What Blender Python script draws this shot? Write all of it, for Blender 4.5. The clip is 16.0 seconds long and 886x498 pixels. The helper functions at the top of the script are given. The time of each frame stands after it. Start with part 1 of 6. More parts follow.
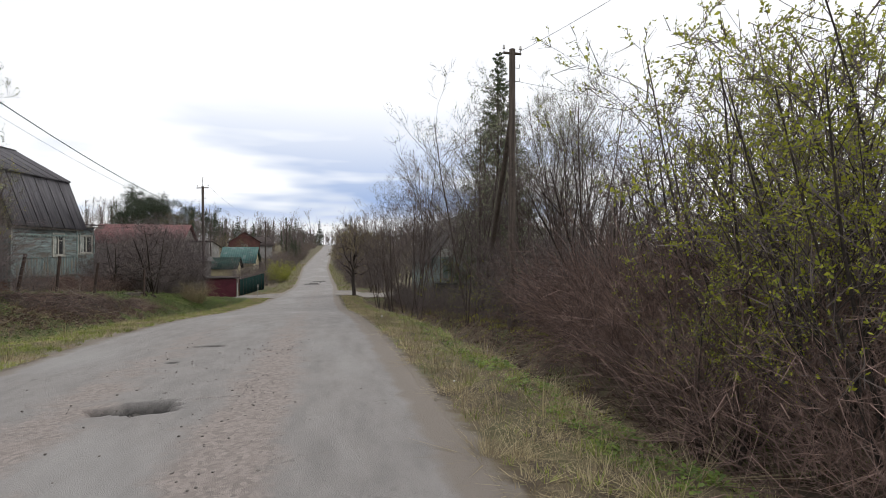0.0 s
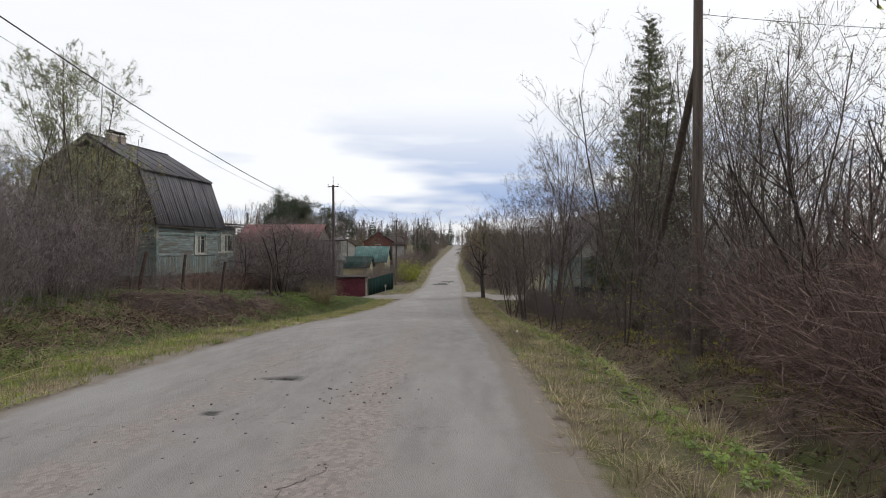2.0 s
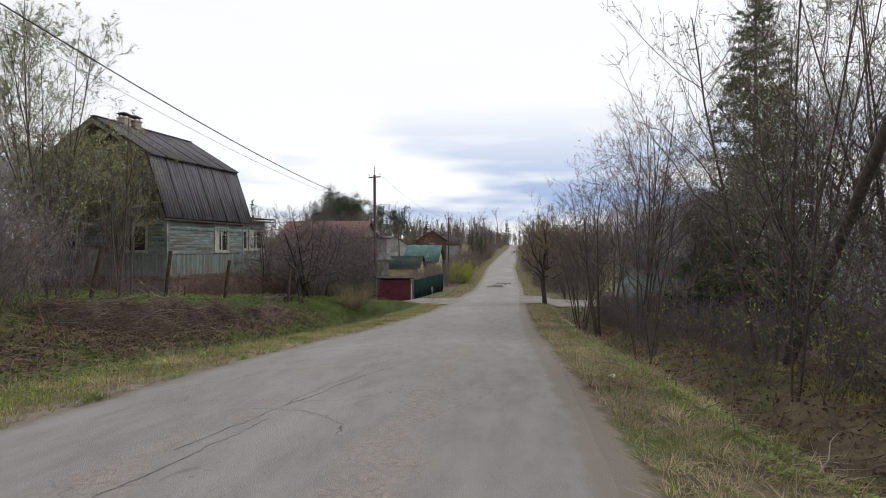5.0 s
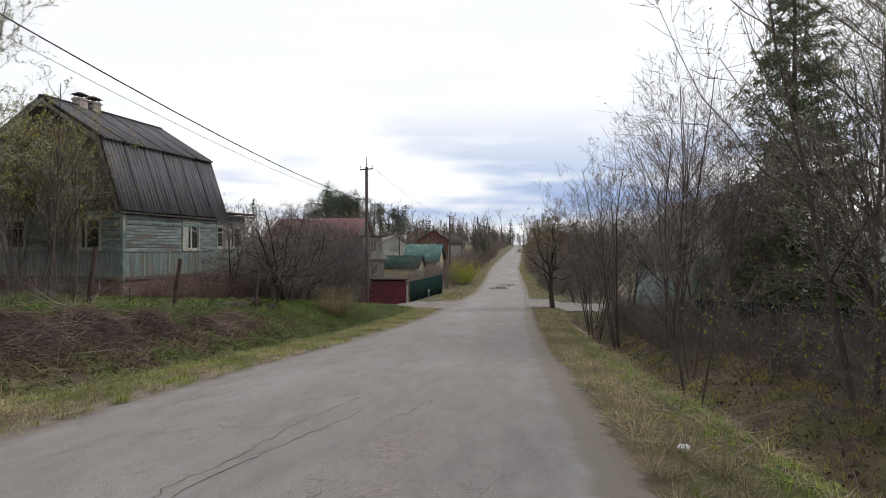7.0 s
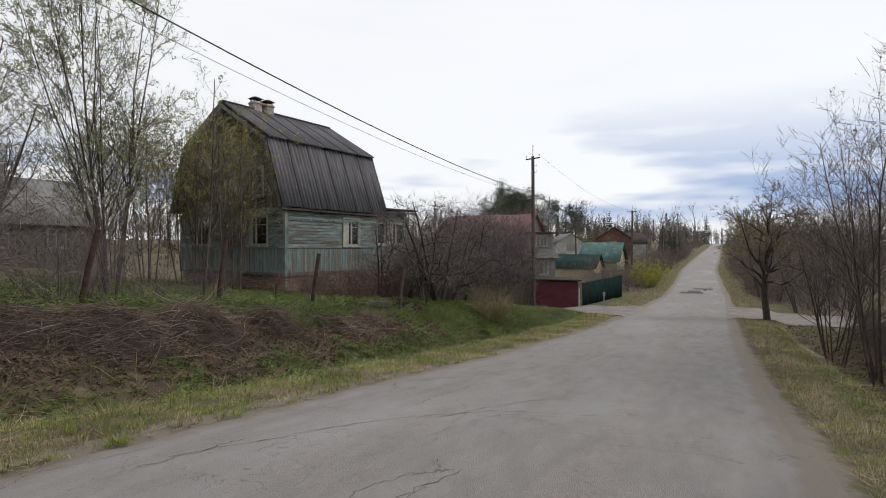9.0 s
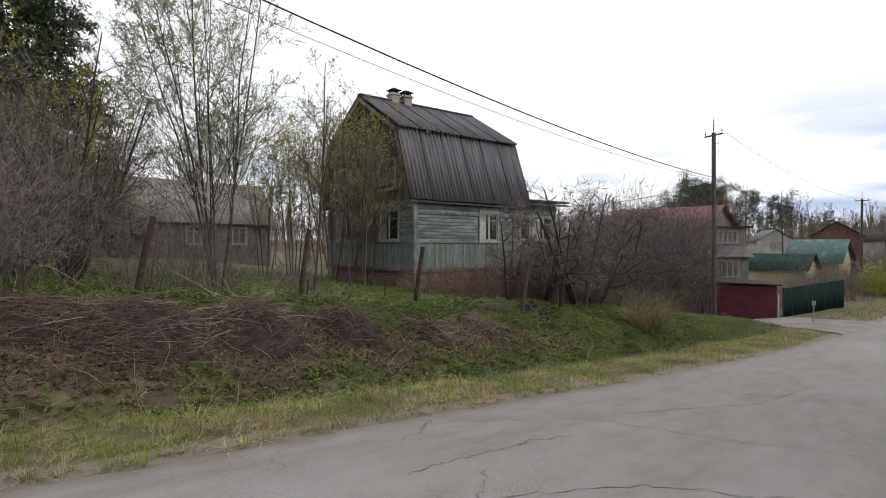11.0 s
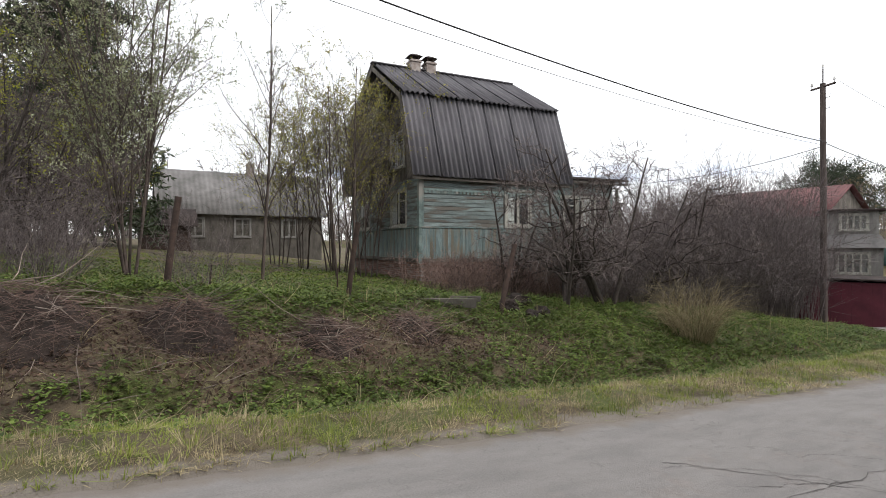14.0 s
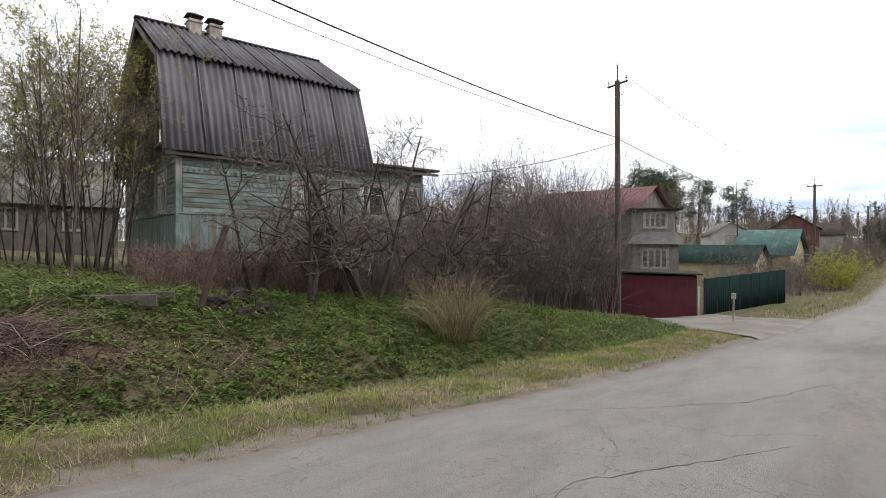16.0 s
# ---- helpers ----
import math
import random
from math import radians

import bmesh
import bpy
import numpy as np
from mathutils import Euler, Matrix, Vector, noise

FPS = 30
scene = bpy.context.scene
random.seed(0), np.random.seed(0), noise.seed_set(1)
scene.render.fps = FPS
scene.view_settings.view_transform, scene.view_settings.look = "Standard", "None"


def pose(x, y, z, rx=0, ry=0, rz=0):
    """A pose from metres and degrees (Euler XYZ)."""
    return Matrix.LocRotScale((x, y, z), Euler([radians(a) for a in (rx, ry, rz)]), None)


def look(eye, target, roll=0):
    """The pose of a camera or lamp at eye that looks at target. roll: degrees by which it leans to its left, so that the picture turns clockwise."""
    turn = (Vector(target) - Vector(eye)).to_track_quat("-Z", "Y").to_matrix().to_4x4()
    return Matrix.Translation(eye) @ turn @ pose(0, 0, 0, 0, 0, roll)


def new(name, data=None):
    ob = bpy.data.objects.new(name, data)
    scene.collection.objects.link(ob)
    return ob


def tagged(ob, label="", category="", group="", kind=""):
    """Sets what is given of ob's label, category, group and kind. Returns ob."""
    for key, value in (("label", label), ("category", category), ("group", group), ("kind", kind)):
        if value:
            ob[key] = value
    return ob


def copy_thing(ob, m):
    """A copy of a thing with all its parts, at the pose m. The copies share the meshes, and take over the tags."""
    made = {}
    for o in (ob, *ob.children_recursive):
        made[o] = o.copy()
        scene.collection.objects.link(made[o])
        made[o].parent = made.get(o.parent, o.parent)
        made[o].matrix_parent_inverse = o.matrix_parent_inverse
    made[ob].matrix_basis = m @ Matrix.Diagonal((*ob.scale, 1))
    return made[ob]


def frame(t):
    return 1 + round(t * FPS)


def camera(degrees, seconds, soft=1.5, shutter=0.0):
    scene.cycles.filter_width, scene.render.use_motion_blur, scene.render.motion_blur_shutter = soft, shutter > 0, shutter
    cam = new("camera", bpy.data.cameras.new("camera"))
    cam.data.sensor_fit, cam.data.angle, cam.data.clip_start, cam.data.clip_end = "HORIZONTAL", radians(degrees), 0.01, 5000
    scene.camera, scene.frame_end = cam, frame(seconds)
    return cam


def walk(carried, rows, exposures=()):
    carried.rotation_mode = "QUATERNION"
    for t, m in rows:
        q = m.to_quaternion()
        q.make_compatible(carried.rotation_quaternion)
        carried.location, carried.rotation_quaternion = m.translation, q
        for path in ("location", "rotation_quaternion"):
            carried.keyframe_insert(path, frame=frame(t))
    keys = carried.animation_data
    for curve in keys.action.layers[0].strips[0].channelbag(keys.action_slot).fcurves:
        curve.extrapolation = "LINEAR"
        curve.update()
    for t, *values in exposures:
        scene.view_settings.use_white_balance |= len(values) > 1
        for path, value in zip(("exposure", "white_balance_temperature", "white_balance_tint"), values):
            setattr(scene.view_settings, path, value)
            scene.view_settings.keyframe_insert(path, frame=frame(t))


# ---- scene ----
cam = camera(79.5, 16.0, soft=0.9)
METRES, EYE, TILT, LEAN, TURN = 26.0, 1.5, 0.0, 0.0, -12.0
ROWS = [
    (0.0, 0.0, 0.0, 0.0, 0.0, 0.0, 0.0),
    (0.5, -0.0057, 0.0333, -0.0003, 4.5, 0.03, -0.0),
    (1.0, -0.0084, 0.0661, -0.0011, 7.49, 0.01, 0.0),
    (1.5, -0.0147, 0.0992, -0.0021, 11.79, 0.02, -0.15),
    (2.0, -0.0202, 0.1306, -0.002, 13.85, -0.03, -0.08),
    (2.5, -0.0283, 0.1638, -0.003, 16.0, -0.03, -0.1),
    (3.0, -0.0347, 0.196, -0.0041, 17.08, -0.04, -0.08),
    (3.5, -0.0418, 0.2283, -0.0046, 18.95, -0.03, -0.09),
    (4.0, -0.0479, 0.2604, -0.0057, 19.54, -0.04, -0.06),
    (6.5, -0.0824, 0.4115, -0.0109, 20.33, -0.02, -0.28),
    (7.0, -0.0892, 0.4411, -0.0121, 20.36, -0.0, -0.23),
    (7.5, -0.0974, 0.4717, -0.0138, 21.28, 0.0, -0.27),
    (8.0, -0.1064, 0.4989, -0.0159, 24.81, 0.02, -0.28),
    (8.5, -0.1143, 0.5283, -0.0171, 33.03, -0.07, -0.28),
    (9.0, -0.12, 0.5552, -0.0183, 39.39, -0.09, -0.21),
    (9.5, -0.1262, 0.5845, -0.0193, 45.38, -0.17, -0.27),
    (12.0, -0.1687, 0.7229, -0.0304, 64.14, -0.26, -0.19),
    (12.5, -0.178, 0.7522, -0.033, 66.74, -0.35, -0.15),
    (13.0, -0.1878, 0.7799, -0.0357, 68.35, -0.33, -0.13),
    (13.5, -0.1976, 0.811, -0.0388, 69.3, -0.37, -0.08),
    (14.0, -0.2061, 0.841, -0.0418, 69.42, -0.38, -0.03),
    (14.5, -0.2122, 0.8742, -0.045, 68.23, -0.36, 0.04),
    (15.0, -0.2175, 0.9052, -0.0483, 65.35, -0.29, -0.09),
    (15.5, -0.2219, 0.9379, -0.0511, 60.27, -0.27, -0.08),
    (16.0, -0.2267, 0.9686, -0.054, 55.83, -0.19, -0.2),
]
walk(cam, [(t, pose(0, 0, EYE, TILT, LEAN, TURN) @ pose(METRES * x, METRES * y, METRES * z, 90 + pitch, roll, yaw)) for t, x, y, z, yaw, pitch, roll in ROWS],
     exposures=[(0.0, -0.20), (2.0, -0.28), (4.0, -0.26), (7.5, -0.24), (9.3, -0.33), (12.0, 0.02), (13.0, 0.16), (16.0, 0.16)])

# ---- world: a bright overcast sky with a few blue gaps, and a veiled sun ----
SUN_ELEV, SUN_TURN = 40.0, 48.0      # degrees; the turn is from +y towards +x
world = bpy.data.worlds.new("sky")
scene.world = world
world.use_nodes = True
wn, wl = world.node_tree.nodes, world.node_tree.links
wn.clear()
w_out = wn.new("ShaderNodeOutputWorld")
w_bg = wn.new("ShaderNodeBackground")
w_sky = wn.new("ShaderNodeTexSky")
w_sky.sky_type, w_sky.sun_disc = "NISHITA", False
w_sky.sun_elevation, w_sky.sun_rotation = radians(SUN_ELEV), radians(SUN_TURN)
w_dim = wn.new("ShaderNodeVectorMath")
w_dim.operation = "SCALE"
w_dim.inputs["Scale"].default_value = 0.10
w_co = wn.new("ShaderNodeTexCoord")
w_map = wn.new("ShaderNodeMapping")
w_map.inputs["Scale"].default_value = (1.3, 1.3, 7.5)
w_map.inputs["Location"].default_value = (0.35, 0.1, 0.28)
w_noise = wn.new("ShaderNodeTexNoise")
w_noise.inputs["Scale"].default_value = 2.1
w_noise.inputs["Detail"].default_value = 3.2
w_noise.inputs["Roughness"].default_value = 0.5
w_ramp = wn.new("ShaderNodeValToRGB")      # how much open sky shows between the clouds
w_ramp.color_ramp.elements[0].position, w_ramp.color_ramp.elements[0].color = 0.53, (0, 0, 0, 1)
w_ramp.color_ramp.elements[1].position, w_ramp.color_ramp.elements[1].color = 0.68, (1, 1, 1, 1)
w_sep = wn.new("ShaderNodeSeparateXYZ")
w_low = wn.new("ShaderNodeMapRange")       # the cloud deck closes overhead
w_low.inputs["From Min"].default_value, w_low.inputs["From Max"].default_value = 0.26, 0.05
w_low.inputs["To Min"].default_value, w_low.inputs["To Max"].default_value = 0.02, 0.95
w_gap = wn.new("ShaderNodeMath")
w_gap.operation = "MULTIPLY"
w_dir = wn.new("ShaderNodeVectorMath")     # the widest gap in the clouds lies low over the road ahead
w_dir.operation = "DISTANCE"
w_dir.inputs[1].default_value = (0.02, 0.98, 0.11)
w_near = wn.new("ShaderNodeMapRange")
w_near.inputs["From Min"].default_value, w_near.inputs["From Max"].default_value = 0.42, 0.05
w_near.inputs["To Min"].default_value, w_near.inputs["To Max"].default_value = 0.0, 0.24
w_add = wn.new("ShaderNodeMath")
w_cloud = wn.new("ShaderNodeMixRGB")
w_cloud.inputs["Color1"].default_value = (1.30, 1.31, 1.34, 1)
w_cloud.inputs["Color2"].default_value = (0.17, 0.36, 0.80, 1)
w_mix = wn.new("ShaderNodeMixRGB")
w_mix.inputs["Fac"].default_value = 0.12
wl.new(w_co.outputs["Generated"], w_map.inputs["Vector"])
wl.new(w_map.outputs["Vector"], w_noise.inputs["Vector"])
wl.new(w_co.outputs["Generated"], w_dir.inputs[0])
wl.new(w_dir.outputs["Value"], w_near.inputs["Value"])
wl.new(w_noise.outputs["Fac"], w_add.inputs[0])
wl.new(w_near.outputs["Result"], w_add.inputs[1])
wl.new(w_add.outputs["Value"], w_ramp.inputs["Fac"])
wl.new(w_co.outputs["Generated"], w_sep.inputs["Vector"])
wl.new(w_sep.outputs["Z"], w_low.inputs["Value"])
w_hor = wn.new("ShaderNodeMapRange")       # pale haze along the skyline
w_hor.inputs["From Min"].default_value, w_hor.inputs["From Max"].default_value = 0.035, 0.085
w_hor.inputs["To Min"].default_value, w_hor.inputs["To Max"].default_value = 0.15, 1.0
w_both = wn.new("ShaderNodeMath")
w_both.operation = "MULTIPLY"
wl.new(w_sep.outputs["Z"], w_hor.inputs["Value"])
wl.new(w_ramp.outputs["Color"], w_both.inputs[0])
wl.new(w_hor.outputs["Result"], w_both.inputs[1])
wl.new(w_both.outputs["Value"], w_gap.inputs[0])
wl.new(w_low.outputs["Result"], w_gap.inputs[1])
wl.new(w_gap.outputs["Value"], w_cloud.inputs["Fac"])
wl.new(w_sky.outputs["Color"], w_dim.inputs[0])
wl.new(w_cloud.outputs["Color"], w_mix.inputs["Color1"])
wl.new(w_dim.outputs["Vector"], w_mix.inputs["Color2"])
wl.new(w_mix.outputs["Color"], w_bg.inputs["Color"])
w_bg.inputs["Strength"].default_value = 1.0
wl.new(w_bg.outputs["Background"], w_out.inputs["Surface"])

sun = new("sun", bpy.data.lights.new("sun", "SUN"))
sun.data.energy, sun.data.angle, sun.data.color = 1.5, radians(14), (1.0, 0.96, 0.9)
_e, _a = radians(SUN_ELEV), radians(SUN_TURN)
sun.matrix_world = look((math.cos(_e) * math.sin(_a) * 50, math.cos(_e) * math.cos(_a) * 50, math.sin(_e) * 50), (0, 0, 0))


# ---- materials ----
def material(name, base, second=None, scale=4.0, fine=60.0, rough=0.85, bump=0.3, metal=0.0, stretch=(1, 1, 1), vary=0.15, third=None, third_at=(0.6, 0.75), third_scale=1.2, coords="Object", spec=0.3):
    """A surface of two colours at one scale, a fine grain at another, a bump, and a change from piece to piece."""
    m = bpy.data.materials.new(name)
    m.use_nodes = True
    n, l = m.node_tree.nodes, m.node_tree.links
    bsdf = n["Principled BSDF"]
    bsdf.inputs["Roughness"].default_value, bsdf.inputs["Metallic"].default_value = rough, metal
    bsdf.inputs["Specular IOR Level"].default_value = spec
    co, mp = n.new("ShaderNodeTexCoord"), n.new("ShaderNodeMapping")
    mp.inputs["Scale"].default_value = stretch
    shift, sft = n.new("ShaderNodeObjectInfo"), n.new("ShaderNodeVectorMath")
    sft.operation = "MULTIPLY_ADD"          # every piece shows another stretch of the pattern
    l.new(shift.outputs["Random"], sft.inputs[0])
    sft.inputs[1].default_value = (37.0, 53.0, 71.0)
    l.new(co.outputs[coords], sft.inputs[2])
    l.new(sft.outputs["Vector"], mp.inputs["Vector"])
    big, small = n.new("ShaderNodeTexNoise"), n.new("ShaderNodeTexNoise")
    big.inputs["Scale"].default_value, small.inputs["Scale"].default_value = scale, fine
    big.inputs["Detail"].default_value, small.inputs["Detail"].default_value = 6, 4
    big.inputs["Roughness"].default_value = 0.62
    l.new(mp.outputs["Vector"], big.inputs["Vector"])
    l.new(mp.outputs["Vector"], small.inputs["Vector"])
    ramp = n.new("ShaderNodeValToRGB")
    second = second or tuple(c * 0.6 for c in base)
    ramp.color_ramp.elements[0].position, ramp.color_ramp.elements[0].color = 0.36, (*second, 1)
    ramp.color_ramp.elements[1].position, ramp.color_ramp.elements[1].color = 0.64, (*base, 1)
    l.new(big.outputs["Fac"], ramp.inputs["Fac"])
    col = ramp.outputs["Color"]
    if third:
        patch, pr, mix = n.new("ShaderNodeTexNoise"), n.new("ShaderNodeMapRange"), n.new("ShaderNodeMixRGB")
        patch.inputs["Scale"].default_value, patch.inputs["Detail"].default_value = third_scale, 7
        l.new(mp.outputs["Vector"], patch.inputs["Vector"])
        pr.inputs["From Min"].default_value, pr.inputs["From Max"].default_value = third_at
        l.new(patch.outputs["Fac"], pr.inputs["Value"])
        l.new(pr.outputs["Result"], mix.inputs["Fac"])
        l.new(col, mix.inputs["Color1"])
        mix.inputs["Color2"].default_value = (*third, 1)
        col = mix.outputs["Color"]
    grain = n.new("ShaderNodeMapRange")
    grain.inputs["To Min"].default_value, grain.inputs["To Max"].default_value = 0.72, 1.28
    l.new(small.outputs["Fac"], grain.inputs["Value"])
    info, isl, vr = n.new("ShaderNodeObjectInfo"), n.new("ShaderNodeNewGeometry"), n.new("ShaderNodeMath")
    vr.operation = "ADD"
    l.new(info.outputs["Random"], vr.inputs[0])
    l.new(isl.outputs["Random Per Island"], vr.inputs[1])
    vm = n.new("ShaderNodeMapRange")
    vm.inputs["From Max"].default_value = 2.0
    vm.inputs["To Min"].default_value, vm.inputs["To Max"].default_value = 1 - vary * 1.6, 1 + vary * 1.6
    l.new(vr.outputs["Value"], vm.inputs["Value"])
    both, sc = n.new("ShaderNodeMath"), n.new("ShaderNodeVectorMath")
    both.operation, sc.operation = "MULTIPLY", "SCALE"
    l.new(grain.outputs["Result"], both.inputs[0])
    l.new(vm.outputs["Result"], both.inputs[1])
    l.new(col, sc.inputs[0])
    l.new(both.outputs["Value"], sc.inputs["Scale"])
    l.new(sc.outputs["Vector"], bsdf.inputs["Base Color"])
    if bump:
        b, add = n.new("ShaderNodeBump"), n.new("ShaderNodeMath")
        add.operation = "ADD"
        l.new(big.outputs["Fac"], add.inputs[0])
        l.new(small.outputs["Fac"], add.inputs[1])
        b.inputs["Strength"].default_value, b.inputs["Distance"].default_value = bump, 0.02
        l.new(add.outputs["Value"], b.inputs["Height"])
        l.new(b.outputs["Normal"], bsdf.inputs["Normal"])
    return m


def leaf_material(name, base, second, gloss=0.55, thin=0.35):
    """Thin leaves: they let some light through, and differ from leaf to leaf."""
    m = bpy.data.materials.new(name)
    m.use_nodes = True
    n, l = m.node_tree.nodes, m.node_tree.links
    bsdf, out = n["Principled BSDF"], n["Material Output"]
    isl = n.new("ShaderNodeNewGeometry")
    ramp = n.new("ShaderNodeValToRGB")
    ramp.color_ramp.elements[0].color, ramp.color_ramp.elements[1].color = (*second, 1), (*base, 1)
    l.new(isl.outputs["Random Per Island"], ramp.inputs["Fac"])
    co, no, gr, sc = n.new("ShaderNodeTexCoord"), n.new("ShaderNodeTexNoise"), n.new("ShaderNodeMapRange"), n.new("ShaderNodeVectorMath")
    no.inputs["Scale"].default_value = 0.9
    l.new(co.outputs["Object"], no.inputs["Vector"])
    gr.inputs["From Min"].default_value, gr.inputs["From Max"].default_value = 0.3, 0.7
    gr.inputs["To Min"].default_value, gr.inputs["To Max"].default_value = 0.65, 1.3
    l.new(no.outputs["Fac"], gr.inputs["Value"])
    sc.operation = "SCALE"
    l.new(ramp.outputs["Color"], sc.inputs[0])
    l.new(gr.outputs["Result"], sc.inputs["Scale"])
    l.new(sc.outputs["Vector"], bsdf.inputs["Base Color"])
    bsdf.inputs["Roughness"].default_value = gloss
    bsdf.inputs["Specular IOR Level"].default_value = 0.25
    tr, mix = n.new("ShaderNodeBsdfTranslucent"), n.new("ShaderNodeMixShader")
    l.new(sc.outputs["Vector"], tr.inputs["Color"])
    mix.inputs["Fac"].default_value = thin
    l.new(bsdf.outputs["BSDF"], mix.inputs[1])
    l.new(tr.outputs["BSDF"], mix.inputs[2])
    l.new(mix.outputs["Shader"], out.inputs["Surface"])
    return m


BARK = material("bark_grey_brown", (0.13, 0.10, 0.085), (0.055, 0.043, 0.038), 5, 40, 0.9, 0.6, stretch=(3, 3, 0.6))
BARK_OLD = material("bark_dark", (0.075, 0.06, 0.052), (0.03, 0.025, 0.022), 5, 40, 0.92, 0.7, stretch=(3, 3, 0.6))
TWIG = material("twig_brown", (0.20, 0.163, 0.152), (0.095, 0.076, 0.072), 2, 30, 0.85, 0, vary=0.25)
TWIG_GREY = material("twig_grey_mauve", (0.215, 0.178, 0.174), (0.10, 0.082, 0.080), 2, 30, 0.85, 0, vary=0.25)
TWIG_RED = material("twig_reddish", (0.26, 0.175, 0.148), (0.082, 0.055, 0.048), 1.2, 30, 0.85, 0, vary=0.45)
TWIG_PALE = material("twig_pale_dead", (0.31, 0.255, 0.215), (0.12, 0.095, 0.082), 1.5, 30, 0.9, 0, vary=0.4)
TWIG_DRY = material("twig_dry", (0.235, 0.16, 0.13), (0.062, 0.042, 0.036), 1.5, 30, 0.9, 0, vary=0.45)
LEAF_SPRING = leaf_material("leaf_spring", (0.42, 0.42, 0.045), (0.22, 0.26, 0.035))
LEAF_PALE = leaf_material("leaf_pale_catkin", (0.44, 0.46, 0.30), (0.22, 0.25, 0.13))
LEAF_OLIVE = leaf_material("leaf_olive", (0.46, 0.43, 0.09), (0.22, 0.21, 0.05))
LEAF_BUD = leaf_material("leaf_bud_brown", (0.19, 0.14, 0.08), (0.10, 0.075, 0.05))
LEAF_BROWN = leaf_material("leaf_bud_olive_brown", (0.29, 0.24, 0.10), (0.14, 0.11, 0.06))
NEEDLE = leaf_material("spruce_needles", (0.060, 0.082, 0.036), (0.022, 0.032, 0.018), thin=0.1)
NEEDLE_LIT = leaf_material("spruce_needles_light", (0.10, 0.13, 0.05), (0.05, 0.075, 0.03), thin=0.15)
NEEDLE_PINE = leaf_material("pine_needles", (0.065, 0.085, 0.045), (0.03, 0.042, 0.026), thin=0.1)
HERB_FRESH = leaf_material("fresh_weed_green", (0.23, 0.31, 0.06), (0.09, 0.14, 0.03), thin=0.25)
HERB = leaf_material("nettle_green", (0.165, 0.22, 0.048), (0.055, 0.088, 0.02), thin=0.2)
GRASS = leaf_material("grass_green", (0.30, 0.335, 0.075), (0.13, 0.17, 0.035), thin=0.3)
GRASS_DRY = leaf_material("grass_dry", (0.50, 0.42, 0.255), (0.19, 0.15, 0.09), 0.8, thin=0.25)
DEAD_LEAF = leaf_material("dead_leaves", (0.18, 0.118, 0.085), (0.06, 0.04, 0.032), 0.85, thin=0.1)

FOUNDATION = material("foundation_brick", (0.24, 0.13, 0.10), (0.15, 0.10, 0.085), 3, 50, 0.9, 0.4, third=(0.3, 0.28, 0.26), third_at=(0.5, 0.7))
MORTAR = material("mortar", (0.28, 0.26, 0.24), (0.18, 0.165, 0.15), 3, 60, 0.95, 0.3)
BOARD_TURQ = material("faded_turquoise_board", (0.215, 0.262, 0.255), (0.12, 0.138, 0.132), 3.0, 45, 0.85, 0.35, stretch=(0.6, 1, 3), vary=0.2, third=(0.115, 0.105, 0.09), third_at=(0.50, 0.60), third_scale=1.6)
BOARD_BAND = material("turquoise_vertical_board", (0.205, 0.268, 0.265), (0.115, 0.145, 0.14), 3.0, 45, 0.85, 0.35, stretch=(3, 3, 0.6), vary=0.25, third=(0.17, 0.15, 0.115), third_at=(0.48, 0.62), third_scale=1.5)
BOARD_GREY = material("weathered_grey_board", (0.15, 0.135, 0.115), (0.075, 0.066, 0.058), 3, 45, 0.9, 0.4, stretch=(1, 1, 0.4), vary=0.25)
BOARD_LIGHT = material("light_grey_board", (0.25, 0.24, 0.225), (0.15, 0.143, 0.133), 2, 45, 0.9, 0.3, stretch=(1.5, 1.5, 0.3), vary=0.15)
TRIM = material("old_white_trim", (0.43, 0.42, 0.37), (0.24, 0.23, 0.20), 5, 60, 0.75, 0.25)
TRIM_TURQ = material("turquoise_trim", (0.20, 0.265, 0.25), (0.12, 0.155, 0.145), 5, 60, 0.8, 0.25, third=(0.3, 0.29, 0.26), third_at=(0.5, 0.66))
SLATE = material("weathered_fibre_cement", (0.165, 0.157, 0.168), (0.098, 0.093, 0.102), 1.4, 70, 0.92, 0.35, stretch=(3, 0.35, 1), vary=0.04, third=(0.19, 0.185, 0.185), third_at=(0.56, 0.8), third_scale=2.0)
SLATE_OLD = material("old_grey_roofing", (0.21, 0.20, 0.195), (0.125, 0.12, 0.115), 1.2, 50, 0.92, 0.3, vary=0.14)
CHIMNEY = material("whitewashed_chimney_brick", (0.40, 0.36, 0.33), (0.23, 0.18, 0.16), 4, 40, 0.9, 0.4)
SHEET_DARK = material("rusty_dark_sheet", (0.075, 0.06, 0.057), (0.04, 0.033, 0.031), 4, 40, 0.9, 0.2, spec=0.1)
RED_ROOF = material("faded_red_metal_roof", (0.155, 0.066, 0.066), (0.11, 0.05, 0.05), 1.5, 40, 0.8, 0.1)
MAROON = material("maroon_painted_sheet", (0.125, 0.033, 0.046), (0.082, 0.024, 0.033), 1.3, 40, 0.65, 0.08, spec=0.15)
FENCE_GREEN = material("dark_green_profiled_sheet", (0.012, 0.031, 0.028), (0.008, 0.022, 0.020), 1.0, 40, 0.9, 0.05, spec=0.05)
TEAL_ROOF = material("worn_teal_roof", (0.06, 0.12, 0.112), (0.038, 0.08, 0.076), 0.8, 30, 0.85, 0.1, third=(0.16, 0.19, 0.18), third_at=(0.54, 0.72))
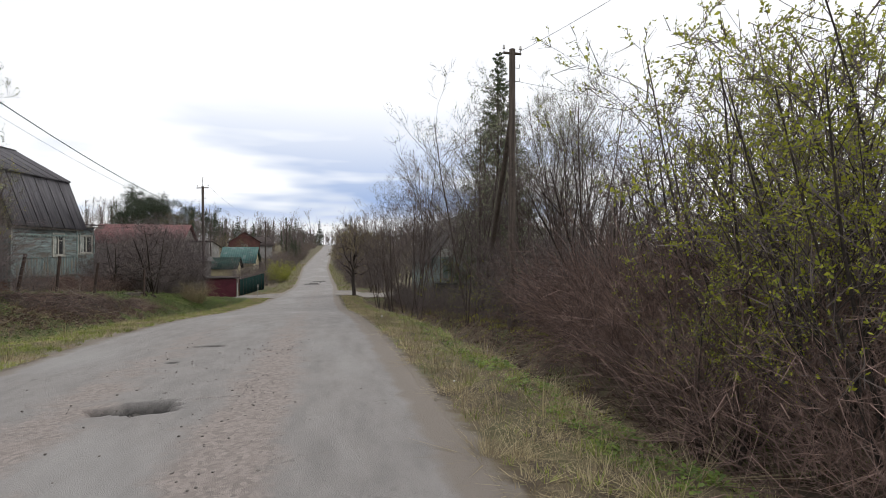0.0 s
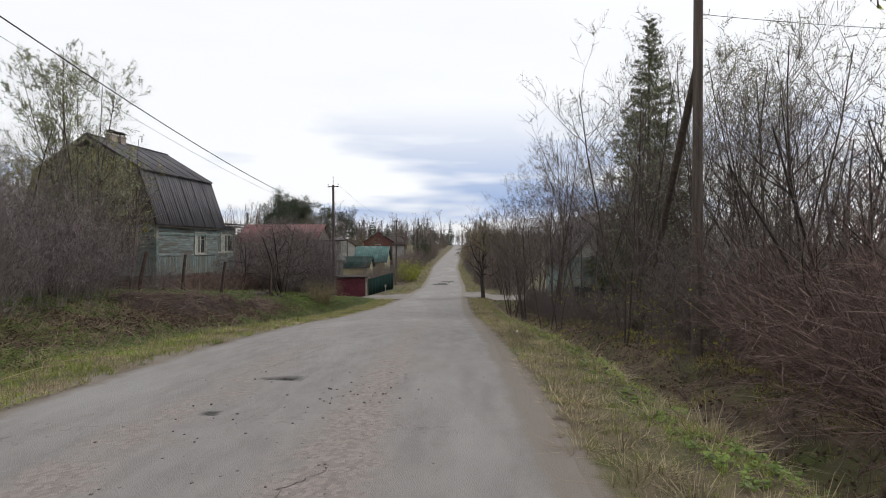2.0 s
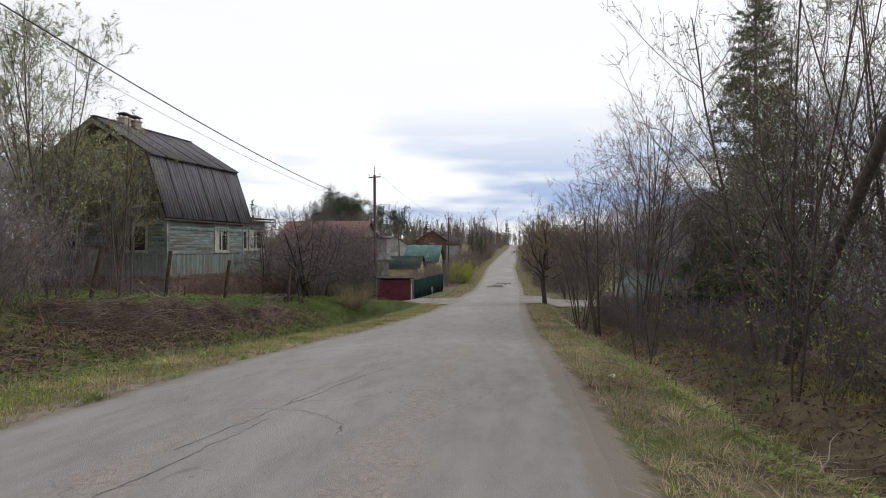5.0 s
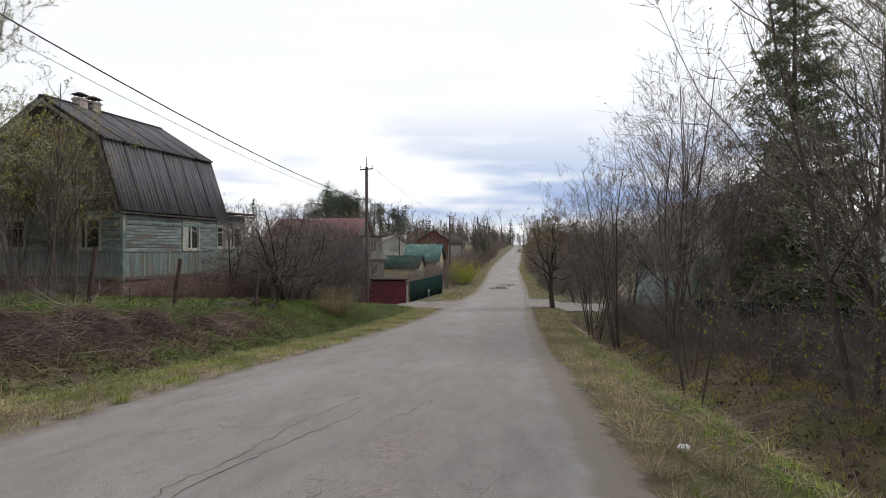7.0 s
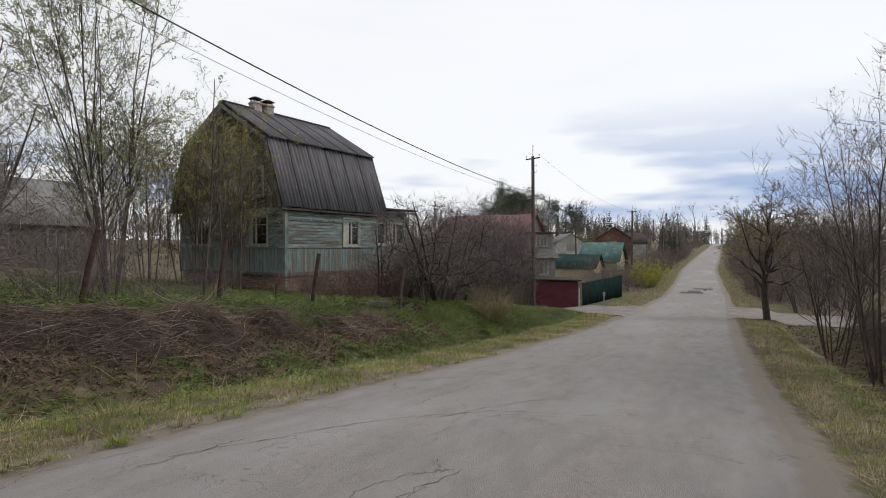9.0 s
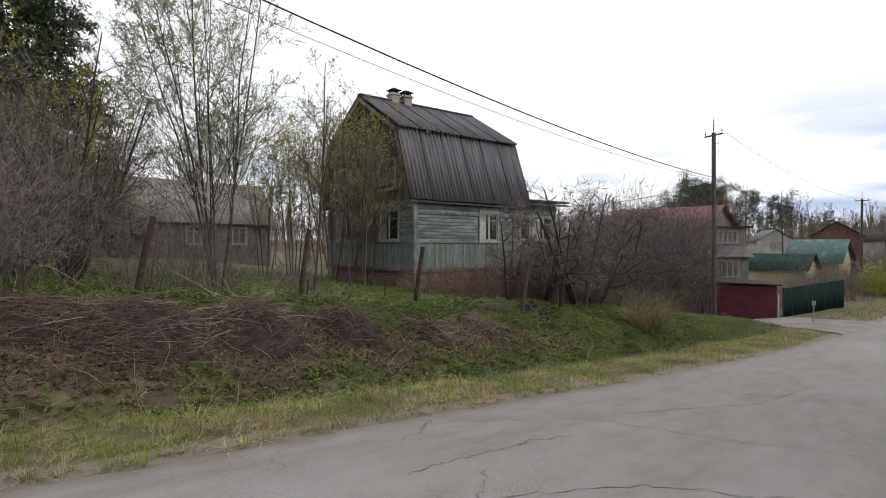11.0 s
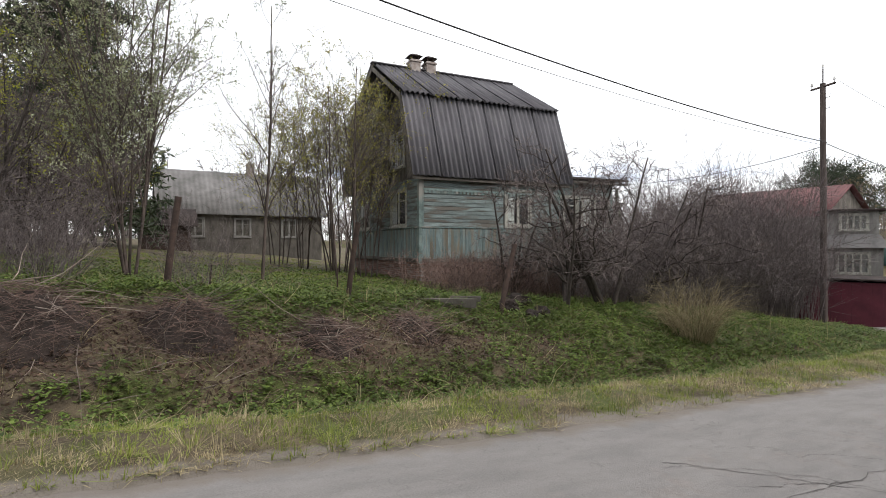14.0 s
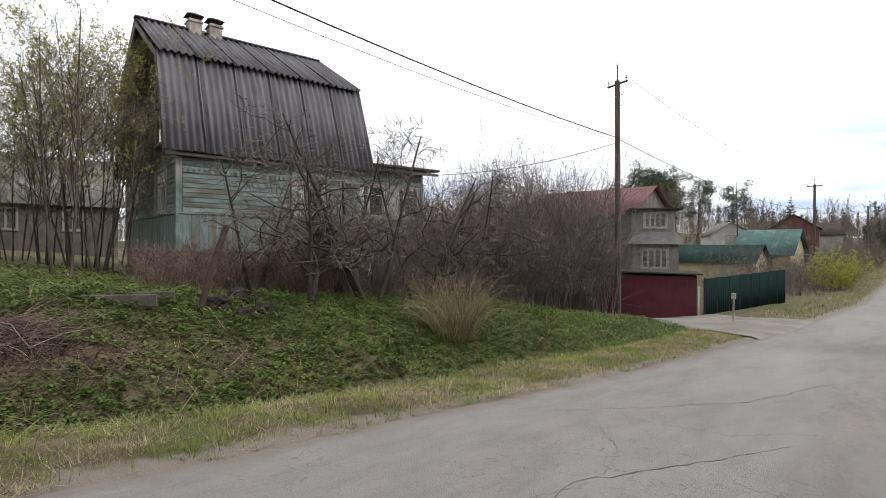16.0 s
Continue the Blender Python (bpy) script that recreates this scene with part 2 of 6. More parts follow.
GREEN_ROOF = material("dark_green_roof", (0.022, 0.042, 0.036), (0.015, 0.030, 0.026), 0.8, 30, 0.9, 0.1, spec=0.1)
YELLOW_WALL = material("yellow_wall", (0.45, 0.40, 0.245), (0.34, 0.30, 0.19), 1, 30, 0.8, 0.1)
BRICK_RED = material("dark_red_wall", (0.14, 0.062, 0.055), (0.09, 0.045, 0.04), 1.5, 40, 0.85, 0.2)
WHITE_WALL = material("dirty_white_wall", (0.58, 0.57, 0.54), (0.40, 0.39, 0.37), 1.2, 40, 0.85, 0.1)
PALE_TURQ = material("pale_turquoise_wall", (0.36, 0.45, 0.43), (0.25, 0.31, 0.30), 1.2, 40, 0.85, 0.1)
GREY_WALL = material("grey_wall", (0.34, 0.33, 0.32), (0.24, 0.235, 0.225), 1.2, 40, 0.85, 0.1)
POLE_WOOD = material("weathered_pole_wood", (0.135, 0.108, 0.088), (0.065, 0.052, 0.045), 3, 50, 0.92, 0.6, stretch=(5, 5, 0.3))
POLE_DARK = material("tarred_pole_wood", (0.115, 0.09, 0.08), (0.055, 0.045, 0.041), 3, 50, 0.9, 0.5, stretch=(5, 5, 0.3))
CONCRETE = material("grey_concrete", (0.32, 0.31, 0.29), (0.2, 0.195, 0.185), 3, 60, 0.9, 0.3)
RUST = material("rusty_steel", (0.07, 0.045, 0.036), (0.035, 0.024, 0.02), 8, 70, 0.85, 0.4)
CERAMIC = material("insulator_ceramic", (0.75, 0.74, 0.70), (0.5, 0.48, 0.45), 8, 70, 0.3, 0)
WIRE = material("wire_black", (0.02, 0.02, 0.022), (0.015, 0.015, 0.016), 8, 70, 0.6, 0)
DARK = material("dark_interior", (0.02, 0.02, 0.022), (0.012, 0.012, 0.013), 3, 20, 0.9, 0)
CLOTH = material("pale_curtain", (0.50, 0.49, 0.46), (0.36, 0.35, 0.33), 6, 40, 0.95, 0.1, stretch=(6, 6, 0.3))
STONE = material("road_stone", (0.20, 0.18, 0.165), (0.10, 0.09, 0.085), 20, 90, 0.9, 0.4, vary=0.3)
WHITE_PLASTIC = material("white_plastic", (0.72, 0.72, 0.72), (0.55, 0.55, 0.55), 20, 60, 0.5, 0.1)
BLUE_CAN = material("blue_printed_can", (0.05, 0.14, 0.42), (0.4, 0.42, 0.46), 30, 60, 0.4, 0.0)
GLASS = bpy.data.materials.new("window_glass")
GLASS.use_nodes = True
_g = GLASS.node_tree.nodes["Principled BSDF"]
_g.inputs["Base Color"].default_value = (0.85, 0.9, 0.9, 1)
_g.inputs["Roughness"].default_value, _g.inputs["Transmission Weight"].default_value, _g.inputs["IOR"].default_value = 0.05, 1.0, 1.45


# ---- ground ----
ROAD_Y = (-60, 0, 6.9, 11.7, 15.5, 19.3, 22.5, 25.9, 34, 42, 57, 75, 96, 121, 160, 203, 280, 360, 420, 900, 4000)
ROAD_Z = (1.2, 0.0, -.16, -.34, -.52, -.79, -1.08, -1.38, -1.85, -2.15, -2.45, -2.4, -1.95, -1.15, 0, 1.1, 2.8, 3.9, 4.2, 5, 5)
EDGE_Y = (-60, 4, 12, 16, 25, 34, 42, 58, 99, 207, 288, 420)
EDGE_L = (-4.2, -4.4, -4.75, -4.65, -4.68, -4.3, -3.95, -3.6, -4.67, -3.31, -3.3, -3.3)
EDGE_R = (1.0, 0.98, 0.93, 0.80, 0.60, 0.45, 0.42, 0.5, -0.46, 0.83, 0.8, 0.8)


def smooth_interp(v, xs, ys):
    """Interpolation with its corners rounded off."""
    v = np.asarray(v, float)
    return (np.interp(v - 1.5, xs, ys) + np.interp(v, xs, ys) * 2 + np.interp(v + 1.5, xs, ys)) / 4


def road_z(y):
    return smooth_interp(y, ROAD_Y, ROAD_Z)


def edge_left(y):
    return smooth_interp(y, EDGE_Y, EDGE_L)


def edge_right(y):
    return smooth_interp(y, EDGE_Y, EDGE_R)


def bumps(x, y, size, seed=0.0):
    """Cheap rolling unevenness about zero."""
    x, y = np.asarray(x, float) / size + seed, np.asarray(y, float) / size - seed * 1.7
    return (np.sin(x * 2.1 + 1.3 * np.sin(y * 1.7)) + np.sin(y * 2.6 + 1.1 * np.sin(x * 1.9 + 2.0)) + 0.6 * np.sin(4.3 * x + 3.7 * y) + 0.4 * np.sin(7.9 * x - 6.1 * y + 1.0)) / 3.0


YARD_Y = (-60, 0, 10, 20, 24, 31, 38, 46, 60, 90)
YARD_Z = (1.8, 1.0, 0.45, 0.0, -0.40, -0.92, -1.6, -2.7, -3.0, -2.3)


def ground_z(x, y):
    """The height of the ground: verges, the left bank with its yard, the right ditch and the wood behind it."""
    x, y = np.broadcast_arrays(np.asarray(x, float), np.asarray(y, float))
    r = road_z(y)
    left, right = edge_left(y), edge_right(y)
    # left: d metres from the asphalt
    d = left - x
    yard = np.interp(y, YARD_Y, YARD_Z) + np.clip(-x - 12, 0, 60) * 0.03
    yard = np.where(y > 95, r + np.clip(d - 6, 0, 80) * 0.05, yard)
    k = np.clip((d - 2.3) / 3.2, 0, 1)
    k = k * k * (3 - 2 * k)
    dip = np.interp(y, (15, 18, 35, 40), (0.05, 0.34, 0.34, 0.05)) * np.exp(-((d - 2.25) / 0.62) ** 2)
    zl = (r - 0.02 - 0.02 * np.clip(d, 0, 2)) * (1 - k) + yard * k - dip
    # right: e metres from the asphalt
    e = x - right
    wood = r - 0.35 + np.clip(e - 4, 0, 60) * 0.01
    zr_ = r - 0.02 - 0.05 * np.clip(e, 0, 1.7)
    ditch = np.clip((y - 2) / 4, 0.4, 1) * np.clip((75 - y) / 15, 0, 1) * np.clip((44 - y) / 4, 0.25, 1)
    k1 = np.clip((e - 1.6) / 0.9, 0, 1)
    k1 = k1 * k1 * (3 - 2 * k1)
    k2 = np.clip((e - 3.0) / 1.3, 0, 1)
    k2 = k2 * k2 * (3 - 2 * k2)
    zr_ = zr_ * (1 - k1) + (r - 0.08 - 0.85 * ditch) * k1
    zr_ = zr_ * (1 - k2) + wood * k2
    z = np.where(x < (left + right) / 2, zl, zr_)
    off = np.maximum(np.maximum(d, e), 0)
    z = z + bumps(x, y, 2.2) * 0.05 * np.clip(off / 1.5, 0, 1) + bumps(x, y, 0.6, 3) * 0.025 * np.clip(off / 0.8, 0, 1)
    # the land rises far off on both sides and ahead
    far = np.clip((np.hypot(x, y - 20) - 120) / 600, 0, 1)
    z = z + far * bumps(x, y, 160, 1) * 2.0
    inside = (d < 0) & (e < 0)
    under = r - 0.10 - 0.16 * np.clip((np.minimum(-d, -e) - 0.3) / 0.4, 0, 1)
    return np.where(inside, under, z)


def grid_mesh(name, X, Y, Z, mat):
    ny, nx = X.shape
    me = bpy.data.meshes.new(name)
    co = np.stack([X, Y, Z], -1).reshape(-1, 3)
    i = np.arange((ny - 1) * (nx - 1))
    a = (i // (nx - 1)) * nx + i % (nx - 1)
    quads = np.stack([a, a + 1, a + nx + 1, a + nx], -1)
    fill(me, co, quads)
    me.materials.append(mat)
    me.polygons.foreach_set("use_smooth", np.ones(len(quads), bool))
    return me


def fill(me, co, faces):
    """Puts vertices and faces of one size into a mesh."""
    co, faces = np.asarray(co, np.float32), np.asarray(faces, np.int32)
    n, k = faces.shape
    me.vertices.add(len(co))
    me.vertices.foreach_set("co", co.ravel())
    me.loops.add(n * k)
    me.loops.foreach_set("vertex_index", faces.ravel())
    me.polygons.add(n)
    me.polygons.foreach_set("loop_start", np.arange(0, n * k, k, dtype=np.int32))
    me.update(calc_edges=True)
    return me


def steps(*spans):
    out = []
    for a, b, s in spans:
        out += list(np.arange(a, b - s * 0.2, s))
    return np.array(out + [spans[-1][1]])


def soil_material():
    """Earth under the plants: dark soil, thatch and moss."""
    m = material("soil_and_thatch", (0.165, 0.13, 0.08), (0.07, 0.053, 0.038), 1.9, 70, 0.95, 1.0, third=(0.085, 0.10, 0.03), third_at=(0.48, 0.66), third_scale=0.8, vary=0)
    n, l = m.node_tree.nodes, m.node_tree.links
    bsdf = n["Principled BSDF"]
    col = bsdf.inputs["Base Color"].links[0].from_socket
    at, no, ad, rg, mix = n.new("ShaderNodeAttribute"), n.new("ShaderNodeTexNoise"), n.new("ShaderNodeMath"), n.new("ShaderNodeMapRange"), n.new("ShaderNodeMixRGB")
    at.attribute_name = "shoulder"        # sand and grit thrown out along the asphalt
    no.inputs["Scale"].default_value, no.inputs["Detail"].default_value = 5.0, 8
    co = n.new("ShaderNodeTexCoord")
    l.new(co.outputs["Object"], no.inputs["Vector"])
    ad.operation = "ADD"
    l.new(at.outputs["Fac"], ad.inputs[0])
    l.new(no.outputs["Fac"], ad.inputs[1])
    rg.inputs["From Min"].default_value, rg.inputs["From Max"].default_value = 0.75, 1.05
    l.new(ad.outputs["Value"], rg.inputs["Value"])
    l.new(rg.outputs["Result"], mix.inputs["Fac"])
    l.new(col, mix.inputs["Color1"])
    mix.inputs["Color2"].default_value = (0.205, 0.178, 0.15, 1)
    l.new(mix.outputs["Color"], bsdf.inputs["Base Color"])
    return m


SOIL = soil_material()
gx = steps((-2500, -300, 200), (-300, -60, 20), (-60, -24, 2), (-24, -13, 0.6), (-13, 6.5, 0.24), (6.5, 14, 0.6), (14, 60, 3), (60, 300, 20), (300, 2500, 200))
gy = steps((-400, -40, 40), (-40, -4, 2), (-4, 48, 0.3), (48, 120, 1.5), (120, 440, 8), (440, 900, 40), (900, 3500, 200))
GX, GY = np.meshgrid(gx, gy)
ground = tagged(new("ground", grid_mesh("ground", GX, GY, ground_z(GX, GY), SOIL)), "earth with thatch, moss and old grass beside the road", "ground", kind="structure")
_off = np.maximum(edge_left(GY) - GX, GX - edge_right(GY))
_sh = ground.data.attributes.new("shoulder", "FLOAT", "POINT")
_sh.data.foreach_set("value", np.clip(1 - _off / 0.42, 0, 1).astype(np.float32).ravel())


def asphalt_material():
    """Old light asphalt with worn gravelly tracks of pinkish grit, cracks and sandy edges."""
    m = material("worn_asphalt", (0.262, 0.245, 0.234), (0.214, 0.201, 0.193), 2.6, 110, 0.9, 0.7, vary=0, third=(0.298, 0.287, 0.278), third_at=(0.52, 0.72), third_scale=0.35, stretch=(1.6, 0.5, 1))
    n, l = m.node_tree.nodes, m.node_tree.links
    bsdf = n["Principled BSDF"]
    col = bsdf.inputs["Base Color"].links[0].from_socket
    geo = n.new("ShaderNodeTexCoord")
    at = n.new("ShaderNodeAttribute")
    at.attribute_name = "wear"          # red: grit, green: sandy edge, blue: open pothole
    sep = n.new("ShaderNodeSeparateColor")
    l.new(at.outputs["Color"], sep.inputs["Color"])
    no = n.new("ShaderNodeTexNoise")
    no.inputs["Scale"].default_value, no.inputs["Detail"].default_value, no.inputs["Roughness"].default_value = 2.2, 9, 0.7
    l.new(geo.outputs["Object"], no.inputs["Vector"])
    vo = n.new("ShaderNodeTexVoronoi")
    vo.inputs["Scale"].default_value = 26
    l.new(geo.outputs["Object"], vo.inputs["Vector"])
    grit = n.new("ShaderNodeMapRange")
    grit.inputs["To Min"].default_value, grit.inputs["To Max"].default_value = 0.0, 1.0
    grit.inputs["From Min"].default_value, grit.inputs["From Max"].default_value = 0.0, 0.30
    m1 = n.new("ShaderNodeMath")
    m1.operation = "MULTIPLY_ADD"
    m1.inputs[1].default_value, m1.inputs[2].default_value = 1.15, -0.72
    l.new(no.outputs["Fac"], m1.inputs[0])
    m2 = n.new("ShaderNodeMath")
    m2.operation = "ADD"
    l.new(sep.outputs["Red"], m2.inputs[0])
    l.new(m1.outputs["Value"], m2.inputs[1])
    l.new(m2.outputs["Value"], grit.inputs["Value"])
    gr = n.new("ShaderNodeValToRGB")
    gr.color_ramp.elements[0].color, gr.color_ramp.elements[1].color = (0.19, 0.165, 0.152, 1), (0.32, 0.275, 0.252, 1)
    l.new(vo.outputs["Color"], gr.inputs["Fac"])
    mix = n.new("ShaderNodeMixRGB")
    l.new(grit.outputs["Result"], mix.inputs["Fac"])
    l.new(col, mix.inputs["Color1"])
    l.new(gr.outputs["Color"], mix.inputs["Color2"])
    edge = n.new("ShaderNodeMixRGB")
    ed = n.new("ShaderNodeMapRange")
    ed.inputs["From Min"].default_value, ed.inputs["From Max"].default_value = 0.05, 0.45
    m3 = n.new("ShaderNodeMath")
    m3.operation = "ADD"
    l.new(sep.outputs["Green"], m3.inputs[0])
    l.new(m1.outputs["Value"], m3.inputs[1])
    l.new(m3.outputs["Value"], ed.inputs["Value"])
    l.new(ed.outputs["Result"], edge.inputs["Fac"])
    l.new(mix.outputs["Color"], edge.inputs["Color1"])
    edge.inputs["Color2"].default_value = (0.21, 0.182, 0.158, 1)
    # fine crazing of the old surface, in patches
    wob, dst = n.new("ShaderNodeTexNoise"), n.new("ShaderNodeVectorMath")
    wob.inputs["Scale"].default_value = 3.0
    l.new(geo.outputs["Object"], wob.inputs["Vector"])
    dst.operation = "MULTIPLY_ADD"
    dst.inputs[1].default_value = (0.9, 0.9, 0.0)
    l.new(wob.outputs["Color"], dst.inputs[0])
    l.new(geo.outputs["Object"], dst.inputs[2])
    net = n.new("ShaderNodeTexVoronoi")
    net.feature = "DISTANCE_TO_EDGE"
    net.inputs["Scale"].default_value = 2.4
    l.new(dst.outputs["Vector"], net.inputs["Vector"])
    line = n.new("ShaderNodeMapRange")
    line.inputs["From Min"].default_value, line.inputs["From Max"].default_value = 0.014, 0.003
    l.new(net.outputs["Distance"], line.inputs["Value"])
    pat, pr2, lm = n.new("ShaderNodeTexNoise"), n.new("ShaderNodeMapRange"), n.new("ShaderNodeMath")
    pat.inputs["Scale"].default_value, pat.inputs["Detail"].default_value = 0.45, 5
    l.new(geo.outputs["Object"], pat.inputs["Vector"])
    pr2.inputs["From Min"].default_value, pr2.inputs["From Max"].default_value = 0.50, 0.64
    pr2.inputs["To Max"].default_value = 0.45
    l.new(pat.outputs["Fac"], pr2.inputs["Value"])
    lm.operation = "MULTIPLY"
    l.new(line.outputs["Result"], lm.inputs[0])
    l.new(pr2.outputs["Result"], lm.inputs[1])
    craze = n.new("ShaderNodeMixRGB")
    l.new(lm.outputs["Value"], craze.inputs["Fac"])
    l.new(edge.outputs["Color"], craze.inputs["Color1"])
    craze.inputs["Color2"].default_value = (0.075, 0.07, 0.066, 1)
    edge = craze
    hole = n.new("ShaderNodeMixRGB")
    l.new(sep.outputs["Blue"], hole.inputs["Fac"])
    l.new(edge.outputs["Color"], hole.inputs["Color1"])
    hr = n.new("ShaderNodeValToRGB")
    hr.color_ramp.elements[0].color, hr.color_ramp.elements[1].color = (0.012, 0.011, 0.010, 1), (0.10, 0.093, 0.087, 1)
    l.new(vo.outputs["Color"], hr.inputs["Fac"])
    l.new(hr.outputs["Color"], hole.inputs["Color2"])
    l.new(hole.outputs["Color"], bsdf.inputs["Base Color"])
    return m


ASPHALT = asphalt_material()
POTHOLES = ((-1.93, 5.98, 0.42, 0.26, 0.14), (-2.17, 10.5, 0.27, 0.15, 0.05), (-2.35, 8.75, 0.09, 0.08, 0.012), (-1.9, 62, 0.9, 1.6, 0.05), (-1.2, 66, 0.8, 1.4, 0.04))


def road_mesh():
    ys = steps((-60, -4, 2), (-4, 3, 0.3), (3, 4.5, 0.1), (4.5, 11.5, 0.045), (11.5, 34, 0.13), (34, 60, 0.4), (60, 130, 1.5), (130, 440, 6))
    us = np.linspace(0, 1, 75)
    U, Y = np.meshgrid(us, ys)
    rag_l = bumps(ys * 0, ys, 0.5, 2) * 0.06 + bumps(ys * 0, ys, 0.17, 5) * 0.035
    rag_r = bumps(ys * 0, ys, 0.6, 8) * 0.05 + bumps(ys * 0, ys, 0.2, 4) * 0.03
    L, R = edge_left(Y) - 0.06 + rag_l[:, None], edge_right(Y) + 0.26 + rag_r[:, None]
    X = L + (R - L) * U
    Z = road_z(Y) + 0.01 + 0.05 * (1 - (2 * U - 1) ** 2) - 0.05 + bumps(X, Y, 1.7, 4) * 0.010
    out = np.maximum(0, np.abs(2 * U - 1) - 0.965) / 0.035
    Z -= out * 0.06
    blue = np.zeros_like(X)
    for px, py, a, b, deep in POTHOLES:
        ang = np.arctan2((Y - py) / b, (X - px) / a)
        q = np.hypot((X - px) / a, (Y - py) / b) / (1 + 0.16 * np.sin(3 * ang + px) + 0.1 * np.sin(7 * ang) + 0.06 * np.sin(13 * ang + 1))
        inside = np.clip((1 - q) / 0.10, 0, 1)
        Z -= deep * inside * (0.8 + 0.35 * bumps(X, Y, 0.1, 2))
        blue = np.maximum(blue, inside)
    me = grid_mesh("road", X, Y, Z, ASPHALT)
    # grit lies between the wheel tracks and near the crown, thickest near the potholes
    c = X - (edge_right(Y) - 1.75)
    c2 = X - (edge_right(Y) - 3.6)
    red = (0.72 * np.exp(-(c / 0.42) ** 2) + 0.5 * np.exp(-(c2 / 0.5) ** 2)) * np.interp(Y, (0, 4, 9, 14, 24, 60), (0.95, 0.95, 0.7, 0.45, 0.3, 0.3))
    green = np.clip(1 - np.minimum(X - L, R - X) / 0.42, 0, 1)
    green = np.maximum(green, np.clip((X - R + 0.55) / 0.30, 0, 1) * 0.95)
    at = me.color_attributes.new("wear", "FLOAT_COLOR", "POINT")
    at.data.foreach_set("color", np.stack([red, green, blue, np.ones_like(red)], -1).astype(np.float32).ravel())
    return me


road = tagged(new("road", road_mesh()), "worn light grey asphalt road with potholes, cracks and pinkish grit", "road", kind="structure")


# ---- helpers for things ----
def part(name, me, mat, parent=None, label="", kind=""):
    """Links a mesh (or a bmesh, or vertices and faces) as one object under a thing or a part."""
    if isinstance(me, bmesh.types.BMesh):
        bm, me = me, bpy.data.meshes.new(name)
        bm.to_mesh(me)
        bm.free()
    elif isinstance(me, tuple):
        me = fill(bpy.data.meshes.new(name), *me)
    if mat and not me.materials:
        me.materials.append(mat)
    ob = new(name, me)
    ob.parent = parent
    if label or kind:
        tagged(ob, label, kind=kind)
    return ob


def thing(name, m, label, category, group=""):
    ob = new(name)
    ob.empty_display_size = 0.2
    ob.matrix_basis = m
    return tagged(ob, label, category, group)


def box_bm(*boxes, bevel=0.0):
    """A bmesh of boxes, each (x0, y0, z0, x1, y1, z1), with softened edges."""
    bm = bmesh.new()
    for x0, y0, z0, x1, y1, z1 in boxes:
        bmesh.ops.create_cube(bm, size=1, matrix=Matrix.Translation(((x0 + x1) / 2, (y0 + y1) / 2, (z0 + z1) / 2)) @ Matrix.Diagonal((x1 - x0, y1 - y0, z1 - z0, 1)))
    if bevel:
        bmesh.ops.bevel(bm, geom=list(bm.edges), offset=bevel, segments=1, affect="EDGES")
    return bm


def tube(paths, sides):
    """Vertices and quads of tapered tubes along many paths of one length: points (n, k, 3), radii (n, k)."""
    P, Rd = paths
    n, k, _ = P.shape
    d = np.gradient(P, axis=1)
    d /= np.linalg.norm(d, axis=2, keepdims=True) + 1e-9
    ref = np.where(np.abs(d[..., 2:3]) > 0.9, np.array([1.0, 0, 0]), np.array([0, 0, 1.0]))
    a = np.cross(d, ref)
    a /= np.linalg.norm(a, axis=2, keepdims=True) + 1e-9
    b = np.cross(d, a)
    t = np.arange(sides) * 2 * np.pi / sides
    ring = a[:, :, None, :] * np.cos(t)[None, None, :, None] + b[:, :, None, :] * np.sin(t)[None, None, :, None]
    V = P[:, :, None, :] + ring * Rd[:, :, None, None]
    base = (np.arange(n) * k * sides)[:, None, None] + (np.arange(k - 1) * sides)[None, :, None]
    s = np.arange(sides)[None, None, :]
    s2 = (s + 1) % sides
    F = np.stack([base + s, base + s2, base + sides + s2, base + sides + s], -1)
    return V.reshape(-1, 3), F.reshape(-1, 4)


def ribbon(rng, paths):
    """The finest twigs: one tapered blade of wood each, turned at random."""
    P, R = paths
    d = P[:, -1] - P[:, 0]
    s = unit(np.cross(d, rng.normal(0, 1, d.shape))) * (R[:, :1] * 1.15)
    V = np.stack([P[:, 0] - s, P[:, 0] + s, P[:, -1] + s * 0.5, P[:, -1] - s * 0.5], 1)
    return V.reshape(-1, 3), np.arange(len(P) * 4).reshape(-1, 4)


def joined(parts):
    vs, fs, o = [], [], 0
    for v, f in parts:
        vs.append(v)
        fs.append(f + o)
        o += len(v)
    return np.concatenate(vs), np.concatenate(fs)


def unit(v):
    return v / (np.linalg.norm(v, axis=-1, keepdims=True) + 1e-9)


def shoots(rng, start, way, length, radius, k, bend=0.25, rise=0.0, droop=0.0, tip=0.25):
    """Wandering paths: from each start along each way."""
    n = len(start)
    P = np.zeros((n, k, 3))
    P[:, 0] = start
    w = unit(way)
    for i in range(1, k):
        w = w + rng.normal(0, bend / k, (n, 3)) * 1.7
        w[:, 2] += (rise - droop * i / k) / k
        w = unit(w)
        P[:, i] = P[:, i - 1] + w * (length / (k - 1))[:, None]
    R = radius[:, None] * np.linspace(1, tip, k)[None, :]
    return P, R


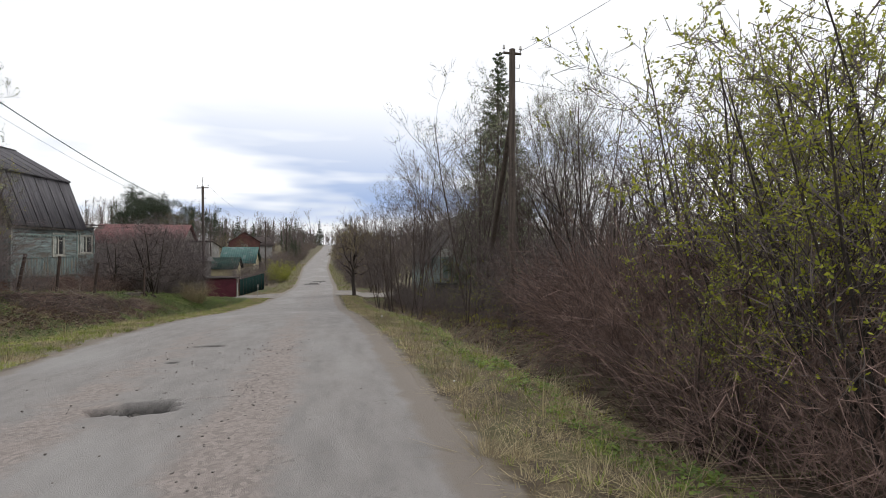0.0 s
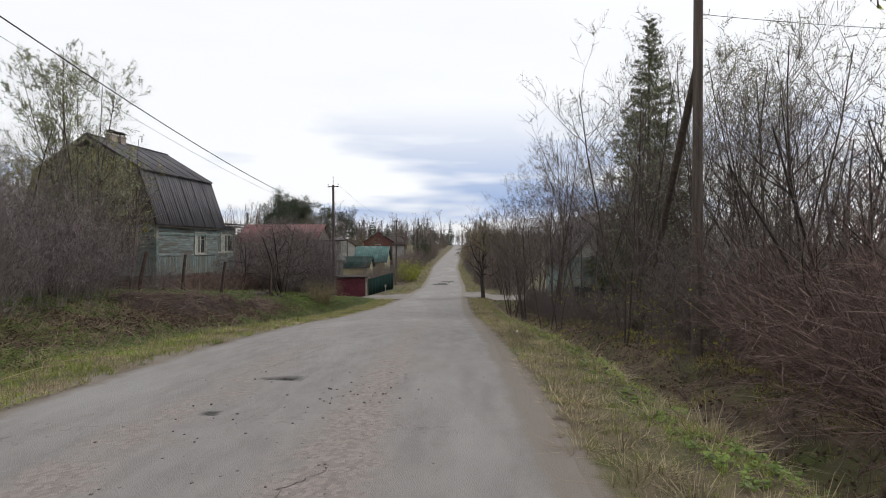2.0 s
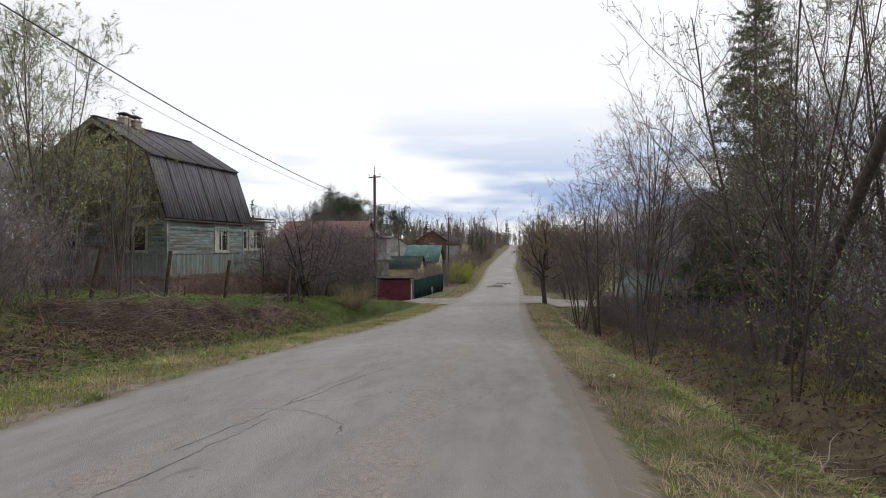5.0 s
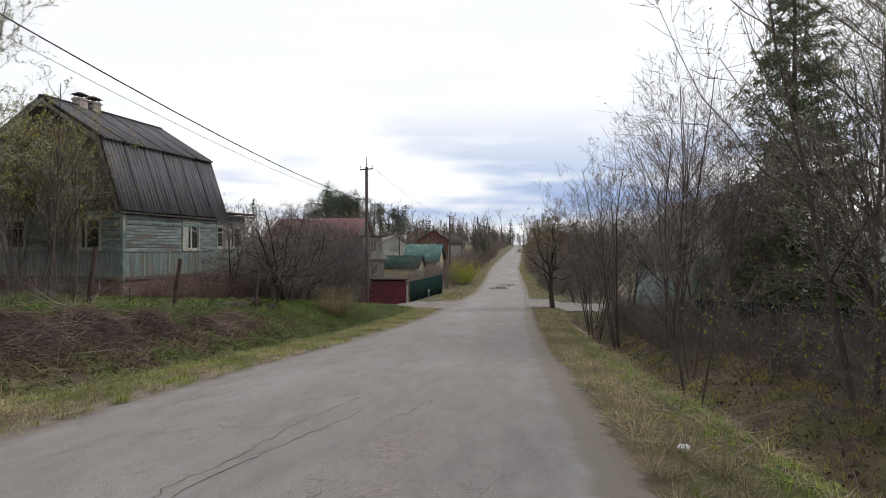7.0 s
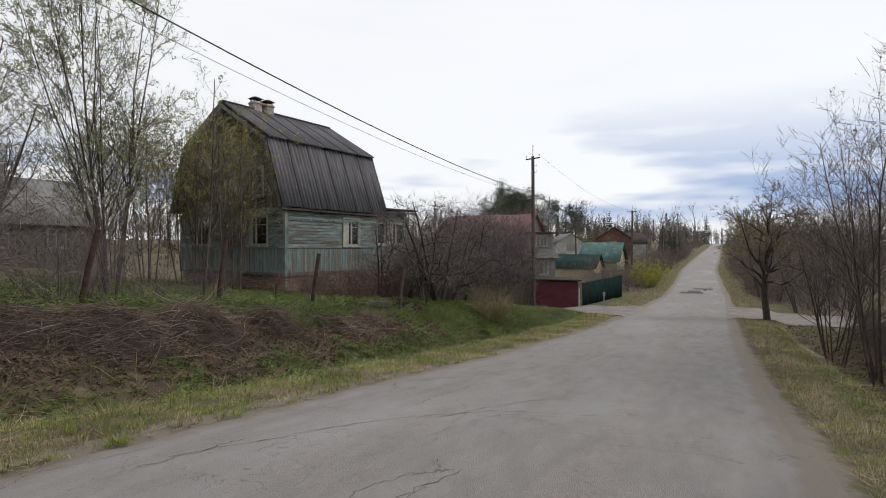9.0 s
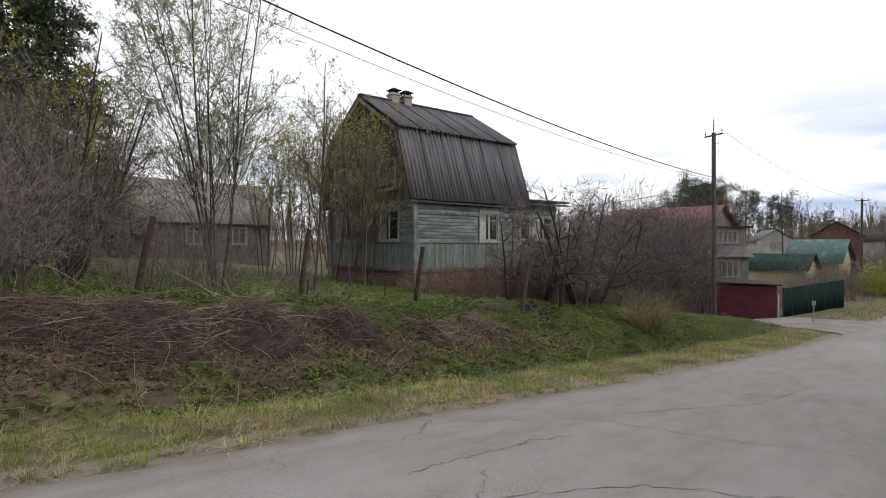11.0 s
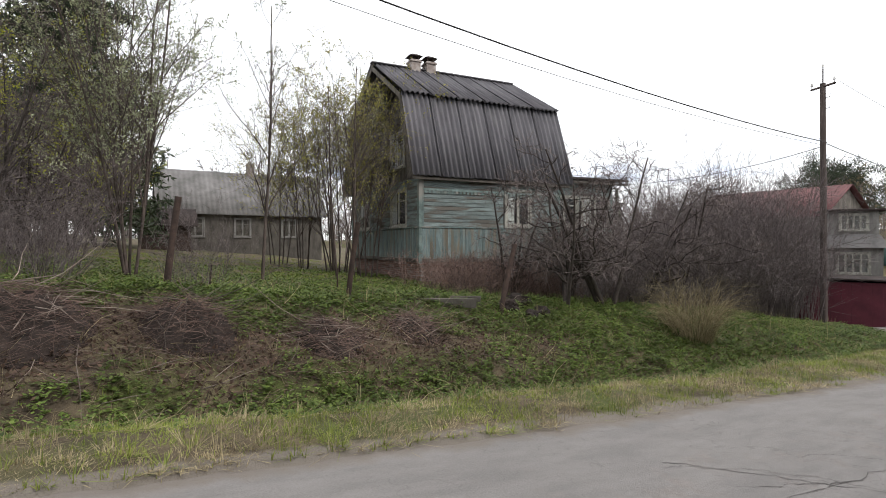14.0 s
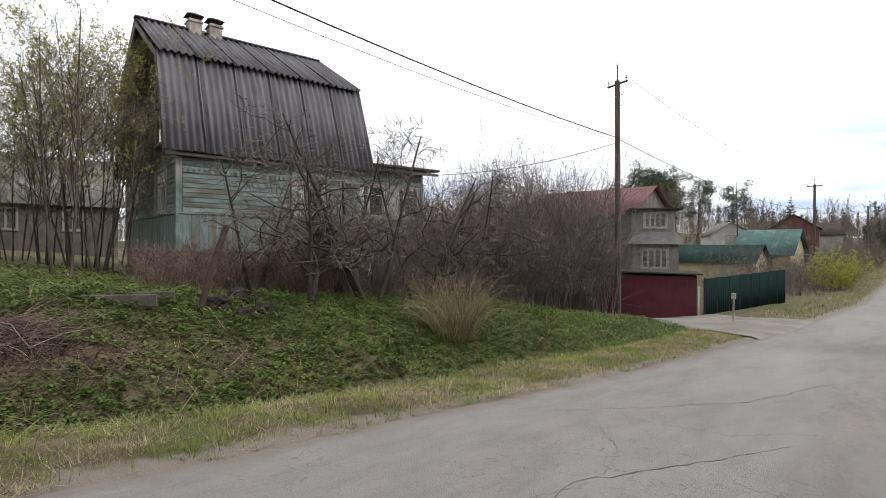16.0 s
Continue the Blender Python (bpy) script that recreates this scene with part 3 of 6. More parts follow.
def offspring(rng, parents, per, span, angle, ratio, rratio, k, bend, rise, droop=0.0, min_r=0.003, out=0.0):
    """Side shoots along parent paths."""
    P, R = parents
    n, kk, _ = P.shape
    t = rng.uniform(span[0], span[1], (n, per))
    idx = t * (kk - 1)
    i0 = np.clip(idx.astype(int), 0, kk - 2)
    f = (idx - i0)[..., None]
    r = np.arange(n)[:, None]
    start = P[r, i0] * (1 - f) + P[r, i0 + 1] * f
    d = unit(P[r, i0 + 1] - P[r, i0])
    length = np.linalg.norm(np.diff(P, axis=1), axis=2).sum(1)[:, None] * ratio * rng.uniform(0.55, 1.15, (n, per)) * (1.25 - 0.7 * t)
    side = rng.normal(0, 1, (n, per, 3))
    side = unit(side - d * (side * d).sum(-1, keepdims=True))
    a = np.radians(rng.normal(angle, angle * 0.25, (n, per)))[..., None]
    way = d * np.cos(a) + side * np.sin(a)
    rad = (R[r, i0] * (1 - f[..., 0]) + R[r, i0 + 1] * f[..., 0]) * rratio
    rad = np.maximum(rad, min_r)
    return shoots(rng, start.reshape(-1, 3), way.reshape(-1, 3), length.ravel(), rad.ravel(), k, bend, rise, droop)


def blades(rng, at, size, aspect=0.5, up=0.0):
    """Small pointed leaves (a quad of four corners each) at many places, turned at random."""
    n = len(at)
    d = rng.normal(0, 1, (n, 3))
    d[:, 2] += up
    d = unit(d)
    s = unit(np.cross(d, rng.normal(0, 1, (n, 3))))
    L = (size * rng.uniform(0.6, 1.35, n))[:, None]
    V = np.stack([at, at + d * L * 0.5 + s * L * aspect * 0.5, at + d * L, at + d * L * 0.5 - s * L * aspect * 0.5], 1)
    return V.reshape(-1, 3), np.arange(n * 4).reshape(n, 4)


def along(rng, paths, n, lo=0.2):
    """n places along paths."""
    P = paths[0]
    i = rng.integers(0, len(P), n)
    t = rng.uniform(lo, 1, n) * (P.shape[1] - 1)
    j = np.clip(t.astype(int), 0, P.shape[1] - 2)
    f = (t - j)[:, None]
    return P[i, j] * (1 - f) + P[i, j + 1] * f


def broadleaf(seed, height, stems=3, spread=0.35, limbs=9, twigs=7, fine=6, r=0.07, leaves=1500, leaf=0.06, low=0.15, rise=0.5, lean=0.0, base=0.12, aspect=0.5, angle=42, ratio=0.5, bend=0.4, twig=0.0046):
    """A leafless or just budding tree: stems, limbs, twigs and leaves, as a dict of vertices and faces."""
    rng = np.random.default_rng(seed)
    az = rng.uniform(0, 6.28, stems) + np.arange(stems) * 6.28 / stems
    start = np.stack([np.cos(az) * base, np.sin(az) * base, np.full(stems, -0.15)], -1) * (stems > 1) + np.array([0, 0, -0.15]) * (stems == 1)
    way = np.stack([np.cos(az) * spread + lean, np.sin(az) * spread, np.ones(stems)], -1)
    s0 = shoots(rng, start, way, height * rng.uniform(0.75, 1.0, stems), np.full(stems, r) * rng.uniform(0.7, 1.1, stems), 9, 0.22, rise * 0.5)
    s1 = offspring(rng, s0, limbs, (low, 0.97), angle, ratio, 0.55, 6, bend, rise)
    s2 = offspring(rng, s1, twigs, (0.2, 1.0), angle, 0.5, 0.55, 3, 0.45, rise * 0.8)
    s3 = offspring(rng, s2, fine, (0.15, 1.0), angle, 0.6, 0.6, 2, 0.5, rise * 0.5, min_r=twig)
    tips = along(rng, s3, leaves // 2, 0.3), along(rng, s2, leaves // 2, 0.4)
    lv = blades(rng, np.concatenate(tips), leaf, aspect, 0.3) if leaves > 1 else None
    return {"trunk": joined([tube(s0, 7), tube(s1, 5)]), "branches": joined([tube(s2, 3), ribbon(rng, s3)]), "leaves": lv}


def thicket(seed, height, stems=55, radius=0.8, side=7, fine=4, leaves=0, leaf=0.05, arch=0.9, r=0.010, lay=0.75, fine_r=0.004):
    """A bush of many arching stems."""
    rng = np.random.default_rng(seed)
    az, q = rng.uniform(0, 6.28, stems), np.sqrt(rng.uniform(0, 1, stems)) * radius
    start = np.stack([np.cos(az) * q, np.sin(az) * q, np.full(stems, -0.08)], -1)
    az2 = az + rng.normal(0, 0.9, stems)
    sp = rng.uniform(0.1, lay, stems)
    way = np.stack([np.cos(az2) * sp, np.sin(az2) * sp, np.ones(stems)], -1)
    s0 = shoots(rng, start, way, height * rng.uniform(0.5, 1.15, stems), rng.uniform(0.6, 1.3, stems) * r, 6, 0.35, 0.2, arch)
    s1 = offspring(rng, s0, side, (0.15, 0.98), 38, 0.42, 0.6, 3, 0.4, 0.25, 0.3)
    s2 = offspring(rng, s1, fine, (0.1, 0.95), 40, 0.6, 0.7, 2, 0.4, 0.1, min_r=fine_r)
    lv = blades(rng, np.concatenate([along(rng, s1, leaves // 2), along(rng, s2, leaves // 2)]), leaf, 0.55, 0.3) if leaves else None
    return {"trunk": tube(s0, 3), "branches": joined([tube(s1, 3), ribbon(rng, s2)]), "leaves": lv}


def spruce_parts(seed, height, width, whorls=34, r=0.14, bare=0.05, needles=8, size=0.30, dense=9):
    """A spruce: a straight stem, drooping whorls of branches, flat sprays of needles."""
    rng = np.random.default_rng(seed)
    stem = shoots(rng, np.array([[0, 0, -0.1]]), np.array([[0, 0, 1.0]]), np.array([height]), np.array([r]), 12, 0.03, 0.2, tip=0.08)
    st, wy, ln, rd = [], [], [], []
    for i in range(whorls):
        t = bare + (1 - bare) * (i + rng.uniform(0, 0.6)) / whorls
        n = rng.integers(5, 8)
        for j in range(n):
            a = rng.uniform(0, 6.28)
            st.append((0, 0, t * height))
            wy.append((math.cos(a), math.sin(a), -0.10 + 0.75 * t * t))
            ln.append(width * (1.04 - t) ** 0.85 * rng.uniform(0.65, 1.12) + 0.04)
            rd.append(0.022 * (1.1 - t))
    b = shoots(rng, np.array(st), np.array(wy), np.array(ln), np.array(rd), 6, 0.15, 0.15, 0.55)
    s = offspring(rng, b, needles, (0.12, 1.0), 48, 0.36, 0.5, 3, 0.3, -0.15)
    P = s[0]
    # sprays: narrow leaves along every side shoot
    at = np.concatenate([along(rng, s, len(P) * dense, 0.0), along(rng, b, len(b[0]) * 14, 0.25)])
    lv = blades(rng, at, size * 0.62 * np.clip(1.25 - 1.0 * at[:, 2] / height, 0.3, 1), 0.24, -0.25)
    return {"trunk": tube(stem, 8), "branches": joined([tube(b, 4), tube(s, 3)]), "leaves": lv}


def pine_parts(seed, height, crown=0.5, r=0.16, tufts=1300):
    """A pine: a tall stem and clumped tufts in the upper crown."""
    rng = np.random.default_rng(seed)
    stem = shoots(rng, np.array([[0, 0, -0.2]]), np.array([[0.02, 0, 1.0]]), np.array([height]), np.array([r]), 10, 0.1, 0.1, tip=0.2)
    b = offspring(rng, stem, 26, (1 - crown, 0.99), 68, 0.26, 0.35, 5, 0.4, 0.5)
    s = offspring(rng, b, 7, (0.35, 1.0), 45, 0.42, 0.5, 3, 0.4, 0.5)
    ends = s[0][:, -1]
    at = np.repeat(ends, 32, axis=0) + rng.normal(0, 0.36, (len(ends) * 32, 3)) * np.array([1, 1, 0.6])
    return {"trunk": tube(stem, 7), "branches": joined([tube(b, 4), tube(s, 3)]), "leaves": blades(rng, at, 0.29, 0.2, 0.4)}


def plant(name, made, mats, m, label, category, group=""):
    """A tree or bush as a thing with its trunk, branches and leaves."""
    ob = thing(name, m, label, category, group)
    for key, mat in zip(("trunk", "branches", "leaves"), mats):
        if made.get(key) is not None:
            o = part({"trunk": "trunk" if category == "tree" else "thicket_mass", "branches": "crown", "leaves": "foliage"}[key], made[key], mat, ob, kind="" if key == "trunk" and category == "tree" else "stuff")
            if key == "trunk":
                o.data.polygons.foreach_set("use_smooth", np.ones(len(o.data.polygons), bool))
    return ob


def put(x, y, turn=0.0, size=1.0, sink=0.0):
    """A pose on the ground."""
    return pose(x, y, float(ground_z(x, y)) - sink, 0, 0, turn) @ Matrix.Scale(size, 4)


def spot(ob, x, y, turn, size):
    """A copy of a plant on the ground, at its own size."""
    c = copy_thing(ob, Matrix.Identity(4))
    c.matrix_basis = put(x, y, turn, size)
    return c


# ---- trees and bushes ----
rnd = random.Random(5)
# right side, from the start of the walk onwards
willow_spring = plant("spring_bush", broadleaf(11, 4.8, 8, 0.35, 9, 6, 5, 0.027, 8500, 0.042, 0.12, 0.5, base=0.35, aspect=0.55), (BARK_OLD, TWIG, LEAF_SPRING), put(5.1, 4.6, 10),
                      "bush with thin dark stems and fresh yellow-green leaves beside the ditch", "bush", "leafing bushes by the ditch")
for x, y, a, s in ((5.6, 6.1, 100, 1.08), (6.7, 4.9, 200, 1.15), (4.6, 3.2, 300, 0.8), (7.6, 6.8, 40, 1.2), (4.0, 4.9, 60, 0.5)):
    spot(willow_spring, x, y, a, s)
bare_tree = plant("bare_tree", broadleaf(12, 6.4, 4, 0.4, 10, 6, 5, 0.06, 300, 0.04, 0.2, 0.55), (BARK_OLD, TWIG, LEAF_BUD), put(8.2, 10.5, 0),
                  "bare dark tree with crooked limbs and thin twigs in the thicket", "tree", "bare trees of the roadside wood")
for x, y, a, s in ((7.0, 12.6, 80, 0.85), (9.8, 13.5, 160, 1.05), (11.5, 9.5, 220, 1.1), (9.5, 17.0, 300, 1.1), (11.0, 21.5, 90, 1.2), (13.5, 15.0, 10, 1.2), (14.5, 24.0, 120, 1.3), (10.5, 27.5, 60, 1.3)):
    spot(bare_tree, x, y, a, s)
alder = plant("alder_tree", broadleaf(13, 8.6, 6, 0.2, 12, 8, 7, 0.05, 2300, 0.05, 0.2, 0.6, base=0.3), (BARK, TWIG, LEAF_BUD), put(4.7, 29.7, 0),
              "multi-stemmed budding tree with slender grey stems on the ditch bank", "tree", "budding trees along the ditch")
for x, y, a, s in ((3.9, 33.0, 200, 0.84), (6.6, 31.6, 70, 0.95), (3.4, 36.4, 90, 0.66), (3.7, 39.4, 300, 0.6), (5.6, 40.6, 20, 0.7), (8.5, 41.0, 120, 0.85)):
    spot(alder, x, y, a, s)
lone = plant("roadside_tree", broadleaf(18, 5.6, 1, 0.05, 22, 10, 8, 0.20, 9000, 0.06, 0.28, 0.3, angle=52, ratio=0.55, bend=0.8), (BARK_OLD, TWIG, LEAF_BROWN), put(1.95, 43.6, 0), "small dark-trunked tree with a spreading budding crown at the track", "tree")
leafy = plant("budding_tree", broadleaf(14, 9.4, 5, 0.17, 13, 7, 6, 0.055, 7500, 0.05, 0.16, 0.6, base=0.3), (BARK, TWIG, LEAF_PALE), put(8.6, 21.0, 0),
              "tall slender tree with silvery opening leaves beside the spruce", "tree", "tall budding trees beside the spruce")
for x, y, a, s in ((5.8, 21.2, 120, 0.96), (9.2, 18.6, 310, 0.95), (8.8, 25.4, 20, 0.9), (11.2, 23.0, 220, 1.0)):
    spot(leafy, x, y, a, s)
slender = plant("slender_tree", broadleaf(16, 5.6, 2, 0.16, 9, 6, 5, 0.034, 260, 0.045, 0.3, 0.6, base=0.08), (BARK, TWIG, LEAF_BUD), put(3.1, 21.6, 0), "slender young tree standing on the edge of the ditch", "tree", "slender trees on the ditch edge")
for x, y, a, s in ((4.6, 17.9, 90, 0.95), (4.3, 25.6, 190, 0.9)):
    spot(slender, x, y, a, s)
roadside_spruce = plant("spruce_tree", spruce_parts(15, 18.0, 4.0, 58, 0.24, needles=11, size=0.46, dense=17), (BARK_OLD, TWIG, NEEDLE_LIT), put(12.0, 37.0, 0), "tall green spruce with drooping branches behind the roadside trees", "tree")

red_bush = plant("dry_bush", thicket(21, 2.4, 66, 0.9, 9, 5, arch=1.7, r=0.0095, lay=1.3, fine_r=0.0026), (TWIG_RED, TWIG_RED, None), put(5.3, 8.6, 0), "dense leafless bush of arching reddish-brown canes on the ditch bank", "bush", "reddish bushes on the ditch bank")
for x, y, a, s in ((5.9, 10.2, 60, 0.95), (6.4, 11.4, 130, 1.1), (6.0, 9.2, 200, 1.2), (5.0, 7.0, 270, 0.85), (5.5, 7.4, 20, 1.1), (6.6, 13.0, 310, 1.1), (7.2, 10.8, 90, 1.25), (4.5, 5.4, 150, 0.9), (6.6, 7.6, 220, 1.2), (4.4, 4.0, 80, 0.9), (5.6, 5.6, 0, 1.0), (6.0, 12.0, 110, 0.8), (5.2, 3.2, 30, 0.9), (4.3, 3.0, 180, 0.6)):
    spot(red_bush, x, y, a, s)
wood_bush = plant("wood_bush", thicket(22, 2.9, 40, 0.9, 7, 4, 160, 0.045, 0.5), (TWIG, TWIG, LEAF_BUD), put(6.2, 15.5, 0), "tangled leafless brown bush at the edge of the wood", "bush", "brown bushes of the roadside wood")
for i in range(54):
    x, y = rnd.uniform(4.6, 13), 13 + 33 * i / 62 + rnd.uniform(-0.8, 0.8)
    if x < 6.0 and y < 19:
        x += 1.8
    small = 0.5 if y > 19 else 0.9
    spot(wood_bush, x, y, rnd.uniform(0, 360), rnd.uniform(0.7, 1.25) * small)
for i in range(22):            # the dark hedge behind the ditch trees
    spot(wood_bush, 5.6 + 2.6 * rnd.random(), 24 + 0.8 * i, rnd.uniform(0, 360), rnd.uniform(0.42, 0.6))
    spot(wood_bush, 4.4 + 1.2 * rnd.random(), 26 + 0.75 * i, rnd.uniform(0, 360), rnd.uniform(0.3, 0.48))
for i in range(16):
    spot(wood_bush, rnd.uniform(8.0, 14), rnd.uniform(-3, 13), rnd.uniform(0, 360), rnd.uniform(0.9, 1.4))
sapling = plant("leafing_sapling", thicket(23, 2.2, 9, 0.3, 7, 4, 230, 0.055, 0.3), (TWIG, TWIG, LEAF_SPRING), put(4.9, 17.5, 0), "small sapling with a few yellow-green leaves by the ditch", "bush", "leafing saplings in the wood")
for x, y, a, s in ((5.0, 20.6, 50, 0.9), (5.0, 23.6, 100, 1.2), (6.0, 18.6, 180, 1.1), (4.6, 13.6, 240, 0.8), (6.2, 21.8, 300, 1.2)):
    spot(sapling, x, y, a, s)

# left side: the start of the bank
left_bush = plant("bank_bush", thicket(24, 3.4, 48, 1.0, 7, 4, 160, 0.04, 0.45), (TWIG_GREY, TWIG_GREY, LEAF_BUD), put(-11.2, 14.5, 0), "dense leafless dark bush on the bank above the road", "bush", "dark bushes on the bank")
for x, y, a, s in ((-12.5, 12.5, 40, 1.1), (-10.8, 10.8, 90, 1.0), (-13.0, 16.2, 150, 1.0), (-12.0, 8.5, 200, 1.1), (-14.5, 13.5, 260, 1.15), (-15.0, 9.5, 300, 1.2), (-14.8, 17.5, 20, 0.95), (-17.5, 15.0, 330, 1.1), (-10.9, 6.0, 10, 0.9), (-10.3, 16.6, 80, 1.0), (-11.2, 17.9, 10, 0.95), (-12.0, 18.6, 120, 0.95), (-12.4, 16.6, 50, 1.1), (-11.4, 13.0, 320, 1.0), (-12.8, 10.6, 75, 1.1), (-8.5, 11.8, 15, 0.62), (-9.3, 13.3, 95, 0.8), (-9.0, 10.2, 185, 0.7), (-9.8, 11.7, 275, 0.9), (-9.5, 15.1, 45, 0.72), (-9.7, 16.7, 135, 0.66), (-10.1, 17.8, 225, 0.62)):
    spot(left_bush, x, y, a, s)
for x, y, a, s in ((-10.7, 21.8, 30, 0.42), (-11.6, 20.6, 130, 0.6), (-11.4, 24.0, 210, 0.45), (-12.6, 21.6, 290, 0.6)):
    spot(left_bush, x, y, a, s)
# bushes between the apple trees and the pole: tall upright stems, then lower growth behind
upright_bush = plant("upright_thicket", thicket(26, 5.0, 50, 0.95, 8, 5, 120, 0.04, 0.08, 0.016, 0.16), (TWIG_GREY, TWIG_GREY, LEAF_BUD), put(-10.4, 42.6, 0), "dense thicket of tall upright leafless stems beside the pole", "bush", "upright thickets beside the pole")
for x, y, a, s in ((-11.2, 41.2, 50, 1.0), (-10.9, 43.9, 110, 1.05), (-12.2, 42.8, 170, 1.1), (-10.3, 41.0, 230, 0.9), (-11.4, 39.6, 290, 0.85), (-12.8, 41.0, 20, 1.0), (-10.4, 39.2, 80, 0.75), (-12.0, 44.8, 140, 1.15), (-13.6, 43.6, 200, 1.1), (-11.6, 37.8, 260, 0.75), (-13.2, 39.0, 320, 0.85), (-10.1, 44.0, 15, 0.85)):
    spot(upright_bush, x, y, a, s)
for i in range(14):
    t = i / 13
    spot(left_bush, -10.0 - 2.4 * rnd.random(), 34.2 + 6.0 * t + rnd.uniform(-0.5, 0.5), rnd.uniform(0, 360), rnd.uniform(0.75, 1.0) * (0.75 + 0.35 * t))
for x, y, s in ((-13.0, 33.5, 0.6), (-13.6, 36.0, 0.75), (-14.6, 42.5, 1.2), (-13.2, 46.0, 1.3), (-12.8, 48.5, 1.35), (-15.5, 47.0, 1.4), (-16.5, 50.5, 1.7), (-14.4, 51.0, 1.6), (-17.5, 53.5, 1.7), (-19.5, 52.0, 1.8), (-15.0, 44.5, 1.5), (-21.5, 53.0, 1.7), (-18.5, 49.0, 1.7), (-14.2, 39.5, 1.0)):
    spot(left_bush, x, y, rnd.uniform(0, 360), s)
cane_bush = plant("cane_bush", thicket(25, 1.3, 34, 0.6, 5, 3, arch=0.6, r=0.007), (TWIG_RED, TWIG_RED, None), put(-14.6, 30.4, 0), "low leafless bush of reddish canes beside the house", "bush", "cane bushes beside the house")
apple = plant("apple_tree", broadleaf(31, 3.5, 3, 0.45, 10, 8, 6, 0.065, 120, 0.03, 0.28, 0.1, base=0.06, angle=58, ratio=0.55, bend=1.1), (BARK_OLD, TWIG, LEAF_BUD), put(-9.45, 31.45, 0), "old leafless apple tree with crooked dark branches", "tree", "old apple trees beside the house")
for x, y, a, s in ((-9.7, 33.2, 120, 1.4), (-11.5, 33.6, 200, 1.2), (-11.2, 31.2, 330, 1.0), (-10.4, 35.2, 290, 1.25), (-10.8, 37.4, 30, 1.3), (-12.0, 40.0, 160, 1.3), (-16.6, 20.3, 60, 1.2), (-15.4, 19.0, 170, 1.1), (-18.4, 20.6, 250, 1.2)):
    spot(apple, x, y, a, s)
yard_willow = plant("willow_tree", broadleaf(32, 9.3, 8, 0.17, 15, 8, 6, 0.038, 30000, 0.055, 0.16, 0.4, base=0.08, angle=33, ratio=0.33, twig=0.0042), (BARK, TWIG, LEAF_PALE), put(-13.9, 23.0, 0), "many-stemmed willow with greenish bark and pale opening leaves in the yard", "tree")
for_house = plant("young_willow", broadleaf(33, 7.4, 5, 0.15, 12, 7, 6, 0.04, 8500, 0.06, 0.2, 0.5, base=0.45), (BARK, TWIG, LEAF_OLIVE), put(-17.6, 30.2, 0), "young willow with olive-green leaves against the gable of the house", "tree", "young willows at the gable")
for piece in for_house.children:
    tagged(piece, kind="stuff")
for x, y, a, s in ((-18.9, 29.9, 130, 1.0), (-20.4, 30.1, 250, 1.0), (-22.0, 29.5, 40, 0.95), (-23.6, 28.8, 190, 0.9)):
    spot(for_house, x, y, a, s)
slim = plant("slim_birch", broadleaf(34, 7.0, 1, 0.05, 16, 6, 4, 0.055, 900, 0.05, 0.25, 0.6, angle=35, ratio=0.3), (BARK, TWIG, LEAF_PALE), put(-13.9, 25.75, 0), "slim young tree with thin upright branches in the yard", "tree", "slim young trees in the yard")
spot(slim, -15.9, 28.9, 90, 1.0)
spot(slim, -16.3, 28.6, 200, 0.9)
yard_spruce = plant("spruce_tree", spruce_parts(35, 17.0, 3.9, 56, 0.24, needles=11, size=0.5, dense=20), (BARK_OLD, TWIG, NEEDLE), put(-33.5, 20.7, 0) @ Matrix.Scale(1.35, 4), "tall dark spruce behind the yard", "tree")
for x, y, a, s in ((-22.0, 19.6, 10, 0.85), (-25.0, 21.5, 100, 1.0), (-20.5, 17.0, 200, 0.9), (-27.0, 19.5, 50, 1.1), (-29.0, 22.4, 150, 1.0), (-18.4, 18.9, 70, 0.95), (-24.0, 20.4, 30, 1.2), (-14.6, 20.0, 110, 0.95)):
    spot(bare_tree, x, y, a, s)
for x, y, a, s in ((-19.6, 20.5, 60, 1.45), (-22.5, 21.0, 160, 1.3)):
    spot(willow_spring, x, y, a, s)
for x, y, a, s in ((-24.5, 20.0, 140, 1.5), (-27.5, 20.6, 300, 1.6), (-23.0, 18.2, 90, 1.3)):
    spot(left_bush, x, y, a, s)
# far woods along the road and on the skyline
far_tree = plant("far_tree", broadleaf(41, 9.0, 3, 0.3, 10, 6, 4, 0.10, 2600, 0.09, 0.2, 0.5), (BARK, TWIG, LEAF_BROWN), put(-22, 78, 0), "leafless brown tree beside the road in the distance", "tree", "distant bare trees")
far_spruce = plant("far_spruce", spruce_parts(42, 11, 2.4, 20, 0.16, needles=3, size=0.7), (BARK_OLD, TWIG, NEEDLE), put(-6.2, 335, 0) @ Matrix.Scale(1.45, 4), "dark spruce on the skyline beside the road", "tree", "distant spruces")
far_pine = plant("pine_tree", pine_parts(43, 12.0, 0.55), (BARK, TWIG, NEEDLE_PINE), put(-27, 92, 0), "dark green pine with a rounded crown behind the houses", "tree", "pines behind the houses")
for x, y, a, s in ((-30, 95, 40, 1.05), (-24, 97, 90, 0.9), (-33, 100, 160, 1.1), (-21.0, 103, 240, 0.85), (-28.5, 98, 200, 1.0), (-25.5, 93.5, 300, 0.95), (-31.5, 91.5, 20, 0.9)):
    spot(far_pine, x, y, a, s)
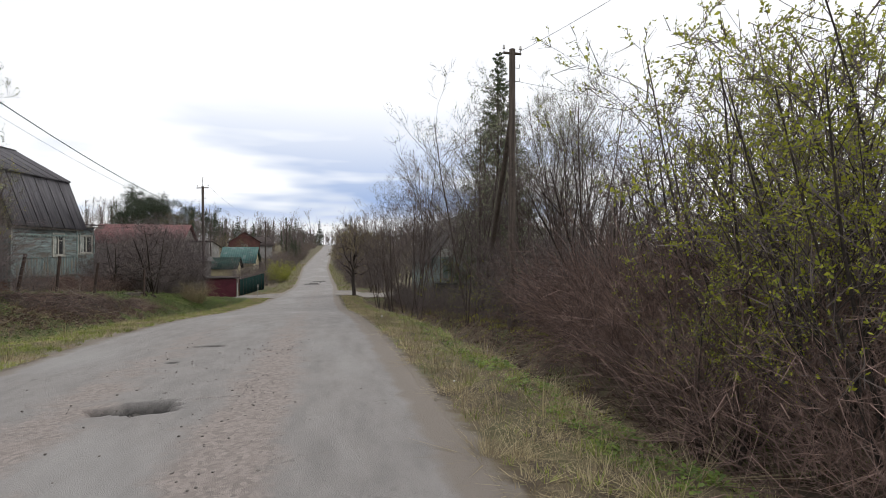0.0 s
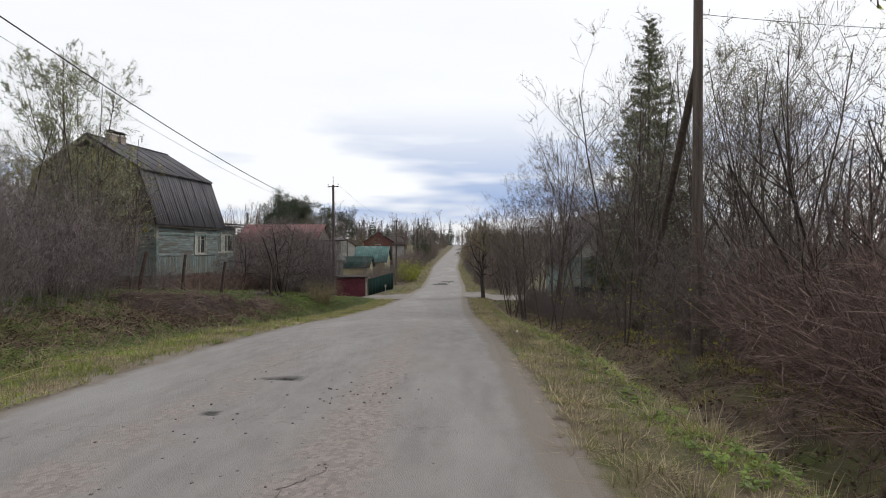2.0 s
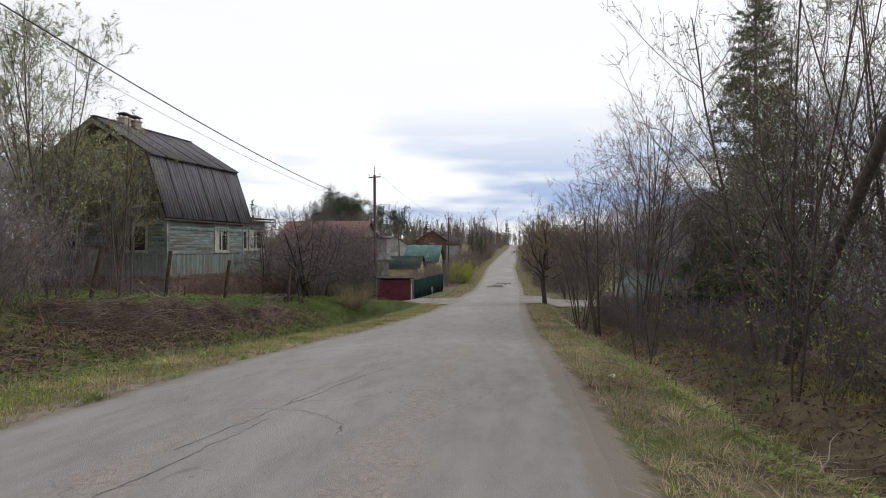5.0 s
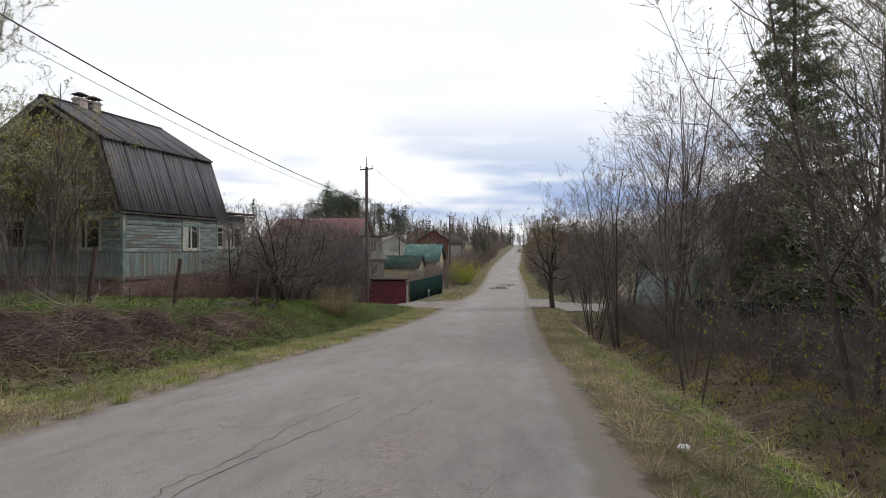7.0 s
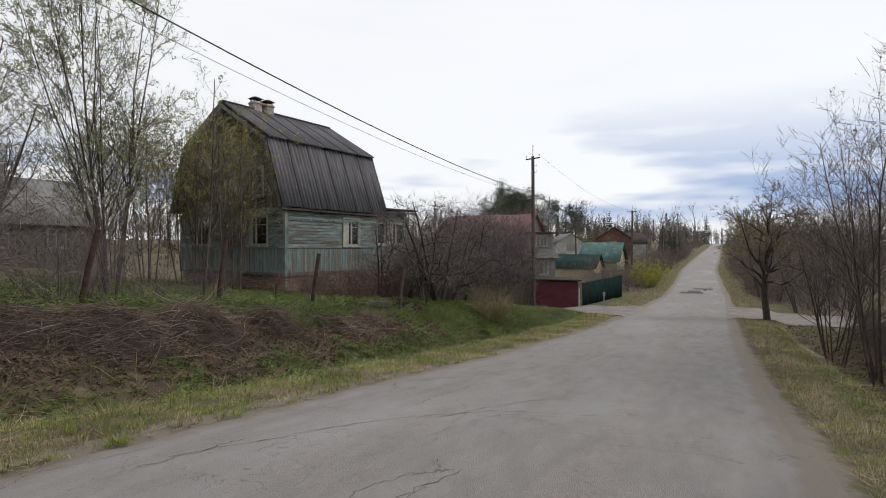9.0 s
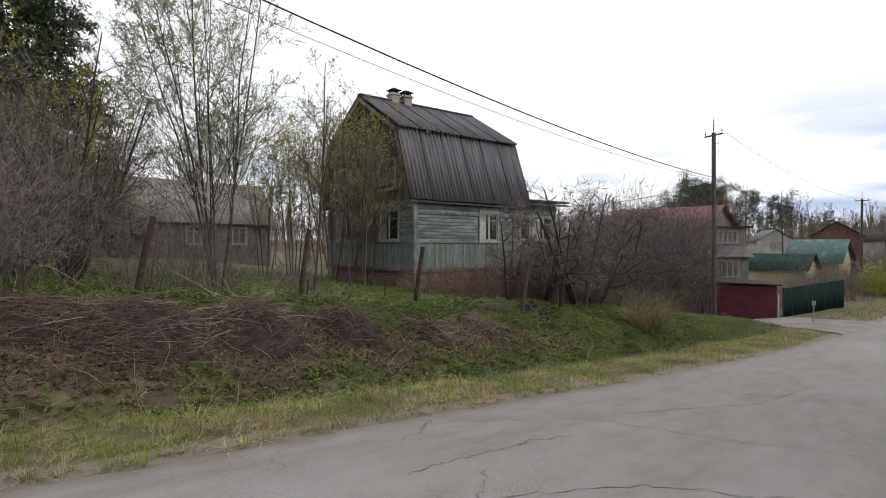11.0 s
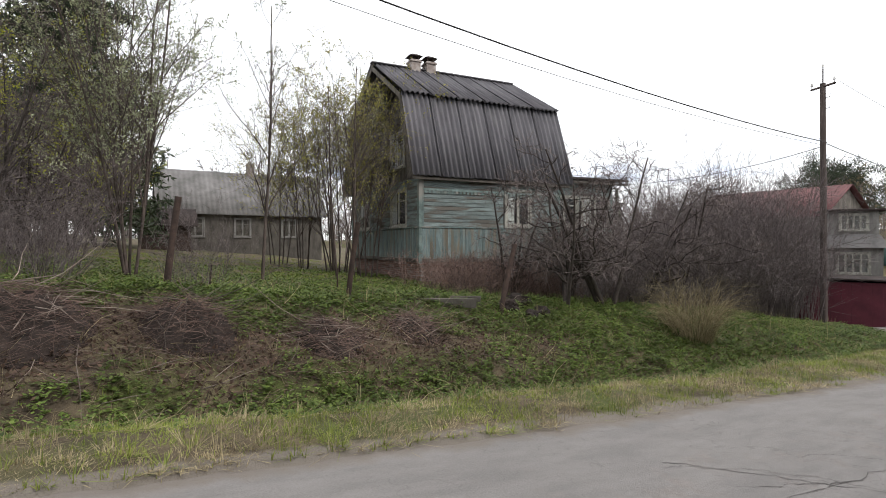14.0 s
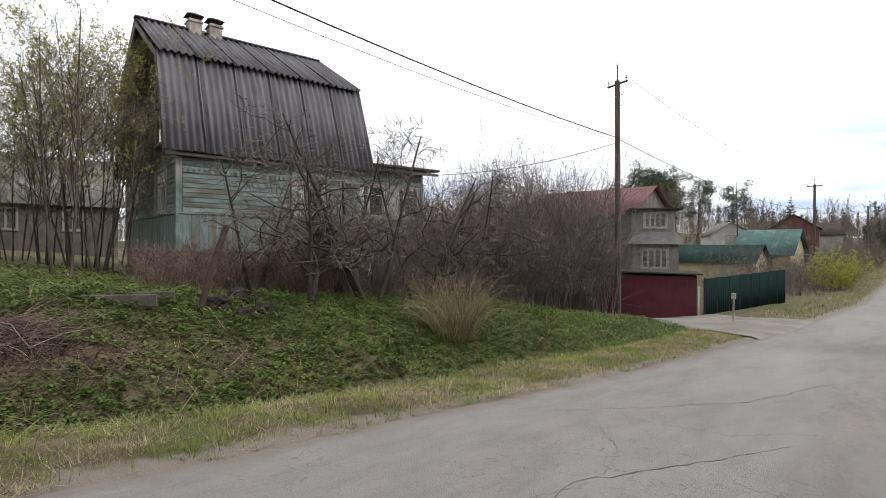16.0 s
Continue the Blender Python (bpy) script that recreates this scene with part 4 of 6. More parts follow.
# trees that line the road beyond the side track
for i in range(34):
    t = i / 33
    y = 52 + 85 * t + rnd.uniform(-1, 1)
    spot(far_tree, 2.6 + rnd.uniform(0, 4.5) + (1.2 if i % 2 else 0), y, rnd.uniform(0, 360), rnd.uniform(0.5, 0.8))
for i in range(26):
    spot(left_bush, 2.8 + rnd.uniform(0, 3), 52 + 3.0 * i, rnd.uniform(0, 360), rnd.uniform(0.7, 1.0))
for i in range(20):
    y = 57 + 3.2 * i
    spot(left_bush, -7.8 - rnd.uniform(0, 2.5) - (0.8 if y > 90 else 0), y, rnd.uniform(0, 360), rnd.uniform(0.6, 0.9))
for i in range(12):
    y = 66 + 6 * i
    spot(far_tree, -12 - rnd.uniform(0, 14), y + (14 if y < 100 else 0), rnd.uniform(0, 360), rnd.uniform(0.35, 0.6))
far_bush = plant("far_bush", thicket(45, 3.0, 22, 1.1, 5, 2, 160, 0.12, 0.4, 0.02), (TWIG, TWIG, LEAF_BUD), put(4.0, 60, 0), "leafless brown bush lining the road in the distance", "bush", "distant roadside bushes")
shrub_green = plant("leafing_shrub", thicket(44, 2.2, 40, 0.7, 7, 4, 3400, 0.10, 0.3), (TWIG, TWIG, LEAF_SPRING), put(-5.9, 66, 0), "rounded shrub with fresh yellow-green leaves on the verge", "bush", "leafing shrubs on the far verge")
spot(shrub_green, -5.9, 68.5, 60, 1.15)
for x, y, s in ((-7.2, 118, 0.42), (-7.6, 124, 0.5), (-7.0, 131, 0.45), (-9.5, 122, 0.5), (-8.6, 128, 0.5), (-24, 150, 0.9), (-40, 170, 1.0), (-12, 340, 1.0)):
    spot(far_spruce, x, y, x * 40, s)


def wood(seed, places, heights, stuff_name, label, conifer=0.25):
    """Far woods as one mesh: bare trees of stem, limbs and fine twigs, with some spruces between."""
    rng = np.random.default_rng(seed)
    tubes, quads = [], []
    for (x, y), h in zip(places, heights):
        z = float(ground_z(x, y))
        o = np.array([x, y, z])
        stem = shoots(rng, o[None] - [0, 0, 0.3], np.array([[0, 0, 1.0]]), np.array([h]), np.array([h * 0.013]), 4, 0.15, 0.1)
        tubes.append(tube(stem, 4))
        if rng.uniform() < conifer:
            t = rng.uniform(0.08, 1, 360) ** 1.3
            a = rng.uniform(0, 6.28, 360)
            w = h * 0.17 * (1.05 - t) * rng.uniform(0.1, 1, 360)
            at = o + np.stack([np.cos(a) * w, np.sin(a) * w, t * h], -1)
            quads.append((0, blades(rng, at, h * 0.05, 0.4, -0.6)))
        else:
            b = offspring(rng, stem, 12, (0.2, 0.98), 38, 0.4, 0.5, 3, 0.3, 0.5)
            c = offspring(rng, b, 9, (0.2, 1), 38, 0.5, 0.5, 2, 0.3, 0.4, min_r=0.024)
            tubes += [tube(b, 3), ribbon(rng, c)]
            quads.append((1, blades(rng, along(rng, c, 90), h * 0.02, 0.4, 0.4)))
    ob = tagged(part(stuff_name, joined(tubes), TWIG), label, "woods", kind="stuff")
    for k, mat in ((0, NEEDLE), (1, LEAF_BUD)):
        sel = [q for kk, q in quads if kk == k]
        if sel:
            tagged(part("far_needles" if k == 0 else "far_foliage", joined(sel), mat), label, "woods", kind="stuff")
    return ob


for i in range(44):
    y = 62 + 4.6 * i
    spot(far_bush, 2.4 + rnd.uniform(0, 3.0) - (0.9 if 80 < y < 150 else 0), y, rnd.uniform(0, 360), rnd.uniform(0.7, 1.2))
    spot(far_bush, -6.6 - rnd.uniform(0, 3.0), 85 + 5.0 * i, rnd.uniform(0, 360), rnd.uniform(0.7, 1.3))
for i in range(64):
    y = 57.5 + 1.35 * i
    spot(far_bush, float(edge_left(y)) - rnd.uniform(1.9, 4.6) - (0.8 if y < 66 else 0), y, rnd.uniform(0, 360), rnd.uniform(0.55, 0.95))
    spot(far_bush, float(edge_right(y)) + rnd.uniform(1.9, 4.2), y, rnd.uniform(0, 360), rnd.uniform(0.45, 0.8))
wr = random.Random(8)
spots, tall = [], []
for i in range(210):            # right of the road up the hill
    y = wr.uniform(135, 430)
    spots.append((wr.uniform(4, 10 + y * 0.12), y))
    tall.append(wr.uniform(4.5, 9))
for i in range(340):            # left of the road up the hill
    y = wr.uniform(135, 420)
    spots.append((-wr.uniform(7.5, 15 + y * 0.18), y))
    tall.append(wr.uniform(4.5, 9))
wood(51, spots, tall, "hill_wood", "bare brown trees and bushes lining the road up the hill", 0.14)
spots, tall = [], []
for i in range(760):            # the skyline ahead and to the sides
    a, d = wr.uniform(-1.5, 0.6), wr.uniform(230, 430)
    spots.append((math.sin(a) * d, math.cos(a) * d + 10))
    tall.append(wr.uniform(11, 18))
spots = [p if not -8 < p[0] < 6 else (p[0] + 16, p[1]) for p in spots]
for i in range(520):            # low growth that closes the foot of the skyline
    a, d = wr.uniform(-1.5, 0.6), wr.uniform(150, 330)
    p = (math.sin(a) * d, math.cos(a) * d + 10)
    if not -9 < p[0] < 6:
        spots.append(p)
        tall.append(wr.uniform(3.5, 7.5))
for i in range(110):            # where the road goes over the hill
    spots.append((wr.uniform(-40, 40), wr.uniform(446, 520)))
    tall.append(wr.uniform(8, 14))
wood(52, spots, tall, "skyline_wood", "distant mixed wood on the skyline", 0.12)
spots, tall = [], []
for i in range(150):            # behind the yards on the left, and behind the wood on the right
    if i % 3:
        spots.append((-wr.uniform(48, 90), wr.uniform(5, 110)))
        tall.append(wr.uniform(6, 10))
    else:
        spots.append((wr.uniform(18, 45), wr.uniform(-6, 70)))
        tall.append(wr.uniform(6, 10))
for i in range(26):
    spot(cane_bush, -10.8 - rnd.uniform(0, 4.6), 29.6 + 6.5 * rnd.random(), rnd.uniform(0, 360), rnd.uniform(0.7, 1.15))
wood(53, spots, tall, "yard_wood", "bare trees behind the yards", 0.12)


# ---- buildings ----
def rng_of(seed):
    return random.Random(seed)


def corrugated(width, length, pitch=0.195, amp=0.042, thick=0.008, per=6):
    """A wavy roofing sheet: x across the waves, y up the slope; its upper face, lower face and lips."""
    n = max(2, int(round(width / pitch * per)) + 1)
    x = np.linspace(0, width, n)
    z = amp * np.cos(x / pitch * 2 * math.pi)
    rows = [np.stack([x, np.full(n, yy), z + dz], -1) for yy, dz in ((0, -thick), (0, 0), (length, 0), (length, -thick))]
    co = np.concatenate(rows)
    q = []
    for r in range(4):
        a, b = r * n, ((r + 1) % 4) * n
        for i in range(n - 1):
            q.append((a + i, a + i + 1, b + i + 1, b + i))
    return co, np.array(q)


def share(name, me, parent, m):
    """One more piece on a shared mesh."""
    ob = new(name, me)
    ob.parent = parent
    ob.matrix_basis = m
    return ob


def mesh_of(name, data, mat):
    if isinstance(data, bmesh.types.BMesh):
        me = bpy.data.meshes.new(name)
        data.to_mesh(me)
        data.free()
    else:
        me = fill(bpy.data.meshes.new(name), *data)
    me.materials.append(mat)
    return me


def slope(x0, z0, x1, z1, y, out=0.0):
    """The pose of a sheet whose lower left corner lies at (x0, y, z0) and which climbs towards (x1, z1); its waves run along +y or -y."""
    up = Vector((x1 - x0, 0, z1 - z0)).normalized()
    across = Vector((0, 1, 0)) if x1 < x0 else Vector((0, -1, 0))
    nor = across.cross(up)
    m = Matrix((across, up, nor)).transposed().to_4x4()
    m.translation = Vector((x0, y, z0)) + nor * out
    return m


def window_unit(parent, m, w, h, lights=2, trim=TRIM, curtain=True, deep=0.10, sash=0.05):
    """A framed window standing in the plane x, z of its pose, looking along -y: casing, sashes, panes, a near-black
    backing for the unlit room, and a curtain.
    """
    fr = part("window", box_bm((-0.09, -0.04, -0.07, 0, 0.03, h + 0.09), (w, -0.04, -0.07, w + 0.09, 0.03, h + 0.09), (0, -0.04, h, w, 0.03, h + 0.09), (-0.12, -0.07, -0.1, w + 0.12, 0.03, -0.02), bevel=0.006), trim, parent)
    fr.matrix_basis = m
    for i in range(lights):
        a, b = w * i / lights, w * (i + 1) / lights
        part("sash", box_bm((a + 0.003, -0.005, -0.015, a + sash, 0.03, h - 0.003), (b - sash, -0.005, -0.015, b - 0.003, 0.03, h - 0.003), (a + sash, -0.005, h - sash, b - sash, 0.03, h - 0.003), (a + sash, -0.005, -0.015, b - sash, 0.03, sash), (a + sash, 0.0, h * 0.7, b - sash, 0.03, h * 0.7 + 0.03)), trim, fr)
        p = part("pane", box_bm((a + sash, 0.012, sash, b - sash, 0.018, h - sash)), GLASS, fr)
        p.visible_shadow = False
    # solid near-black block: the room's darkness is put into its colour
    part("reveal", box_bm((0.003, 0.034, 0.0, w - 0.003, 0.20, h)), DARK, fr)
    if curtain:
        part("curtain", box_bm((0.05, 0.022, 0.05, w * 0.34, 0.031, h - 0.05)), CLOTH, fr)
    return fr


H = pose(-16.05, 31.4, 0, 0, 0, -6.7)       # near corner by the road; +y runs away along the side, -x along the gable
W, L = 7.8, 5.75
house = thing("wooden_house", H, "old faded turquoise plank house with a grey corrugated mansard roof", "house")
part("core", box_bm((-W + 0.03, 0.03, -0.15, -0.03, L - 0.03, 2.75)), BOARD_GREY, house)
# upper storey under the mansard, its gable a little back from the edge of the roof
RX, EAVE, BREAK, RIDGE = (0.30, -0.80, -3.9, -7.0, -8.1), 2.70, 5.72, 7.58
bm = bmesh.new()
prof = [(-0.12, 2.72), (-0.92, 5.60), (-3.9, 7.42), (-6.88, 5.60), (-7.68, 2.72)]
fv = [bm.verts.new((x, 1.05, z)) for x, z in prof]
bv = [bm.verts.new((x, L - 0.05, z)) for x, z in prof]
bm.faces.new(fv)
bm.faces.new(bv[::-1])
for i in range(5):
    bm.faces.new((fv[i], bv[i], bv[(i + 1) % 5], fv[(i + 1) % 5]))
part("attic_wall", bm, BOARD_GREY, house)
# the gable stands forward up to a balcony under the overhanging roof
bm = bmesh.new()
low = [(-0.12, 2.72), (-0.67, 4.7), (-7.13, 4.7), (-7.68, 2.72)]
fv = [bm.verts.new((x, 0.12, z)) for x, z in low]
bv = [bm.verts.new((x, 1.048, z)) for x, z in low]
for q in ((0, 3, 2, 1), (4, 5, 6, 7), (0, 1, 5, 4), (1, 2, 6, 5), (2, 3, 7, 6), (3, 0, 4, 7)):
    bm.faces.new([(fv + bv)[i] for i in q])
part("gable_wall", bm, BOARD_GREY, house)
part("balcony_rail", box_bm((-7.0, 0.10, 4.9, -0.75, 0.15, 4.96), (-6.9, 0.10, 4.7, -6.84, 0.15, 4.9), (-3.9, 0.10, 4.7, -3.84, 0.15, 4.9), (-0.9, 0.10, 4.7, -0.84, 0.15, 4.9)), BOARD_GREY, house)
# boards of the upper gable
for i in range(30):
    x = -0.35 - i * 0.243
    top = np.interp(-x, (0.12, 0.92, 3.9, 6.88, 7.68), (2.75, 5.55, 7.36, 5.55, 2.75)) - 0.12
    top = min(top, 4.72)
    if x < -7.5:
        break
    part("gable_board", box_bm((x - 0.235, 0.085 - 0.012 * (i % 2), 2.78, x, 0.12, top), bevel=0.004), BOARD_GREY, house)
r0 = rng_of(3)
# foundation of brick, with the pieces that show
part("foundation", box_bm((-W + 0.06, 0.06, -1.7, -0.06, L - 0.06, -0.15)), MORTAR, house)
brick_me = mesh_of("brick", box_bm((0, -0.02, 0, 0.242, 0.06, 0.062), bevel=0.006), FOUNDATION)
for row in range(13):
    z = -0.235 - row * 0.075
    for i in range(22):
        y = 0.06 + i * 0.254 + (0.127 if row % 2 else 0)
        if y < L - 0.3:
            share("brick", brick_me, house, Matrix.Translation((-0.06, y, z)) @ pose(0, 0, 0, 0, r0.uniform(-1, 1), 90))
    if row < 10:
        for i in range(29):
            x = -0.3 - i * 0.254 - (0.127 if row % 2 else 0)
            if x > -W + 0.1:
                share("brick", brick_me, house, Matrix.Translation((x, 0.06, z)))
# band of upright boards
band_me = [mesh_of("upright_board", box_bm((0, -0.028 - 0.006 * k, -0.03, 0.112, 0.0, 1.0), bevel=0.005), BOARD_BAND) for k in range(2)]
for i in range(51):
    share("upright_board", band_me[i % 2], house, Matrix.Translation((0.0, 0.02 + i * 0.1125, r0.uniform(-0.015, 0.01))) @ pose(0, 0, 0, 0, 0, 90))
for i in range(68):
    share("upright_board", band_me[i % 2], house, Matrix.Translation((-0.14 - i * 0.1125, 0.0, r0.uniform(-0.015, 0.01))))
part("ledge", box_bm((-W, -0.06, 1.005, 0.06, 0.03, 1.05), (-0.03, 0.03, 1.005, 0.06, L, 1.05), bevel=0.006), TRIM_TURQ, house)
part("sill_board", box_bm((-W, -0.05, -0.16, 0.05, 0.03, -0.03), (-0.03, 0.03, -0.16, 0.05, L, -0.03), bevel=0.006), BOARD_GREY, house)
# level boards above it
clap_side = [mesh_of("level_board", box_bm((0, -0.03, 0, a, 0.0, 0.135), bevel=0.006), BOARD_TURQ) for a in (3.12, 1.25)]
clap_end = [mesh_of("level_board", box_bm((0, -0.03, 0, a, 0.0, 0.135), bevel=0.006), BOARD_TURQ) for a in (0.95, 2.45, 0.85)]
for row in range(12):
    z = 1.055 + row * 0.137
    for me, y in zip(clap_side, (0.13, 4.48)):
        share("level_board", me, house, Matrix.Translation((0.012, y, z)) @ pose(0, 0, 0, -6 + r0.uniform(-1.5, 1.5), 0, 90))
    for me, x in zip(clap_end, (-1.06, -5.2, -7.72)):
        share("level_board", me, house, Matrix.Translation((x, -0.012, z)) @ pose(0, 0, 0, -6 + r0.uniform(-1.5, 1.5), 0, 0))
for y0, y1 in ((3.27, 4.46),):
    part("lintel_board", box_bm((-0.03, y0, 2.38, 0.028, y1, 2.7)), BOARD_TURQ, house)
for x0, x1 in ((-2.72, -1.08), (-6.85, -5.22)):
    part("lintel_board", box_bm((x0, -0.028, 2.38, x1, 0.03, 2.7)), BOARD_TURQ, house)
part("corner_board", box_bm((-0.10, -0.055, -0.2, 0.055, 0.05, 2.6), (-0.05, 0.05, 1.05, 0.055, 0.12, 2.6), bevel=0.008), TRIM_TURQ, house)
part("corner_board", box_bm((-0.05, L - 0.09, -0.2, 0.055, L + 0.03, 2.6), bevel=0.008), TRIM_TURQ, house)
part("corner_board", box_bm((-W - 0.03, -0.055, -0.2, -W + 0.1, 0.05, 2.6), bevel=0.008), TRIM_TURQ, house)
# carved valance: a strip with teeth
tooth = mesh_of("valance_tooth", box_bm((0, -0.012, 0, 0.085, 0.0, 0.10), bevel=0.004), TRIM_TURQ)
part("valance", box_bm((0.05, 0.1, 2.26, 0.075, L, 2.33)), TRIM_TURQ, house)
for i in range(38):
    share("valance_tooth", tooth, house, Matrix.Translation((0.062, 0.14 + i * 0.146, 2.17)) @ pose(0, 0, 0, 0, 0, 90))
window_unit(house, Matrix.Translation((0.02, 3.40, 1.14)) @ pose(0, 0, 0, 0, 0, 90), 0.98, 1.22)
window_unit(house, Matrix.Translation((-2.62, -0.02, 1.14)), 1.45, 1.22, 2)
window_unit(house, Matrix.Translation((-6.75, -0.02, 1.14)), 1.45, 1.22, 2)
window_unit(house, Matrix.Translation((-2.9, 0.06, 3.3)), 1.3, 1.2, 2)
# mansard roof: two courses of sheets on each slope
part("rafter_board", box_bm((0.14, -0.36, 2.60, 0.24, L + 0.3, 2.68)), BOARD_GREY, house)
lower_len, upper_len = math.hypot(1.1, BREAK - EAVE), math.hypot(3.1, RIDGE - BREAK)
sheet_low = mesh_of("roof_sheet", corrugated(1.17, lower_len + 0.02), SLATE)
sheet_up = mesh_of("roof_sheet", corrugated(1.17, upper_len + 0.22), SLATE)
for sx, (e, b) in ((1, (RX[0], RX[1])), (-1, (RX[4], RX[3]))):
    for i in range(6):
        y = -0.40 + i * 1.08 if sx > 0 else -0.40 + (i + 1) * 1.08 + 0.09
        for me, (x0, z0), (x1, z1) in ((sheet_low, (e, EAVE), (b, BREAK)), (sheet_up, (b + 0.21 * sx, BREAK - 0.08), (RX[2], RIDGE))):
            share("roof_sheet", me, house, slope(x0, z0, x1, z1, y, 0.03 + 0.004 * (i % 2)) @ pose(0, r0.uniform(-0.02, 0.03), 0, 0, 0, r0.uniform(-0.15, 0.15)))
part("ridge_cap", box_bm((-4.05, -0.42, 7.60, -3.75, 6.15, 7.66), bevel=0.02), SLATE, house)
for (xa, za), (xb, zb) in (((0.22, 2.66), (-0.86, 5.66)), ((-0.86, 5.66), (-3.9, 7.50)), ((-8.02, 2.66), (-6.94, 5.66)), ((-6.94, 5.66), (-3.9, 7.50))):
    v = Vector((xb - xa, 0, zb - za))
    m = slope(xa, za, xb, zb, 0)
    bb = part("barge_board", box_bm((-0.015, 0, -0.16, 0.015, v.length, 0.0)), BOARD_GREY, house)
    bb.matrix_basis = Matrix.Translation((0, -0.37, 0)) @ m
for y in (1.42, 2.10):
    ch = part("chimney", box_bm((-4.13, y - 0.21, 7.2, -3.67, y + 0.21, 7.98), (-4.17, y - 0.25, 7.86, -3.63, y + 0.25, 7.93), bevel=0.015), CHIMNEY, house)
    bm = bmesh.new()
    bmesh.ops.create_cone(bm, cap_ends=True, segments=4, radius1=0.40, radius2=0.12, depth=0.12, matrix=Matrix.Translation((-3.9, y, 8.17)) @ pose(0, 0, 0, 0, 0, 45))
    part("chimney_cap", bm, SHEET_DARK, ch)
    for dx in (-0.16, 0.16):
        for dy in (-0.14, 0.14):
            part("cap_support", box_bm((-3.92 + dx, y + dy - 0.02, 7.98, -3.88 + dx, y + dy + 0.02, 8.12)), RUST, ch)
# glazed veranda behind the house
part("veranda_wall", box_bm((-6.0, L + 0.01, -2.0, -0.75, 9.1, 1.15), (-6.0, L + 0.01, 2.45, -0.75, 9.1, 2.98)), BOARD_TURQ, house)
for y in (5.8, 7.35, 8.98):
    part("veranda_post", box_bm((-0.87, y, 1.15, -0.72, y + 0.14, 2.46), bevel=0.006), TRIM_TURQ, house)
part("veranda_core", box_bm((-6.0, L + 0.01, 1.15, -1.6, 8.9, 2.45)), BOARD_GREY, house)
window_unit(house, Matrix.Translation((-0.80, 6.02, 1.24)) @ pose(0, 0, 0, 0, 0, 90), 1.25, 1.1, 2, curtain=True)
window_unit(house, Matrix.Translation((-0.80, 7.58, 1.24)) @ pose(0, 0, 0, 0, 0, 90), 1.32, 1.1, 2, curtain=True)
vr = part("veranda_roof", box_bm((-6.3, L + 0.36, 0.0, 0.35, 9.65, 0.09), bevel=0.01), SHEET_DARK, house)
vr.matrix_basis = Matrix.Translation((-0.7, 0, 3.0)) @ pose(0, 0, 0, 0.5, 3, 0)
part("veranda_fascia", box_bm((-0.5, L + 0.36, 2.90, -0.44, 9.65, 3.0)), BOARD_GREY, house)


def gable_house(name, m, w, l, base, eave, ridge, wall, roof, label, windows=(), over=0.35, category="house", gable=None, chimney=None):
    """A gabled house, ridge along y. windows: (side, along, z, width, height), sides f (front gable), r (+x wall), l (-x wall)."""
    ob = thing(name, m, label, category)
    bm = bmesh.new()
    pts = [(-w / 2, base), (w / 2, base), (w / 2, eave), (0, ridge), (-w / 2, eave)]
    f = [bm.verts.new((x, 0, z)) for x, z in pts]
    b = [bm.verts.new((x, l, z)) for x, z in pts]
    bm.faces.new(f)
    bm.faces.new(b[::-1])
    for i in range(5):
        bm.faces.new((f[i], b[i], b[(i + 1) % 5], f[(i + 1) % 5]))
    bmesh.ops.recalc_face_normals(bm, faces=bm.faces)
    part("wall", bm, wall, ob)
    if gable:
        bm = bmesh.new()
        v = [bm.verts.new((x, y, z)) for y in (-0.03, -0.004) for x, z in ((-w / 2, eave), (w / 2, eave), (0, ridge))]
        for q in ((0, 1, 2), (5, 4, 3), (0, 3, 4, 1), (1, 4, 5, 2), (2, 5, 3, 0)):
            bm.faces.new([v[i] for i in q])
        part("gable_wall", bm, gable, ob)
    s = (ridge - eave) / (w / 2)
    ln = math.hypot(w / 2 + over, s * (w / 2 + over))
    me = mesh_of("roof", corrugated(l + 2 * over, ln, 0.3, 0.02, 0.03, 4), roof)
    for sx in (1, -1):
        share("roof", me, ob, slope(sx * (w / 2 + over), eave - s * over, 0, ridge, -over if sx > 0 else l + over, 0.05))
    for side, a, z, ww, hh in windows:
        wm = {"f": Matrix.Translation((a, -0.015, z)), "r": Matrix.Translation((w / 2 + 0.015, a, z)) @ pose(0, 0, 0, 0, 0, 90), "l": Matrix.Translation((-w / 2 - 0.015, a + ww, z)) @ pose(0, 0, 0, 0, 0, -90)}[side]
        window_unit(ob, wm, ww, hh, 2, BOARD_LIGHT if wall is BOARD_GREY else TRIM, curtain=False)
    if chimney:
        part("chimney", box_bm((chimney[0] - 0.25, chimney[1] - 0.25, ridge - 0.6, chimney[0] + 0.25, chimney[1] + 0.25, ridge + 0.75), bevel=0.02), CHIMNEY, ob)
    return ob


# the old grey house behind the yard: its long side towards the road
gable_house("grey_plank_house", pose(-39.5, 25.6, 0, 0, 0, -2), 5.0, 9.9, -0.8, 2.7, 5.35, BOARD_GREY, SLATE_OLD, "low weathered grey plank house with a dull grey roof",
            [("r", 1.4, 1.0, 0.9, 1.1), ("r", 4.2, 1.0, 0.9, 1.1), ("r", 7.2, 1.0, 0.9, 1.1)], chimney=(0.0, 5.6))
shed = gable_house("rusty_shed", pose(-35.2, 24.2, 0, 0, 0, -2), 2.4, 2.6, -0.6, 1.7, 2.5, RUST, SHEET_DARK, "small rusty brown shed beside the grey house", category="shed")
